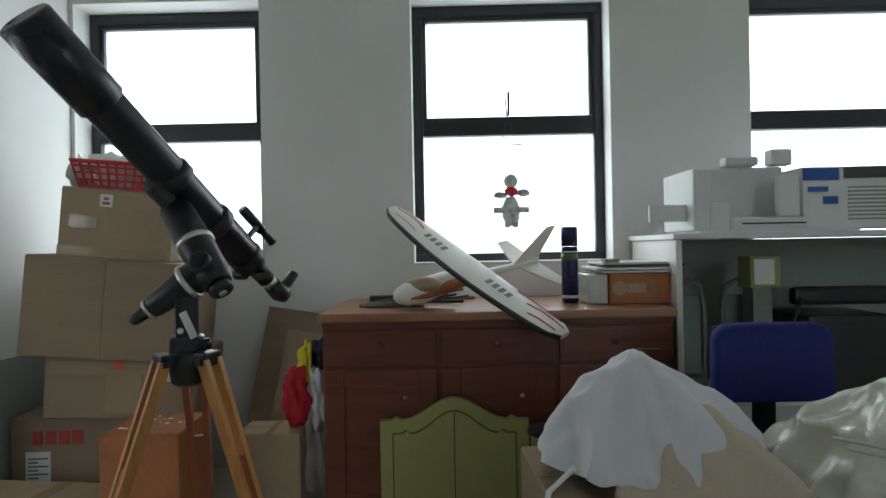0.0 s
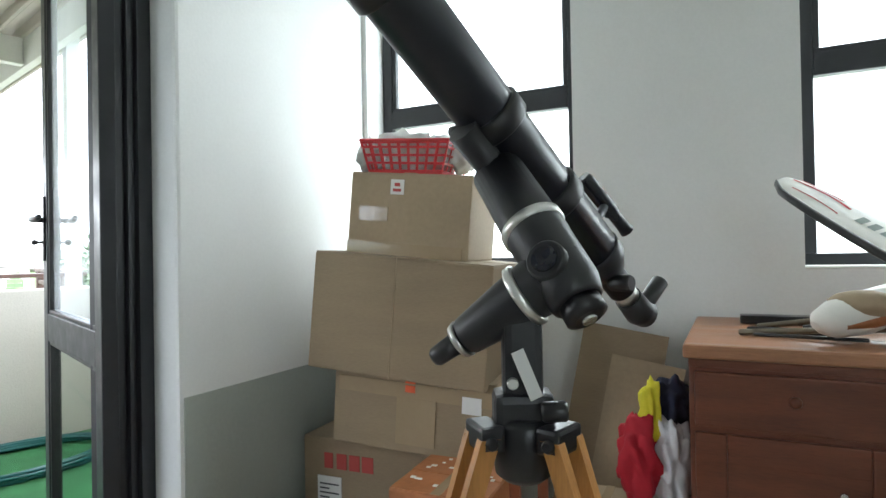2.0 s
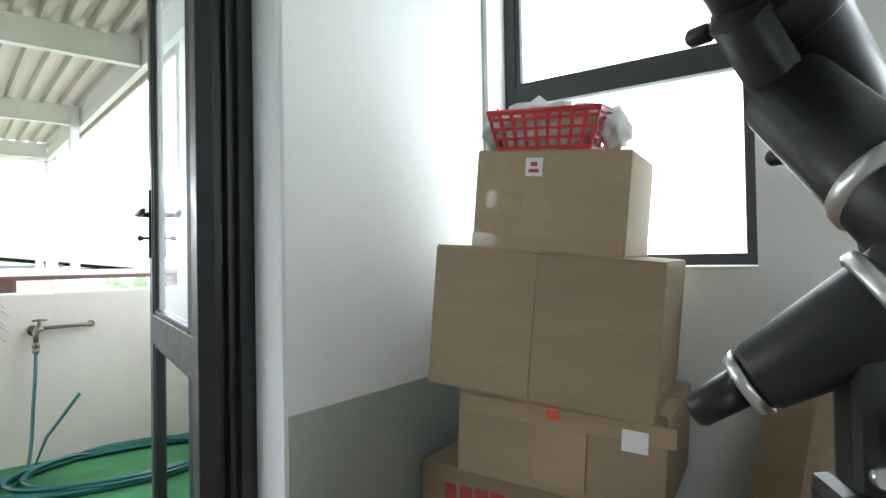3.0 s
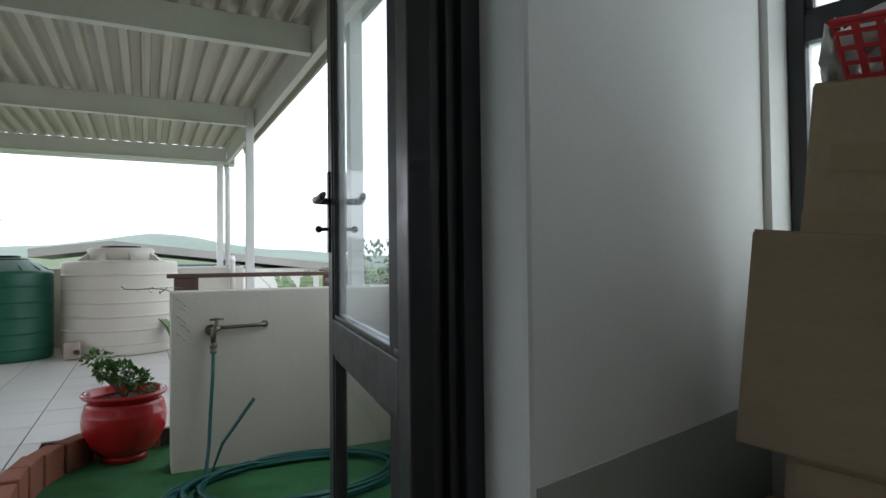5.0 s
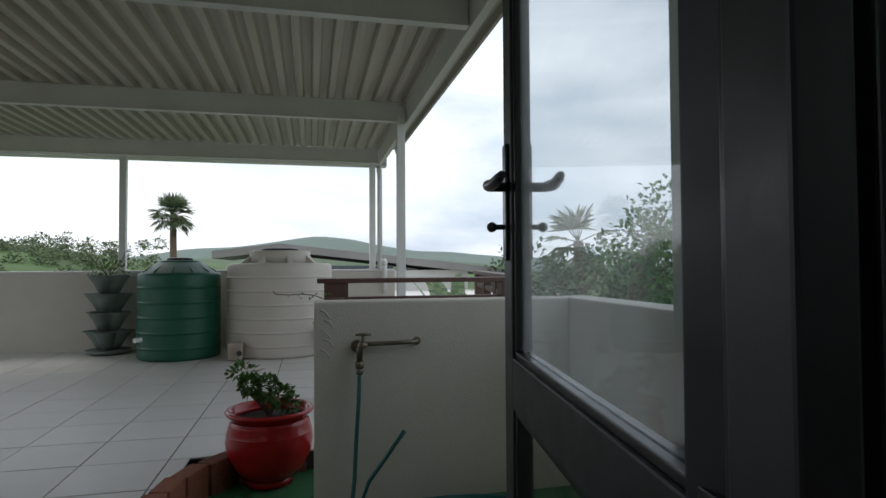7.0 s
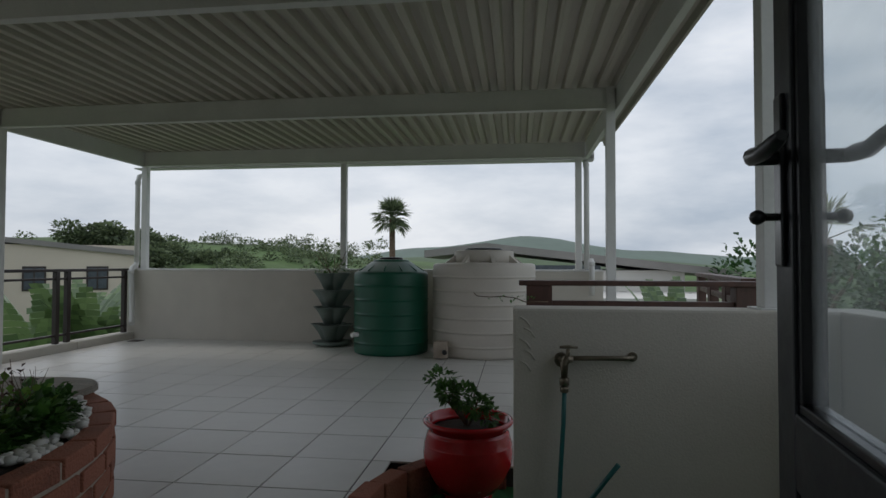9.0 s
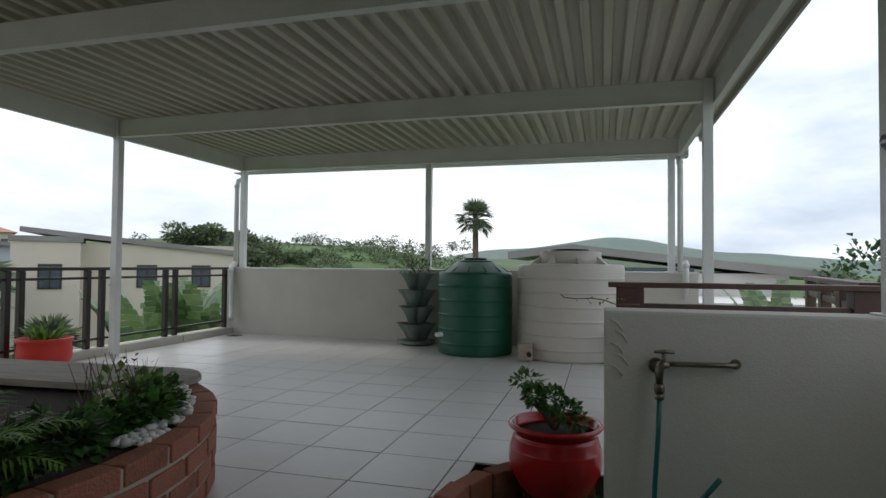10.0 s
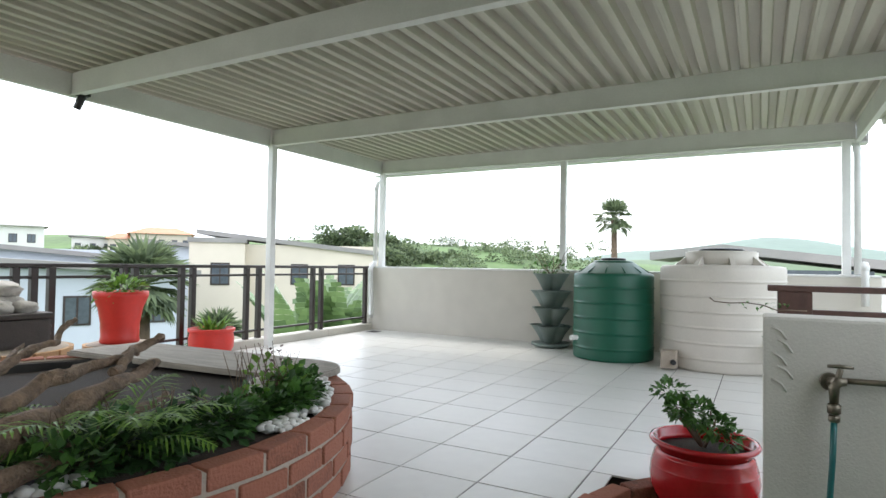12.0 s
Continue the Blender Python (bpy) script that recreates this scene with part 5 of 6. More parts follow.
# white shelf unit with packaging on it
sh = thing("shelf_unit", (3.3, 4.43, 0), "white melamine open shelf unit against the wall", "shelf")
for nm, d in (("side_panel", (2.595, 2.62, 4.15, 4.71, 0.0, 1.115)), ("side_panel", (3.975, 4.0, 4.15, 4.71, 0.0, 1.115)), ("top", (2.58, 4.015, 4.13, 4.715, 1.116, 1.14)), ("shelf", (2.622, 3.973, 4.25, 4.70, 0.40, 0.42)), ("back", (2.622, 3.973, 4.69, 4.705, 0.42, 1.114))):
    solid(nm, *d, material=DADO if nm == "back" else MELAMINE, parent=sh, bev=0.003)
for i, x in enumerate((2.72, 2.93)):
    cf = thing("folded_chair", (x, 4.45, 0.42), "folded grey metal chair standing on the shelf", "chair", "folded chairs")
    part("frame", sweep(bmesh.new(), [(x - 0.06, 4.45, 0.425), (x - 0.065, 4.45, 0.80), (x - 0.05, 4.45, 0.90), (x, 4.45, 0.93), (x + 0.05, 4.45, 0.90), (x + 0.065, 4.45, 0.80), (x + 0.06, 4.45, 0.425)], 0.011, 8), POTGREY, cf)
    part("web", bx(bmesh.new(), x - 0.05, x + 0.05, 4.452, 4.46, 0.5, 0.86, 0.003), POTGREY, cf)
gbx = thing("green_case", (2.98, 4.36, 0.42), "small pale green and white plastic case", "case")
solid("stand", 2.94, 3.02, 4.33, 4.42, 0.42, 0.90, material=POTGREY, parent=gbx)
solid("body", 2.92, 3.05, 4.31, 4.42, 0.90, 1.04, material=LIME, parent=gbx, bev=0.006)
solid("front", 2.935, 3.02, 4.305, 4.311, 0.915, 1.025, material=PAPER, parent=gbx, bev=0.002)
mc = thing("machine", (3.3, 4.4, 0.42), "black machine with cables on the shelf", "machine")
solid("body", 3.14, 3.5, 4.28, 4.6, 0.42, 0.78, material=BLACKP, parent=mc, bev=0.03)
solid("arm", 3.1, 3.5, 4.30, 4.36, 0.82, 0.90, material=BLACKP, parent=mc, bev=0.02)
part("cable", sweep(bmesh.new(), [(3.12, 4.29, 0.85), (3.07, 4.27, 0.75), (3.1, 4.27, 0.6), (3.2, 4.27, 0.55)], 0.008, 8), BLACKP, mc)
pf = thing("foam_packaging", (2.8, 4.35, 1.14), "white moulded polystyrene packaging with cut-outs", "packaging")
for nm, d in (("block", (2.55, 2.62, 4.17, 4.5, 1.15, 1.40)), ("panel", (2.62, 3.0, 4.34, 4.38, 1.16, 1.42)), ("panel", (2.62, 2.70, 4.18, 4.24, 1.15, 1.26)), ("panel", (2.70, 3.0, 4.17, 4.21, 1.15, 1.20)), ("panel", (2.90, 2.99, 4.20, 4.23, 1.20, 1.37)), ("panel", (2.74, 2.88, 4.30, 4.36, 1.42, 1.46)), ("panel", (2.93, 3.02, 4.30, 4.36, 1.42, 1.49)), ("tray", (2.57, 3.2, 4.16, 4.5, 1.141, 1.152))):
    solid(nm, *d, material=FOAM, parent=pf, bev=0.012)
part("dark_slot", bx(bmesh.new(), 2.74, 2.99, 4.166, 4.171, 1.172, 1.178), BLACKP, pf)
solid("flap", 2.40, 2.57, 4.24, 4.26, 1.19, 1.26, material=FOAM, parent=pf, bev=0.004)
pr = thing("printer_box", (3.25, 4.4, 1.15), "white cardboard box with blue printed bands", "box")
solid("body", 3.0, 3.62, 4.22, 4.58, 1.153, 1.40, material=PAPER, parent=pr, bev=0.004)
for d, m in (((3.0, 3.145, 4.217, 4.22, 1.345, 1.395), BOXBLUE), ((3.165, 3.62, 4.217, 4.22, 1.352, 1.398), BOXDARK), ((3.02, 3.1, 4.216, 4.22, 1.30, 1.32), BOXBLUE), ((3.08, 3.14, 4.216, 4.22, 1.25, 1.28), BOXBLUE)):
    solid("print", *d, material=m, parent=pr)
bm = bmesh.new()
for k in range(9):
    bx(bm, 3.18, 3.55 - 0.05 * (k % 3), 4.2165, 4.22, 1.185 + k * 0.016, 1.190 + k * 0.016)
part("small_print", bm, POTGREY, pr)

# on the sideboard: orange box with papers, can, tools, model aircraft
ob_ = thing("orange_box", (2.35, 4.3, 0.84), "orange cardboard box under a pile of files", "box")
solid("body", 2.215, 2.50, 4.16, 4.46, 0.842, 0.965, material=BROWNBOX, parent=ob_, bev=0.004)
bm = bmesh.new()
rod(bm, (2.255, 4.158, 0.905), (2.255, 4.161, 0.905), 0.03, n=24)
bx(bm, 2.285, 2.36, 4.1575, 4.161, 0.885, 0.925)
part("print", bm, CARD2, ob_, "pale printed disc and emblem")
files = thing("file_pile", (2.33, 4.3, 0.966), "untidy pile of grey files and papers", "papers")
for i, (x0, x1, z, m) in enumerate(((2.18, 2.50, 0.967, CLEAR), (2.16, 2.47, 0.979, PAPER), (2.2, 2.52, 0.991, BOXDARK), (2.19, 2.48, 1.000, PAPER))):
    solid("file", x0, x1, 4.15 + 0.01 * i, 4.44, z, z + 0.009, material=m, parent=files, bev=0.002, m=None)
solid("note", 2.2, 2.26, 4.17, 4.23, 1.010, 1.024, material=CARD2, parent=files, bev=0.002)
ctn = thing("clear_container", (2.17, 4.25, 0.84), "clear plastic container standing behind the can", "container")
solid("body", 2.13, 2.21, 4.17, 4.42, 0.842, 0.962, material=CLEAR, parent=ctn, bev=0.008)
can = thing("spray_can", (2.06, 4.22, 0.84), "tall dark blue spray can with green band", "spray can")
part("body", lathe(bmesh.new(), [(0.031, 0.0), (0.0345, 0.004), (0.0345, 0.225), (0.031, 0.235)], 32, (2.06, 4.22, 0.842)), CANBLUE, can)
part("cap", lathe(bmesh.new(), [(0.0345, 0.236), (0.0345, 0.312), (0.031, 0.318), (0.01, 0.318)], 32, (2.06, 4.22, 0.842)), CANBLUE, can)
for z, h in ((0.175, 0.03), (0.02, 0.012), (0.21, 0.006)):
    part("printed_band", lathe(bmesh.new(), [(0.0350, z), (0.0350, z + h)], 32, (2.06, 4.22, 0.842)), CANGREEN if h > 0.02 else PAPER, can)
tools = thing("tool_rods", (1.45, 4.3, 0.842), "loose black and brass rods and tools", "tools")
random.seed(4)
for k in range(11):
    x, y, a = 1.30 + rnd(0, 0.2), 4.10 + 0.035 * k, rnd(-0.25, 0.25)
    ln = rnd(0.18, 0.34)
    part("rod", rod(bmesh.new(), (x - 0.06, y, 0.848), (x - 0.06 + ln * math.cos(a), y + ln * math.sin(a), 0.85 + 0.02 * (k % 3)), rnd(0.004, 0.009), n=8), CHROME if k % 4 == 1 else BLACKP, tools)
solid("case", 1.26, 1.5, 4.38, 4.44, 0.842, 0.868, material=BLACKP, parent=tools, bev=0.005)

plane = thing("model_aircraft", (1.66, 4.15, 0.84), "white foam model glider with red and black trim", "model aircraft")
WL, WR = Vector((1.282, 4.455, 1.225)), Vector((1.935, 3.9, 0.73))
NOSE, TAIL = Vector((1.335, 4.14, 0.872)), Vector((1.92, 4.56, 0.99))
span, fz = (WR - WL), (TAIL - NOSE).normalized()
wn_ = span.cross(fz).normalized()
if wn_.z < 0:
    wn_ = -wn_
ch_dir = (fz - span.normalized() * fz.dot(span.normalized())).normalized()
def wing(chord_k, t0, t1, lift):
    bm = bmesh.new()
    rows = []
    n = 24
    for i in range(n + 1):
        u = i / n
        c = 0.165 * (1 - 0.35 * abs(2 * u - 1) ** 2.2)
        if u < 0.05 or u > 0.95:
            c *= 0.55 + 0.45 * math.sqrt(min(u, 1 - u) / 0.05)
        mid = WL + span * u + wn_ * (0.02 * abs(2 * u - 1) ** 2)
        row = []
        for k in range(12):
            a = 2 * math.pi * k / 12
            row.append(bm.verts.new(mid + ch_dir * (chord_k * c * 0.5 * math.cos(a) * (t1 - t0) + c * ((t0 + t1) / 2 - 0.5)) + wn_ * (0.011 * math.sin(a) + lift)))
        rows.append(row)
    for a, b in zip(rows, rows[1:]):
        for k in range(12):
            bm.faces.new((a[k], a[(k + 1) % 12], b[(k + 1) % 12], b[k])).smooth = True
    bm.faces.new(rows[0][::-1])
    bm.faces.new(rows[-1])
    return bm
part("wing", wing(1.0, 0.0, 1.0, 0.0), FOAMWHITE, plane)
part("leading_edge", wing(1.0, -0.02, 0.13, 0.0012), BLACKP, plane, "black leading edge band")
def decal(u0, u1, v0, v1, bulge=0.0):
    bm = bmesh.new()
    rows = []
    for i in range(13):
        u = u0 + (u1 - u0) * i / 12
        c = 0.165 * (1 - 0.35 * abs(2 * u - 1) ** 2.2)
        row = []
        for v in (v0, v1):
            x = (v - 0.5) + bulge * math.sin(math.pi * i / 12)
            mid = WL + span * u + wn_ * (0.02 * abs(2 * u - 1) ** 2 + 0.0135 * math.sqrt(max(0.05, 1 - (2 * x) ** 2)) * 0.93)
            row.append(bm.verts.new(mid + ch_dir * c * x))
        rows.append(row)
    for a, b in zip(rows, rows[1:]):
        bm.faces.new((a[0], a[1], b[1], b[0]))
    return bm
for a in ((0.02, 0.20, 0.62, 0.68, 0.1), (0.03, 0.16, 0.80, 0.84, 0.05), (0.80, 0.98, 0.62, 0.68, 0.1), (0.72, 0.95, 0.86, 0.93, 0.03), (0.84, 0.97, 0.30, 0.36, 0.05), (0.05, 0.2, 0.32, 0.35, 0.05)):
    part("trim", decal(*a), REDFAB, plane, "dark red trim line")
for a in ((0.24, 0.262, 0.4, 0.62), (0.275, 0.297, 0.4, 0.62), (0.31, 0.332, 0.4, 0.62), (0.345, 0.367, 0.4, 0.62), (0.61, 0.632, 0.4, 0.62), (0.645, 0.667, 0.4, 0.62), (0.68, 0.702, 0.4, 0.62), (0.715, 0.737, 0.4, 0.62)):
    part("lettering", decal(*a), POTGREY, plane, "grey lettering bars")
fus = bmesh.new()
fp = [NOSE + (TAIL - NOSE) * u + Vector((0, 0, s)) for u, s in ((-0.02, -0.005), (0.0, 0.0), (0.05, 0.0), (0.15, 0.0), (0.3, 0.01), (0.45, 0.01), (0.6, 0.0), (0.8, 0.0), (1.05, 0.01))]
sweep(fus, fp, [0.012, 0.03, 0.045, 0.052, 0.046, 0.032, 0.022, 0.016, 0.012], 16)
body = part("fuselage", fus, FOAMWHITE, plane)
part("canopy", blob(bmesh.new(), NOSE + (TAIL - NOSE) * 0.16 + Vector((0.0, -0.012, 0.022)), (0.075, 0.06, 0.034), 0.0, 1, 3), CARD2, plane, "tinted canopy")
part("belly_trim", sweep(bmesh.new(), [p + Vector((0.018, -0.028, -0.012)) for p in fp[2:7]], [0.01, 0.02, 0.026, 0.02, 0.008], 10), BROWNBOX, plane, "orange belly trim")
def fin(p, d, ln, c0, c1, m, nm, lab=""):
    bm = bmesh.new()
    d = Vector(d).normalized()
    nn = d.cross(fz).normalized() * 0.004
    q = [p - fz * c0, p + fz * 0.02, p + d * ln + fz * 0.03, p + d * ln + fz * (0.03 - c1)]
    f = [bm.verts.new(v + nn) for v in q]
    b = [bm.verts.new(v - nn) for v in q]
    bm.faces.new(f)
    bm.faces.new(b[::-1])
    for i in range(4):
        j = (i + 1) % 4
        bm.faces.new((f[i], b[i], b[j], f[j]))
    part(nm, bm, m, plane, lab)
sd = span.normalized()
fin(TAIL, -sd, 0.19, 0.11, 0.06, FOAMWHITE, "stabiliser")
fin(TAIL, sd, 0.19, 0.11, 0.06, FOAMWHITE, "stabiliser")
fin(TAIL, wn_ + Vector((0.25, 0.1, 0.1)), 0.19, 0.13, 0.05, FOAMWHITE, "tail_fin")
fin(TAIL + fz * 0.012 - sd * 0.012, wn_ + Vector((0.25, 0.1, 0.1)), 0.15, 0.02, 0.012, REDFAB, "tail_trim", "red tail stripe")

# hanging figure ornament in the middle window (plain shape)
orn = thing("hanging_ornament", (1.86, 4.80, 1.25), "small hanging window ornament with red scarf", "ornament")
OX, OY = 1.868, 4.80
bm = bmesh.new()
blob(bm, (OX, OY, 1.405), (0.036, 0.022, 0.036), 0.05, 2, 3)
blob(bm, (OX - 0.002, OY, 1.255), (0.045, 0.024, 0.075), 0.15, 3, 3)
blob(bm, (OX - 0.055, OY, 1.335), (0.035, 0.016, 0.018), 0.2, 3, 2)
blob(bm, (OX + 0.06, OY, 1.345), (0.035, 0.016, 0.02), 0.2, 3, 2)
bx(bm, OX - 0.09, OX + 0.09, OY - 0.01, OY + 0.01, 1.245, 1.275, 0.004)
blob(bm, (OX - 0.02, OY, 1.19), (0.018, 0.014, 0.02), 0.1, 2, 2)
blob(bm, (OX + 0.02, OY, 1.19), (0.018, 0.014, 0.02), 0.1, 2, 2)
part("figure", bm, ORNGREY, orn, "grey-green plain figure")
part("scarf", blob(bmesh.new(), (OX, OY - 0.012, 1.352), (0.032, 0.016, 0.024), 0.3, 3, 3), REDPLASTIC, orn, "red scarf")
bm = bmesh.new()
bx(bm, OX - 0.055, OX + 0.06, OY - 0.004, OY + 0.004, 1.585, 1.590)
for s in (-1, 1):
    rod(bm, (OX + s * 0.04, OY, 1.59), (OX - 0.01, OY + 0.03, 1.74), 0.0012, n=5)
rod(bm, (OX, OY, 1.59), (OX, OY, 1.44), 0.0008, n=5)
rod(bm, (OX - 0.01, 4.845, 1.74), (OX - 0.015, 4.845, 1.83), 0.004, n=6)
part("hanger", bm, BLACKP, orn)

shift([gb, gp], -0.144, 0.14, 0, 0.93)
shift([hb, cl], -0.22, 0.036, 0, 0.95)
shift([pw, pb2], -0.08, 0.02, 0, 0.95)
shift([ch], -0.115, -0.05, 0, 0.94)
shift([sh], -0.165, 0.0, 0, 0.965)
shift([bpy.data.objects[n] for n in ("folded_chair", "folded_chair.001", "green_case", "machine")], -0.12, 0.0, 0, 0.965)
shift([pf], -0.04, 0.0, -0.04)
shift([pr], -0.03, 0.0, -0.04)
shift([ob_, files, ctn], -0.03, 0.05, -0.02)
shift([can], -0.015, 0.09, -0.02)
shift([tools], -0.09, 0.12, -0.02)
shift([orn], -0.015, -0.02, -0.015)
shift([bagt], -0.123, 0.16)

# ---------- telescope ----------
sc = thing("telescope", (0.88, 3.30, 0), "black refractor telescope on an equatorial mount and wooden tripod", "telescope")
HUB = Vector((0.88, 3.30, 0.78))
MOUTH, EYE_ = Vector((0.668, 3.043, 1.555)), Vector((0.985, 3.783, 0.907))
ax = (EYE_ - MOUTH).normalized() * 1.08
part("dew_shield", sweep(bmesh.new(), [MOUTH + ax * s for s in (0.012, 0.0, 0.004, 0.20, 0.205)], [0.053, 0.055, 0.058, 0.058, 0.052], 40, cap=False), TUBE, sc)
part("objective", lathe(bmesh.new(), [(0.056, 0.0), (0.04, 0.008), (0.01, 0.01)], 32, (0, 0, 0)), LENS, sc, "dark glass lens").matrix_basis = Matrix.Translation(MOUTH + ax * 0.12) @ (-ax).to_track_quat("Z", "Y").to_matrix().to_4x4()
part("main_tube", sweep(bmesh.new(), [MOUTH + ax * s for s in (0.16, 0.2, 0.74, 0.745)], [0.049, 0.050, 0.050, 0.046], 40), TUBE, sc)
fo = part("focuser", sweep(bmesh.new(), [MOUTH + ax * s for s in (0.74, 0.745, 0.77, 0.80, 0.805, 0.86)], [0.051, 0.053, 0.051, 0.036, 0.028, 0.028], 32), MOUNT, sc)
side = ax.cross(Vector((0, 0, 1))).normalized()
upv = side.cross(ax).normalized()
for s in (-1, 1):
    part("focus_knob", rod(bmesh.new(), MOUTH + ax * 0.80 + upv * -0.03 + side * 0.02 * s, MOUTH + ax * 0.80 + upv * -0.03 + side * 0.065 * s, 0.016, n=16), BLACKP, fo)
part("silver_collar", sweep(bmesh.new(), [MOUTH + ax * 0.86, MOUTH + ax * 0.885], 0.024, 24), SILVER, fo)
dg_ = part("diagonal", sweep(bmesh.new(), [MOUTH + ax * 0.885, MOUTH + ax * 0.93, MOUTH + ax * 0.95 + upv * 0.01], [0.027, 0.03, 0.03], 20), BLACKP, sc)
part("eyepiece", rod(bmesh.new(), MOUTH + ax * 0.935, MOUTH + ax * 0.935 + upv * 0.085 + side * 0.02, 0.017), BLACKP, dg_)
for s in (0.43, 0.60):
    c = MOUTH + ax * s
    bm = bmesh.new()
    sweep(bm, [c - ax * 0.018, c - ax * 0.014, c + ax * 0.014, c + ax * 0.018], [0.053, 0.057, 0.057, 0.053], 36)
    rod(bm, c - side * 0.062 - upv * 0.01, c - side * 0.09 - upv * 0.01, 0.010, n=12)
    part("tube_ring", bm, MOUNT, sc)
FA, FB = Vector((0.884, 3.69, 1.2)), Vector((0.955, 3.775, 1.09))
fd = (FB - FA).normalized()
fi = part("finder", sweep(bmesh.new(), [FA, FA + fd * 0.01, FA + fd * 0.10, FA + fd * 0.105, FB - fd * 0.02, FB], [0.013, 0.017, 0.017, 0.013, 0.013, 0.015], 18), TUBE, sc)
part("finder_bracket", sweep(bmesh.new(), [FA.lerp(FB, 0.5), MOUTH + ax * 0.72 + upv * 0.03], 0.009, 10), MOUNT, sc)
# declination axis, polar axis and head
DECC = Vector((0.935, 3.307, 1.022))
RA0 = Vector((0.76, 3.287, 0.902))
ra = (DECC - RA0).normalized() * 1.22
saddle = MOUTH + ax * 0.49 - upv * 0.058
dec = (saddle - DECC).normalized()
part("saddle", sweep(bmesh.new(), [saddle + ax * -0.09, saddle + ax * 0.09], 0.026, 8), MOUNT, sc)
part("dec_housing", sweep(bmesh.new(), [DECC - dec * 0.058, DECC - dec * 0.053, DECC - dec * 0.03, DECC + dec * 0.05, DECC + dec * 0.055, saddle], [0.032, 0.037, 0.044, 0.045, 0.046, 0.042], 28), MOUNT, sc)
part("dec_ring", sweep(bmesh.new(), [DECC + dec * 0.075, DECC + dec * 0.078, DECC + dec * 0.09, DECC + dec * 0.093], [0.045, 0.049, 0.049, 0.045], 32), SILVER, sc, "silver setting circle")
part("dec_cap", sweep(bmesh.new(), [DECC - dec * 0.058, DECC - dec * 0.078, DECC - dec * 0.083], [0.03, 0.03, 0.02], 20), BLACKP, sc)
part("dec_lock", rod(bmesh.new(), DECC - dec * 0.075, DECC - dec * 0.087, 0.011), SILVER, sc)
cross = ra.cross(dec).normalized()
if cross.y > 0:
    cross = -cross
part("motor_housing", rod(bmesh.new(), DECC, DECC + cross * 0.052, 0.028), MOUNT, sc)
part("setting_dial", rod(bmesh.new(), DECC + cross * 0.046, DECC + cross * 0.055, 0.019), LENS, sc)
part("polar_housing", sweep(bmesh.new(), [RA0 + ra * 0.03, RA0 + ra * 0.04, RA0 + ra * 0.10, RA0 + ra * 0.15, DECC - ra * 0.02], [0.022, 0.029, 0.038, 0.044, 0.044], 28), MOUNT, sc)
part("polar_ring", sweep(bmesh.new(), [RA0 + ra * 0.120, RA0 + ra * 0.122, RA0 + ra * 0.130, RA0 + ra * 0.132], [0.044, 0.048, 0.048, 0.044], 32), SILVER, sc, "silver setting circle")
part("polar_ring", sweep(bmesh.new(), [RA0 + ra * 0.026, RA0 + ra * 0.034], [0.026, 0.029], 24), SILVER, sc)
part("polar_scope_cap", sweep(bmesh.new(), [RA0 - ra * 0.012, RA0 - ra * 0.008, RA0 + ra * 0.028], [0.012, 0.015, 0.017], 20), BLACKP, sc)
bm = bmesh.new()
MM = turn(HUB.x, HUB.y, 0, 25)
bx(bm, -0.028, 0.028, -0.025, 0.025, 0.84, 0.965, 0.012, MM)
bx(bm, -0.042, 0.042, -0.034, 0.034, 0.80, 0.855, 0.012, MM)
part("mount_block", bm, MOUNT, sc)
part("altitude_bolt", rod(bmesh.new(), MM @ Vector((-0.016, -0.024, 0.87)), MM @ Vector((-0.016, -0.034, 0.87)), 0.008), SILVER, sc)
part("name_plate", bx(bmesh.new(), -0.009, 0.009, -0.001, 0.001, -0.035, 0.035, 0.0, Matrix.Translation((0.9, 3.262, 0.885)) @ Matrix.Rotation(radians(35), 4, "Z") @ Matrix.Rotation(radians(-22), 4, "Y")), PAPER, sc, "white paper tag")
part("azimuth_knob", rod(bmesh.new(), MM @ Vector((0.02, -0.045, 0.835)), MM @ Vector((0.055, -0.05, 0.838)), 0.014), BLACKP, sc)
part("tripod_head", lathe(bmesh.new(), [(0.028, -0.05), (0.04, -0.04), (0.045, 0.0), (0.048, 0.03), (0.04, 0.04)], 28, HUB), MOUNT, sc)
fwd, rgt = Vector((-0.415, 0.91, 0)), Vector((0.91, 0.415, 0))
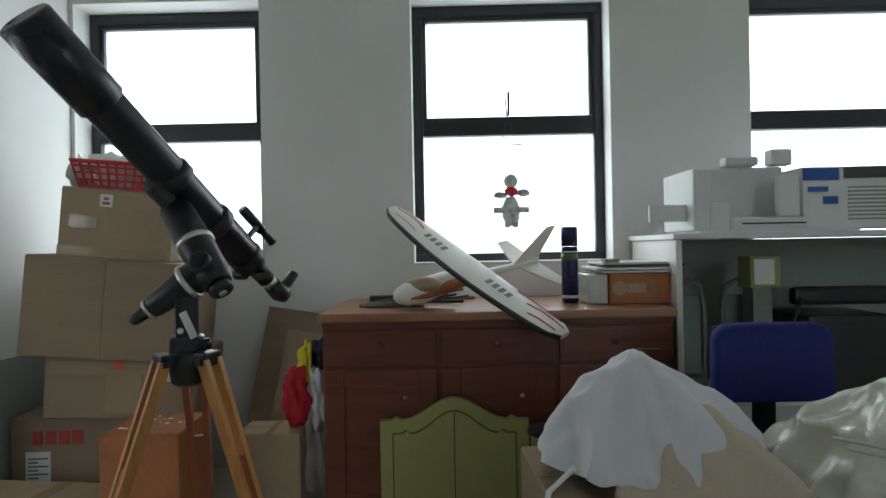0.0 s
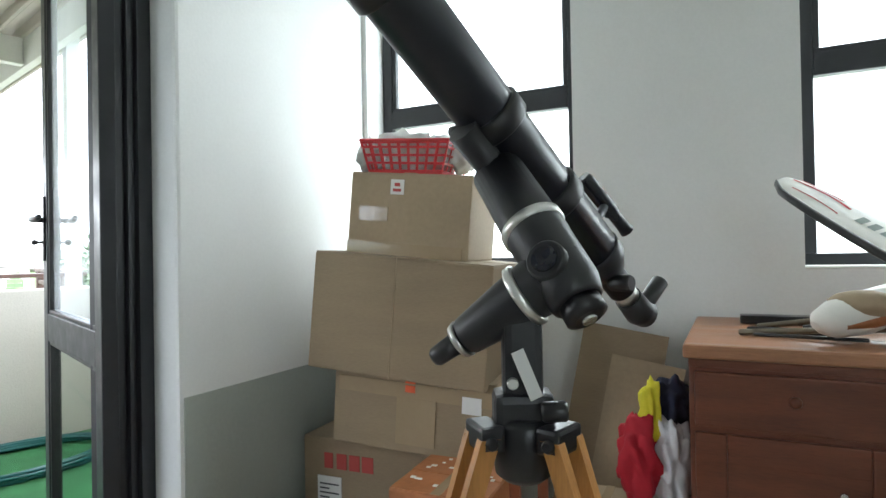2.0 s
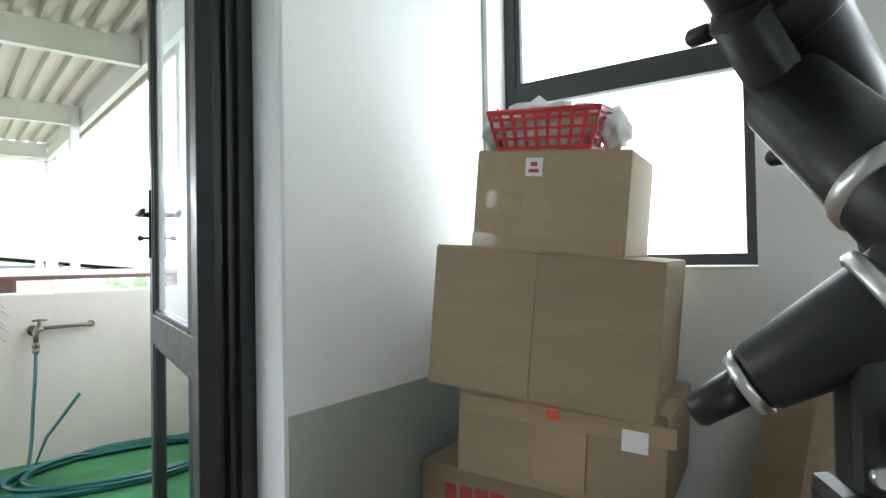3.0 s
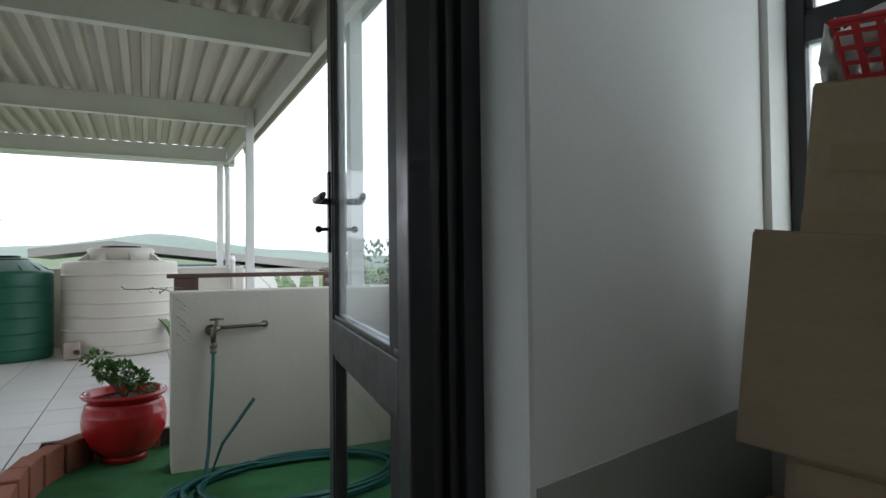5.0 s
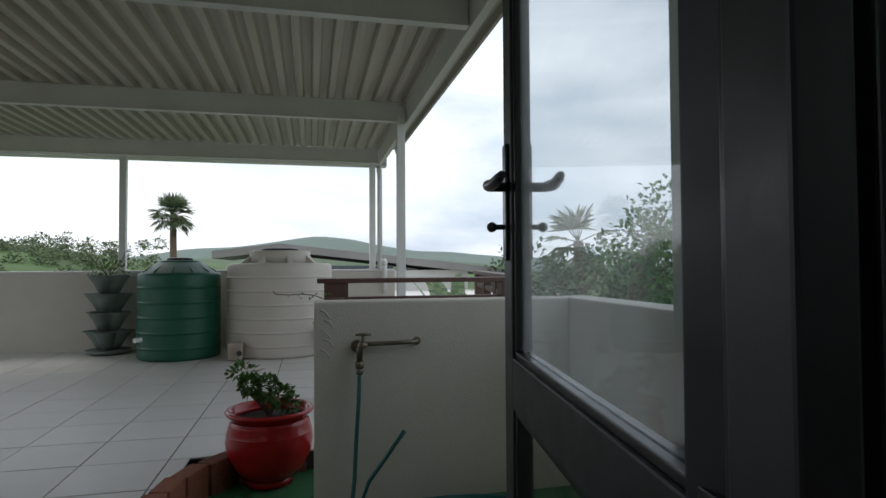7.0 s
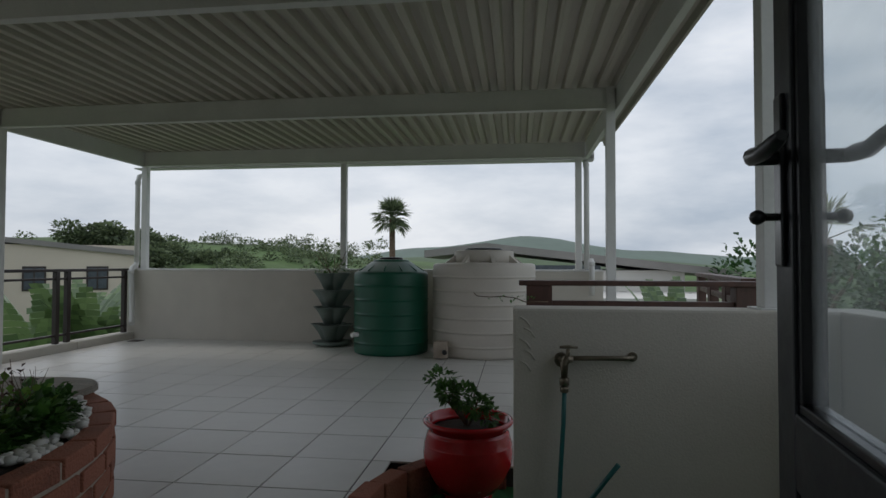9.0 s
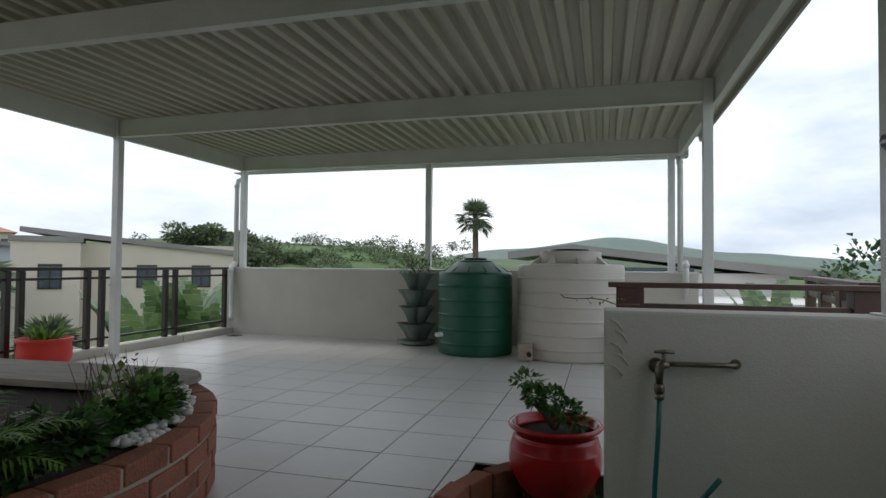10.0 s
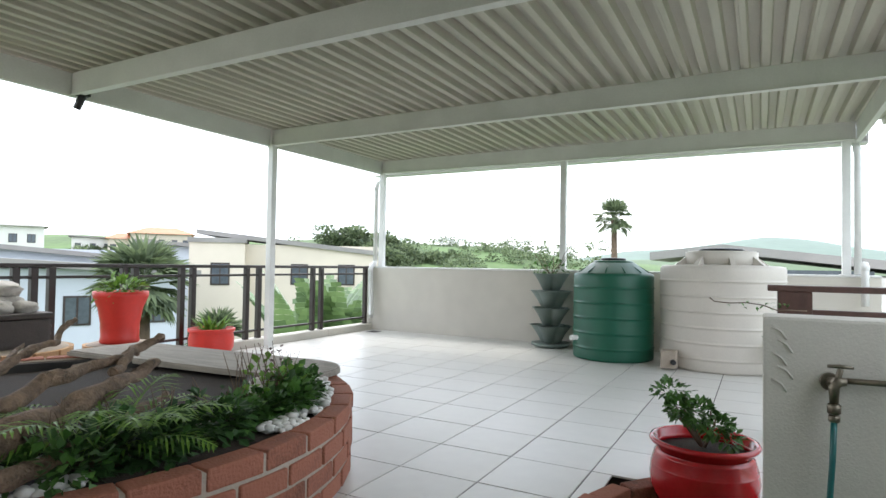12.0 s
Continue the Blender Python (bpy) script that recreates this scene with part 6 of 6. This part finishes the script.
for k, deg in enumerate((200, -40, 80)):
    d = rgt * math.cos(radians(deg)) + fwd * math.sin(radians(deg))
    w = Vector((-d.y, d.x, 0))
    top, foot = HUB + d * 0.062 + Vector((0, 0, 0.02)), Vector((HUB.x, HUB.y, 0)) + d * 0.33
    lg = None
    for s in (-1, 1):
        bm = bmesh.new()
        a, b = top + w * 0.024 * s, foot + w * 0.012 * s
        q = [a + d * 0.014, a - d * 0.014, b - d * 0.010, b + d * 0.010]
        f = [bm.verts.new(v + w * 0.008) for v in q]
        g = [bm.verts.new(v - w * 0.008) for v in q]
        bm.faces.new(f)
        bm.faces.new(g[::-1])
        for i in range(4):
            j = (i + 1) % 4
            bm.faces.new((f[i], g[i], g[j], f[j]))
        lg = part("leg", bm, LEGDARK if k == 2 else LEGWOOD, sc, "varnished wooden strut")
    bm = bmesh.new()
    a, b = top.lerp(foot, 0.30), foot
    q = [a + d * 0.010, a - d * 0.010, b - d * 0.008, b + d * 0.008]
    f = [bm.verts.new(v + w * 0.011) for v in q]
    g = [bm.verts.new(v - w * 0.011) for v in q]
    bm.faces.new(f)
    bm.faces.new(g[::-1])
    for i in range(4):
        j = (i + 1) % 4
        bm.faces.new((f[i], g[i], g[j], f[j]))
    part("leg_extension", bm, LEGDARK, sc, "darker sliding strut")
    bm = bmesh.new()
    MT = Matrix.Translation(top) @ Matrix.Rotation(math.atan2(d.y, d.x), 4, "Z")
    bx(bm, -0.022, 0.014, -0.032, 0.032, -0.02, 0.016, 0.006, MT)
    rod(bm, MT @ Vector((0.0, -0.040, -0.005)), MT @ Vector((0.0, 0.040, -0.005)), 0.009, n=12)
    part("leg_bracket", bm, MOUNT, sc)
    part("foot", rod(bmesh.new(), foot + Vector((0, 0, 0.03)), foot, 0.012, 0.004), SILVER, sc)


# ---------- surroundings ----------
random.seed(21)
EYEP = Vector((-0.618, 3.309, 1.035))
NORTH, DIP = -13.5, 0.0175
def far(yaw, d, z):
    yaw, z = yaw + NORTH, z - DIP * d
    return Vector((EYEP.x - d * math.sin(radians(yaw)), EYEP.y + d * math.cos(radians(yaw)), z))

def ground_height(x, y):
    d = math.hypot(x + 5, y)
    base = -5.5 - DIP * d
    if d > 60:
        u = min(1.0, (d - 60) / 500)
        base += 9 * u + (10 * noise.noise(Vector((x * 0.006, y * 0.006, 0.3))) + 3 * noise.noise(Vector((x * 0.02, y * 0.02, 4)))) * u
    return base
bm = bmesh.new()
rings, seg = [6, 14, 30, 60, 90, 130, 180, 240, 320, 420, 560, 740, 1000, 1500, 2600, 4200], 96
prev = None
for r in rings:
    row = []
    for k in range(seg):
        a = 2 * math.pi * k / seg
        x, y = -5 + r * math.cos(a), r * math.sin(a)
        z = ground_height(x, y) if r < 900 else -4 - DIP * 900 + 4 * noise.noise(Vector((x * 0.001, y * 0.001, 1)))
        row.append(bm.verts.new((x, y, z)))
    if prev:
        for k in range(seg):
            bm.faces.new((prev[k], prev[(k + 1) % seg], row[(k + 1) % seg], row[k])).smooth = True
    else:
        bm.faces.new(row)
    prev = row
struct("ground", bm, GRASSLAND, "green grassy slopes around the house")

def ridge(name, d, y0, y1, prof, material, depth):
    """A long hill: prof gives height over the eye at even steps of yaw."""
    bm = bmesh.new()
    n = 120
    rows = []
    for i in range(n + 1):
        u = i / n
        yaw = y0 + (y1 - y0) * u
        t = u * (len(prof) - 1)
        j = min(int(t), len(prof) - 2)
        s = t - j
        s = s * s * (3 - 2 * s)
        h = prof[j] * (1 - s) + prof[j + 1] * s
        h += d * 0.0016 * noise.noise(Vector((yaw * 0.35, d, 0)))
        rows.append([bm.verts.new(far(yaw, d - depth, -8)), bm.verts.new(far(yaw, d - depth * 0.5, -8 + (h + 9) * 0.62)), bm.verts.new(far(yaw, d - depth * 0.2, -8 + (h + 9) * 0.9)), bm.verts.new(far(yaw, d, 1 + h)), bm.verts.new(far(yaw, d + depth, -8))])
    for a, b in zip(rows, rows[1:]):
        for k in range(4):
            bm.faces.new((a[k], a[k + 1], b[k + 1], b[k])).smooth = True
    struct(name, bm, material, "hazy green hill in the distance")
# ridges beyond the near one take the haze-tinted colours
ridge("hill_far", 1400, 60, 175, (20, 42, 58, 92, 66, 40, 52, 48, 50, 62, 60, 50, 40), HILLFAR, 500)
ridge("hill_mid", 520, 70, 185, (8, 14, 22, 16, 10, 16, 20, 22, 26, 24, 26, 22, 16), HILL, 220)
ridge("hill_near", 230, 40, 190, (-1, 0, 1, 2, 2, 6, 11.5, 13, 12, 12, 10, 8, 6), GRASSLAND, 120)
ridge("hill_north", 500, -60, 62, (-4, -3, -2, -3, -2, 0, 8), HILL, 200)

def broadleaf(yaw, d, h, crown, zb=-5.5, label="broad green tree beyond the terrace", n=900, m=LEAF_FAR_HAZE, size=None):
    p = far(yaw, d, zb)
    t = thing("tree", tuple(p), label, "tree", "trees around")
    bm = bmesh.new()
    top = p + Vector((0, 0, h * 0.55))
    sweep(bm, [p, p.lerp(top, 0.5) + Vector((rnd(-0.2, 0.2), rnd(-0.2, 0.2), 0)), top], [h * 0.035, h * 0.026, h * 0.015], 8)
    lobes = []
    for k in range(7):
        a = rnd(0, 6.28)
        q = top + Vector((math.cos(a) * crown * rnd(0.3, 0.75), math.sin(a) * crown * rnd(0.3, 0.75), h * rnd(0.05, 0.33)))
        sweep(bm, [top - Vector((0, 0, h * 0.12)), top.lerp(q, 0.5) + Vector((0, 0, 0.1 * h * rnd(0, 0.4))), q], [h * 0.014, h * 0.009, h * 0.003], 5)
        lobes.append(q)
    part("trunk", bm, BARK, t)
    bm = bmesh.new()
    s = size or max(0.16, h * 0.035)
    for q in lobes:
        foliage(bm, q, (crown * rnd(0.35, 0.5), crown * rnd(0.35, 0.5), h * rnd(0.12, 0.2)), n // 7, s, 0.2, 0.7)
    part("crown", bm, m, t)

def fan_palm(yaw, d, h, r, zb=-5.5, label="tall fan palm", leaves=34, m=LEAF_FAR_HAZE, fat=1.0):
    p = far(yaw, d, zb)
    t = thing("palm_tree", tuple(p), label, "palm", "palms")
    bm = bmesh.new()
    top = p + Vector((rnd(-0.2, 0.2), rnd(-0.2, 0.2), h))
    sweep(bm, [p, p.lerp(top, 0.5) + Vector((0.12, 0.1, 0)), top], [r * 0.17, r * 0.13, r * 0.12], 10)
    part("trunk", bm, BARK, t)
    bm = bmesh.new()
    for k in range(leaves):
        a, e = rnd(0, 6.28), rnd(-0.9, 1.5)
        dd = Vector((math.cos(a) * math.cos(e), math.sin(a) * math.cos(e), math.sin(e)))
        q = top + dd * r * 0.45
        sweep(bm, [top, q], [r * 0.016, r * 0.01], 4, cap=False)
        s = dd.cross(Vector((0, 0, 1))).normalized()
        for j in range(11):
            b = (j - 5) / 5 * 1.25
            ld = (dd * math.cos(b) + s * math.sin(b) + Vector((0, 0, -0.22))).normalized()
            leaf(bm, q, ld, (s.cross(dd) + Vector((rnd(-0.6, 0.6), rnd(-0.6, 0.6), rnd(-0.6, 0.6)))).normalized(), r * 0.55 * rnd(0.85, 1.1), r * 0.10 * fat)
    part("crown", bm, m, t)

fan_palm(102.3, 42, 10.6, 1.7, label="tall fan palm standing behind the tanks", leaves=70, m=LEAF_FAR_HAZE, fat=0.55)
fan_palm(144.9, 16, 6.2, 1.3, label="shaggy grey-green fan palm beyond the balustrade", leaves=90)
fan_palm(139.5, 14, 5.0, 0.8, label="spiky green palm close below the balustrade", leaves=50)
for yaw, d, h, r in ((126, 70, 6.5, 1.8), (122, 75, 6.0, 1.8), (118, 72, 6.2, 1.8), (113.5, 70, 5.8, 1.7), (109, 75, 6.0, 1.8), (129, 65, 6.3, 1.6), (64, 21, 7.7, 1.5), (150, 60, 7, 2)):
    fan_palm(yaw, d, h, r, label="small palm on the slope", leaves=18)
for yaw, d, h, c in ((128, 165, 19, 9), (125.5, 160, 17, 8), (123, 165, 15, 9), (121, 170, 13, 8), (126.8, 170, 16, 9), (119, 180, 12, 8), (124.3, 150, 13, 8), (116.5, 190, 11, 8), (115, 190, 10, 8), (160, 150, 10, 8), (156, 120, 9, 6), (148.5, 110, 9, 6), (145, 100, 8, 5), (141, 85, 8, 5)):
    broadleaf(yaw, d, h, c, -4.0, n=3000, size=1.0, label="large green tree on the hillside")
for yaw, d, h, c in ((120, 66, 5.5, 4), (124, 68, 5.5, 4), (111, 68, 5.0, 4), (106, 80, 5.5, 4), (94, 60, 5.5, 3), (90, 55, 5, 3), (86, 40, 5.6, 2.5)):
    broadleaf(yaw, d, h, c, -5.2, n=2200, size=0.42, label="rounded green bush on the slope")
broadleaf(59.5, 16, 9.4, 2.5, -5.2, n=2600, label="large spreading green tree beside the house", m=LEAF_MID, size=0.17)
broadleaf(65, 19, 7.9, 2.4, -5.2, n=2200, label="dense green tree beside the house", m=LEAF_DARK, size=0.2)
broadleaf(68.5, 24, 6.9, 2.4, -5.2, n=1800, label="dense green tree beside the house", m=LEAF_DARK, size=0.22)
broadleaf(56, 21, 8.4, 3.2, -5.2, n=2000, label="dense green tree beside the house", m=LEAF_DARK, size=0.2)

# broad-leaved banana plants just below the balustrade
for yaw, d, s in ((131.5, 11.6, 1.0), (128.5, 12.4, 1.0), (126.3, 12.0, 0.95), (129.8, 12.9, 1.1), (75, 7.2, 0.5), (88, 5.9, 0.16)):
    z = -2.15
    b0 = far(yaw, d, z if s > 0.6 else (0.1 if s < 0.3 else -0.5))
    t = thing("banana_plant", tuple(b0), "wild banana plant with split broad leaves", "plant", "banana plants")
    bm, bs = bmesh.new(), bmesh.new()
    for k in range(9):
        a = rnd(0, 6.28)
        d0 = Vector((math.cos(a) * 0.45, math.sin(a) * 0.45, 1.6)).normalized()
        ln = (1.5 + rnd(0, 0.7)) * s
        q = b0 + d0 * 1.2 * s
        sweep(bs, [b0, q], [0.05 * s, 0.02 * s], 6)
        sd = d0.cross(Vector((0, 0, 1))).normalized()
        m_ = 16
        for i in range(m_):
            u = i / m_
            dd = (d0 + Vector((math.cos(a), math.sin(a), -0.5)) * 0.6 * u * u).normalized()
            nq = q + dd * ln / m_
            w = 0.30 * s * math.sin(math.pi * (0.12 + 0.86 * u)) ** 0.7
            for sg in (-1, 1):
                j = rnd(0.75, 1.0)
                v = [bm.verts.new(p) for p in (q, q + sd * sg * w * j + dd * 0.02 + Vector((0, 0, -0.12 * w)), nq + sd * sg * w * j + dd * 0.03 - Vector((0, 0, 0.16 * w)) - dd * 0.012 * s, nq)]
                bm.faces.new(v)
            q = nq
    part("stems", bs, BARK, t)
    part("leaves", bm, LEAF_BAN, t)

def house(yaw, d, w, dep, h, zb, wall, rot, rows, label, roof_rise=0.5, cols=4, over=0.5, hip=False):
    p = far(yaw, d, zb)
    t = thing("house", tuple(p), label, "house", "houses around")
    M = turn(p.x, p.y, p.z, yaw + NORTH + rot)
    part("wall", bx(bmesh.new(), -w / 2, w / 2, 0, dep, 0, h, 0.0, M), wall, t)
    bm = bmesh.new()
    if hip:
        lo = [bm.verts.new(M @ Vector(v)) for v in ((-w / 2 - over, -over, h), (w / 2 + over, -over, h), (w / 2 + over, dep + over, h), (-w / 2 - over, dep + over, h))]
        hi = [bm.verts.new(M @ Vector(v)) for v in ((-w / 4, dep / 2, h + roof_rise), (w / 4, dep / 2, h + roof_rise))]
        for f in ((lo[0], lo[1], hi[1], hi[0]), (lo[1], lo[2], hi[1]), (lo[2], lo[3], hi[0], hi[1]), (lo[3], lo[0], hi[0]), (lo[3], lo[2], lo[1], lo[0])):
            bm.faces.new(f)
    else:
        bx(bm, -w / 2 - over, w / 2 + over, -over, dep + over, h, h + 0.22, 0.0, M)
        for v in bm.verts:
            lv = M.inverted() @ v.co
            v.co = M @ Vector((lv.x, lv.y, lv.z - roof_rise * (lv.x / w)))
    part("roof", bm, H_ROOF if not hip else BROWNBOX if wall is H_CREAM else H_ROOF, t)
    for r in range(rows):
        for c in range(cols):
            x = -w / 2 + w * (c + 0.5) / cols + rnd(-0.15, 0.15) * w / cols
            z = h - 1.9 - 2.8 * r
            ww = min(0.35, w / cols * 0.24)
            win = part("window", bx(bmesh.new(), x - ww, x + ww, -0.05, 0.05, z, z + 0.9, 0.0, M), H_WIN, t)
            part("window_frame", bx(bmesh.new(), x - ww - 0.07, x + ww + 0.07, -0.035, 0.03, z - 0.07, z + 0.97, 0.0, M), RAILMAT, win)
            part("mullion", bx(bmesh.new(), x - 0.03, x + 0.03, -0.065, 0.0, z, z + 0.9, 0.0, M), RAILMAT, win)
    return t, M
house(133.0, 30, 8.6, 5, 7.9, -5.5, H_CREAM, -4, 2, "cream plastered house with sloping grey roof", 0.9, 3, 0.15)
house(139.6, 29, 2.4, 5, 7.9, -5.5, H_CREAM, -4, 2, "narrow cream wing of the neighbouring house", 0.0, 1, 0.08)
house(142.0, 40, 5.0, 6, 7.6, -5.0, H_BLUE, 0, 1, "pale blue house with flat roof", 0.3, 2)
house(150.5, 24, 7.0, 7, 6.6, -5.5, H_BLUE, 4, 2, "pale blue-grey house with flat roof", 0.4, 3)
house(157.0, 34, 12, 8, 7.6, -5.5, H_BLUE, 4, 1, "pale house with a grey roof", 1.0, 3)
house(144.2, 105, 9, 8, 8.6, -1.5, H_CREAM, 0, 2, "cream villa with tiled hip roof on the hill", 1.2, 5, 0.6, True)
house(147.0, 108, 5, 7, 7.8, -1.5, H_CREAM, 0, 2, "cream villa on the hill", 1.0, 3, 0.5, True)
house(149.4, 112, 6, 7, 8.0, -1.5, H_WHITE, 0, 2, "white house on the hill", 0.2, 3)
house(155.5, 85, 8, 7, 8.3, -2.0, H_WHITE, 0, 2, "white house on the hill", 0.6, 4, 0.5, True)
for yaw, d in ((136, 210), (133.5, 220), (131.5, 215), (139, 190), (120, 120), (118.5, 122), (112, 110)):
    house(yaw, d, 7, 6, 4.5, 0.5 if d > 150 else -4.0, H_WHITE, rnd(-10, 10), 1, "small white house among trees", 0.6, 3, 0.4)
# long low house with wide eaves behind the tanks
lh = thing("house", tuple(far(92, 24, -5.5)), "long grey-roofed house behind the water tanks", "house", "houses around")
p = far(92, 24, -5.5)
M = turn(p.x, p.y, p.z, 92 + NORTH)
part("wall", bx(bmesh.new(), -2.3, 7.5, 0, 7, 0, 6.75, 0.0, M), H_WHITE, lh)
bm = bmesh.new()
pr_ = [(-2.9, 7.55), (-0.4, 7.85), (9.5, 6.75)]
for (x0, z0), (x1, z1) in zip(pr_, pr_[1:]):
    v = [bm.verts.new(M @ Vector(q)) for q in ((x0, -0.45, z0 - 0.3), (x1, -0.45, z1 - 0.3), (x1, 8, z1 - 0.3), (x0, 8, z0 - 0.3), (x0, -0.45, z0), (x1, -0.45, z1), (x1, 8, z1), (x0, 8, z0))]
    for f in ((0, 1, 2, 3), (4, 5, 6, 7), (0, 1, 5, 4), (2, 3, 7, 6), (0, 3, 7, 4), (1, 2, 6, 5)):
        bm.faces.new([v[i] for i in f])
part("roof", bm, H_ROOF, lh)
part("clerestory", bx(bmesh.new(), 0.2, 4.2, -0.06, 0.05, 6.2, 6.95, 0.0, M), H_WIN, lh, "dark strip of high windows")
for x in (-1.7, -0.7):
    part("window", bx(bmesh.new(), x - 0.45, x + 0.45, -0.06, 0.05, 5.9, 6.7, 0.0, M), H_WIN, lh)
part("lower_roof", bx(bmesh.new(), 1.0, 10.0, -5.0, 0.0, 5.6, 5.9, 0.0, M), H_WHITE, lh, "pale flat lower roof")
wd = bmesh.new()
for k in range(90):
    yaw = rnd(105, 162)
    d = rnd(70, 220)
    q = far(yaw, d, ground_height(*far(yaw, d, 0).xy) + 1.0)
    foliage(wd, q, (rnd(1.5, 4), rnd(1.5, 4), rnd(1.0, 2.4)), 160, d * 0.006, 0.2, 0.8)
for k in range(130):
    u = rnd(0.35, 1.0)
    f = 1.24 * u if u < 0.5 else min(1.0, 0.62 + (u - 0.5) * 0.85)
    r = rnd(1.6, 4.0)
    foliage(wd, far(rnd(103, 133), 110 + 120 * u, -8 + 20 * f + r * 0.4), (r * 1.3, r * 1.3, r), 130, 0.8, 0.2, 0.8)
tagged(part("far_shrubs", wd, LEAF_FAR_HAZE), "scattered dark green shrubs on the slopes", "shrubs", "", "stuff")

# ---------- pieces: tiles, kerb bricks, pond bricks ----------
KERB = [(-0.62, 2.30), (-1.6, 2.28), (-2.5, 2.262), (-3.12, 2.262), (-3.40, 2.30), (-3.62, 2.38), (-3.84, 2.54), (-3.97, 2.75), (-3.98, 3.0)]
def kerb_y(x):
    for (x0, y0), (x1, y1) in zip(KERB, KERB[1:]):
        if x1 <= x <= x0:
            return y0 + (y1 - y0) * (x - x0) / (x1 - x0)
    return 99.0
TS = 0.49
full = bx(bmesh.new(), 0.0042, TS - 0.0042, 0.0042, TS - 0.0042, -0.012, 0.0, 0.0015)
tiles = thing("tiled_floor", (-5, 0.6, 0), "pale cream ceramic floor tiles with dark joints", "floor", kind="structure")
first = part("tile", full, TILE, tiles)
tile_me, used = first.data, False
ix = math.floor((-9.10 + 3.43) / TS)
for i in range(ix, 6):
    for j in range(-10, 6):
        x0, y0 = -3.43 + i * TS, 1.70 + j * TS
        x1, y1 = x0 + TS, y0 + TS
        cx0, cx1, cy0, cy1 = max(x0, -9.1), min(x1, -0.77), max(y0, -3.0), min(y1, 4.29)
        if cx1 - cx0 < 0.03 or cy1 - cy0 < 0.03:
            continue
        if (cx0 + cx1) / 2 > -3.97:
            lim = min(kerb_y(max(cx0, -3.96)), kerb_y((cx0 + cx1) / 2), kerb_y(min(cx1, -0.63)))
            if cy0 > lim - 0.03:
                continue
            cy1 = min(cy1, lim)
        if ((x0 + x1) / 2 - PC.x) ** 2 + ((y0 + y1) / 2 - PC.y) ** 2 < (PR - 0.45) ** 2:
            continue
        if (cx0, cx1, cy0, cy1) == (x0, x1, y0, y1):
            if not used:
                o, used = first, True
            else:
                o = new("tile", tile_me)
                o.parent, o.matrix_parent_inverse = tiles, Matrix.Translation((5, -0.6, 0))
            o.matrix_basis = Matrix.Translation((x0, y0, rnd(-0.0006, 0.0006)))
        else:
            part("tile", bx(bmesh.new(), cx0 + 0.0042, cx1 - 0.0042, cy0 + 0.0042, cy1 - 0.0042, -0.012, 0.0, 0.0015), TILE, tiles)

kb = thing("brick_kerb", (-3.0, 2.3, -0.15), "curved kerb of worn red bricks round the mat", "kerb", kind="structure")
bm = bmesh.new()
bx(bm, 0, 0.215, -0.055, 0.055, -0.15, 0.055, 0.012)
kfirst = part("brick", bm, BRICK, kb)
pathlen, pts = 0.0, [Vector((x, y + 0.02, 0)) for x, y in KERB]
segs = []
for a, b in zip(pts, pts[1:]):
    segs.append((pathlen, a, b))
    pathlen += (b - a).length
n = int(pathlen / 0.225)
for k in range(n):
    s = k * pathlen / n
    base, a, b = [q for q in segs if q[0] <= s + 1e-6][-1]
    p = a + (b - a).normalized() * (s - base)
    ang = math.atan2((b - a).y, (b - a).x)
    o = kfirst if k == 0 else new("brick", kfirst.data)
    if k:
        o.parent, o.matrix_parent_inverse = kb, Matrix.Translation((3.0, -2.3, 0.15))
    o.matrix_basis = Matrix.Translation((p.x, p.y, rnd(-0.012, 0.012))) @ Matrix.Rotation(ang + rnd(-0.03, 0.03), 4, "Z")

bm = bmesh.new()
bx(bm, -0.128, 0.128, -0.115, 0.0, 0, 0.087, 0.009)
pfirst = part("brick", bm, BRICK, pond)
nb = int(2 * math.pi * PR / 0.275)
for c in range(4):
    for k in range(nb):
        a = 2 * math.pi * (k + 0.5 * (c % 2)) / nb
        o = pfirst if (c == 0 and k == 0) else new("brick", pfirst.data)
        if not (c == 0 and k == 0):
            o.parent, o.matrix_parent_inverse = pond, Matrix.Translation((-PC.x, -PC.y, 0))
        o.matrix_basis = Matrix.Translation((PC.x, PC.y, 0.004 + 0.103 * c)) @ Matrix.Rotation(a, 4, "Z") @ Matrix.Translation((0, -PR + rnd(-0.004, 0.006), 0)) @ Matrix.Rotation(math.pi, 4, "Z") @ Matrix.Rotation(rnd(-0.012, 0.012), 4, "Y")
set_out([tiles, kb], 0.82, 0.08)
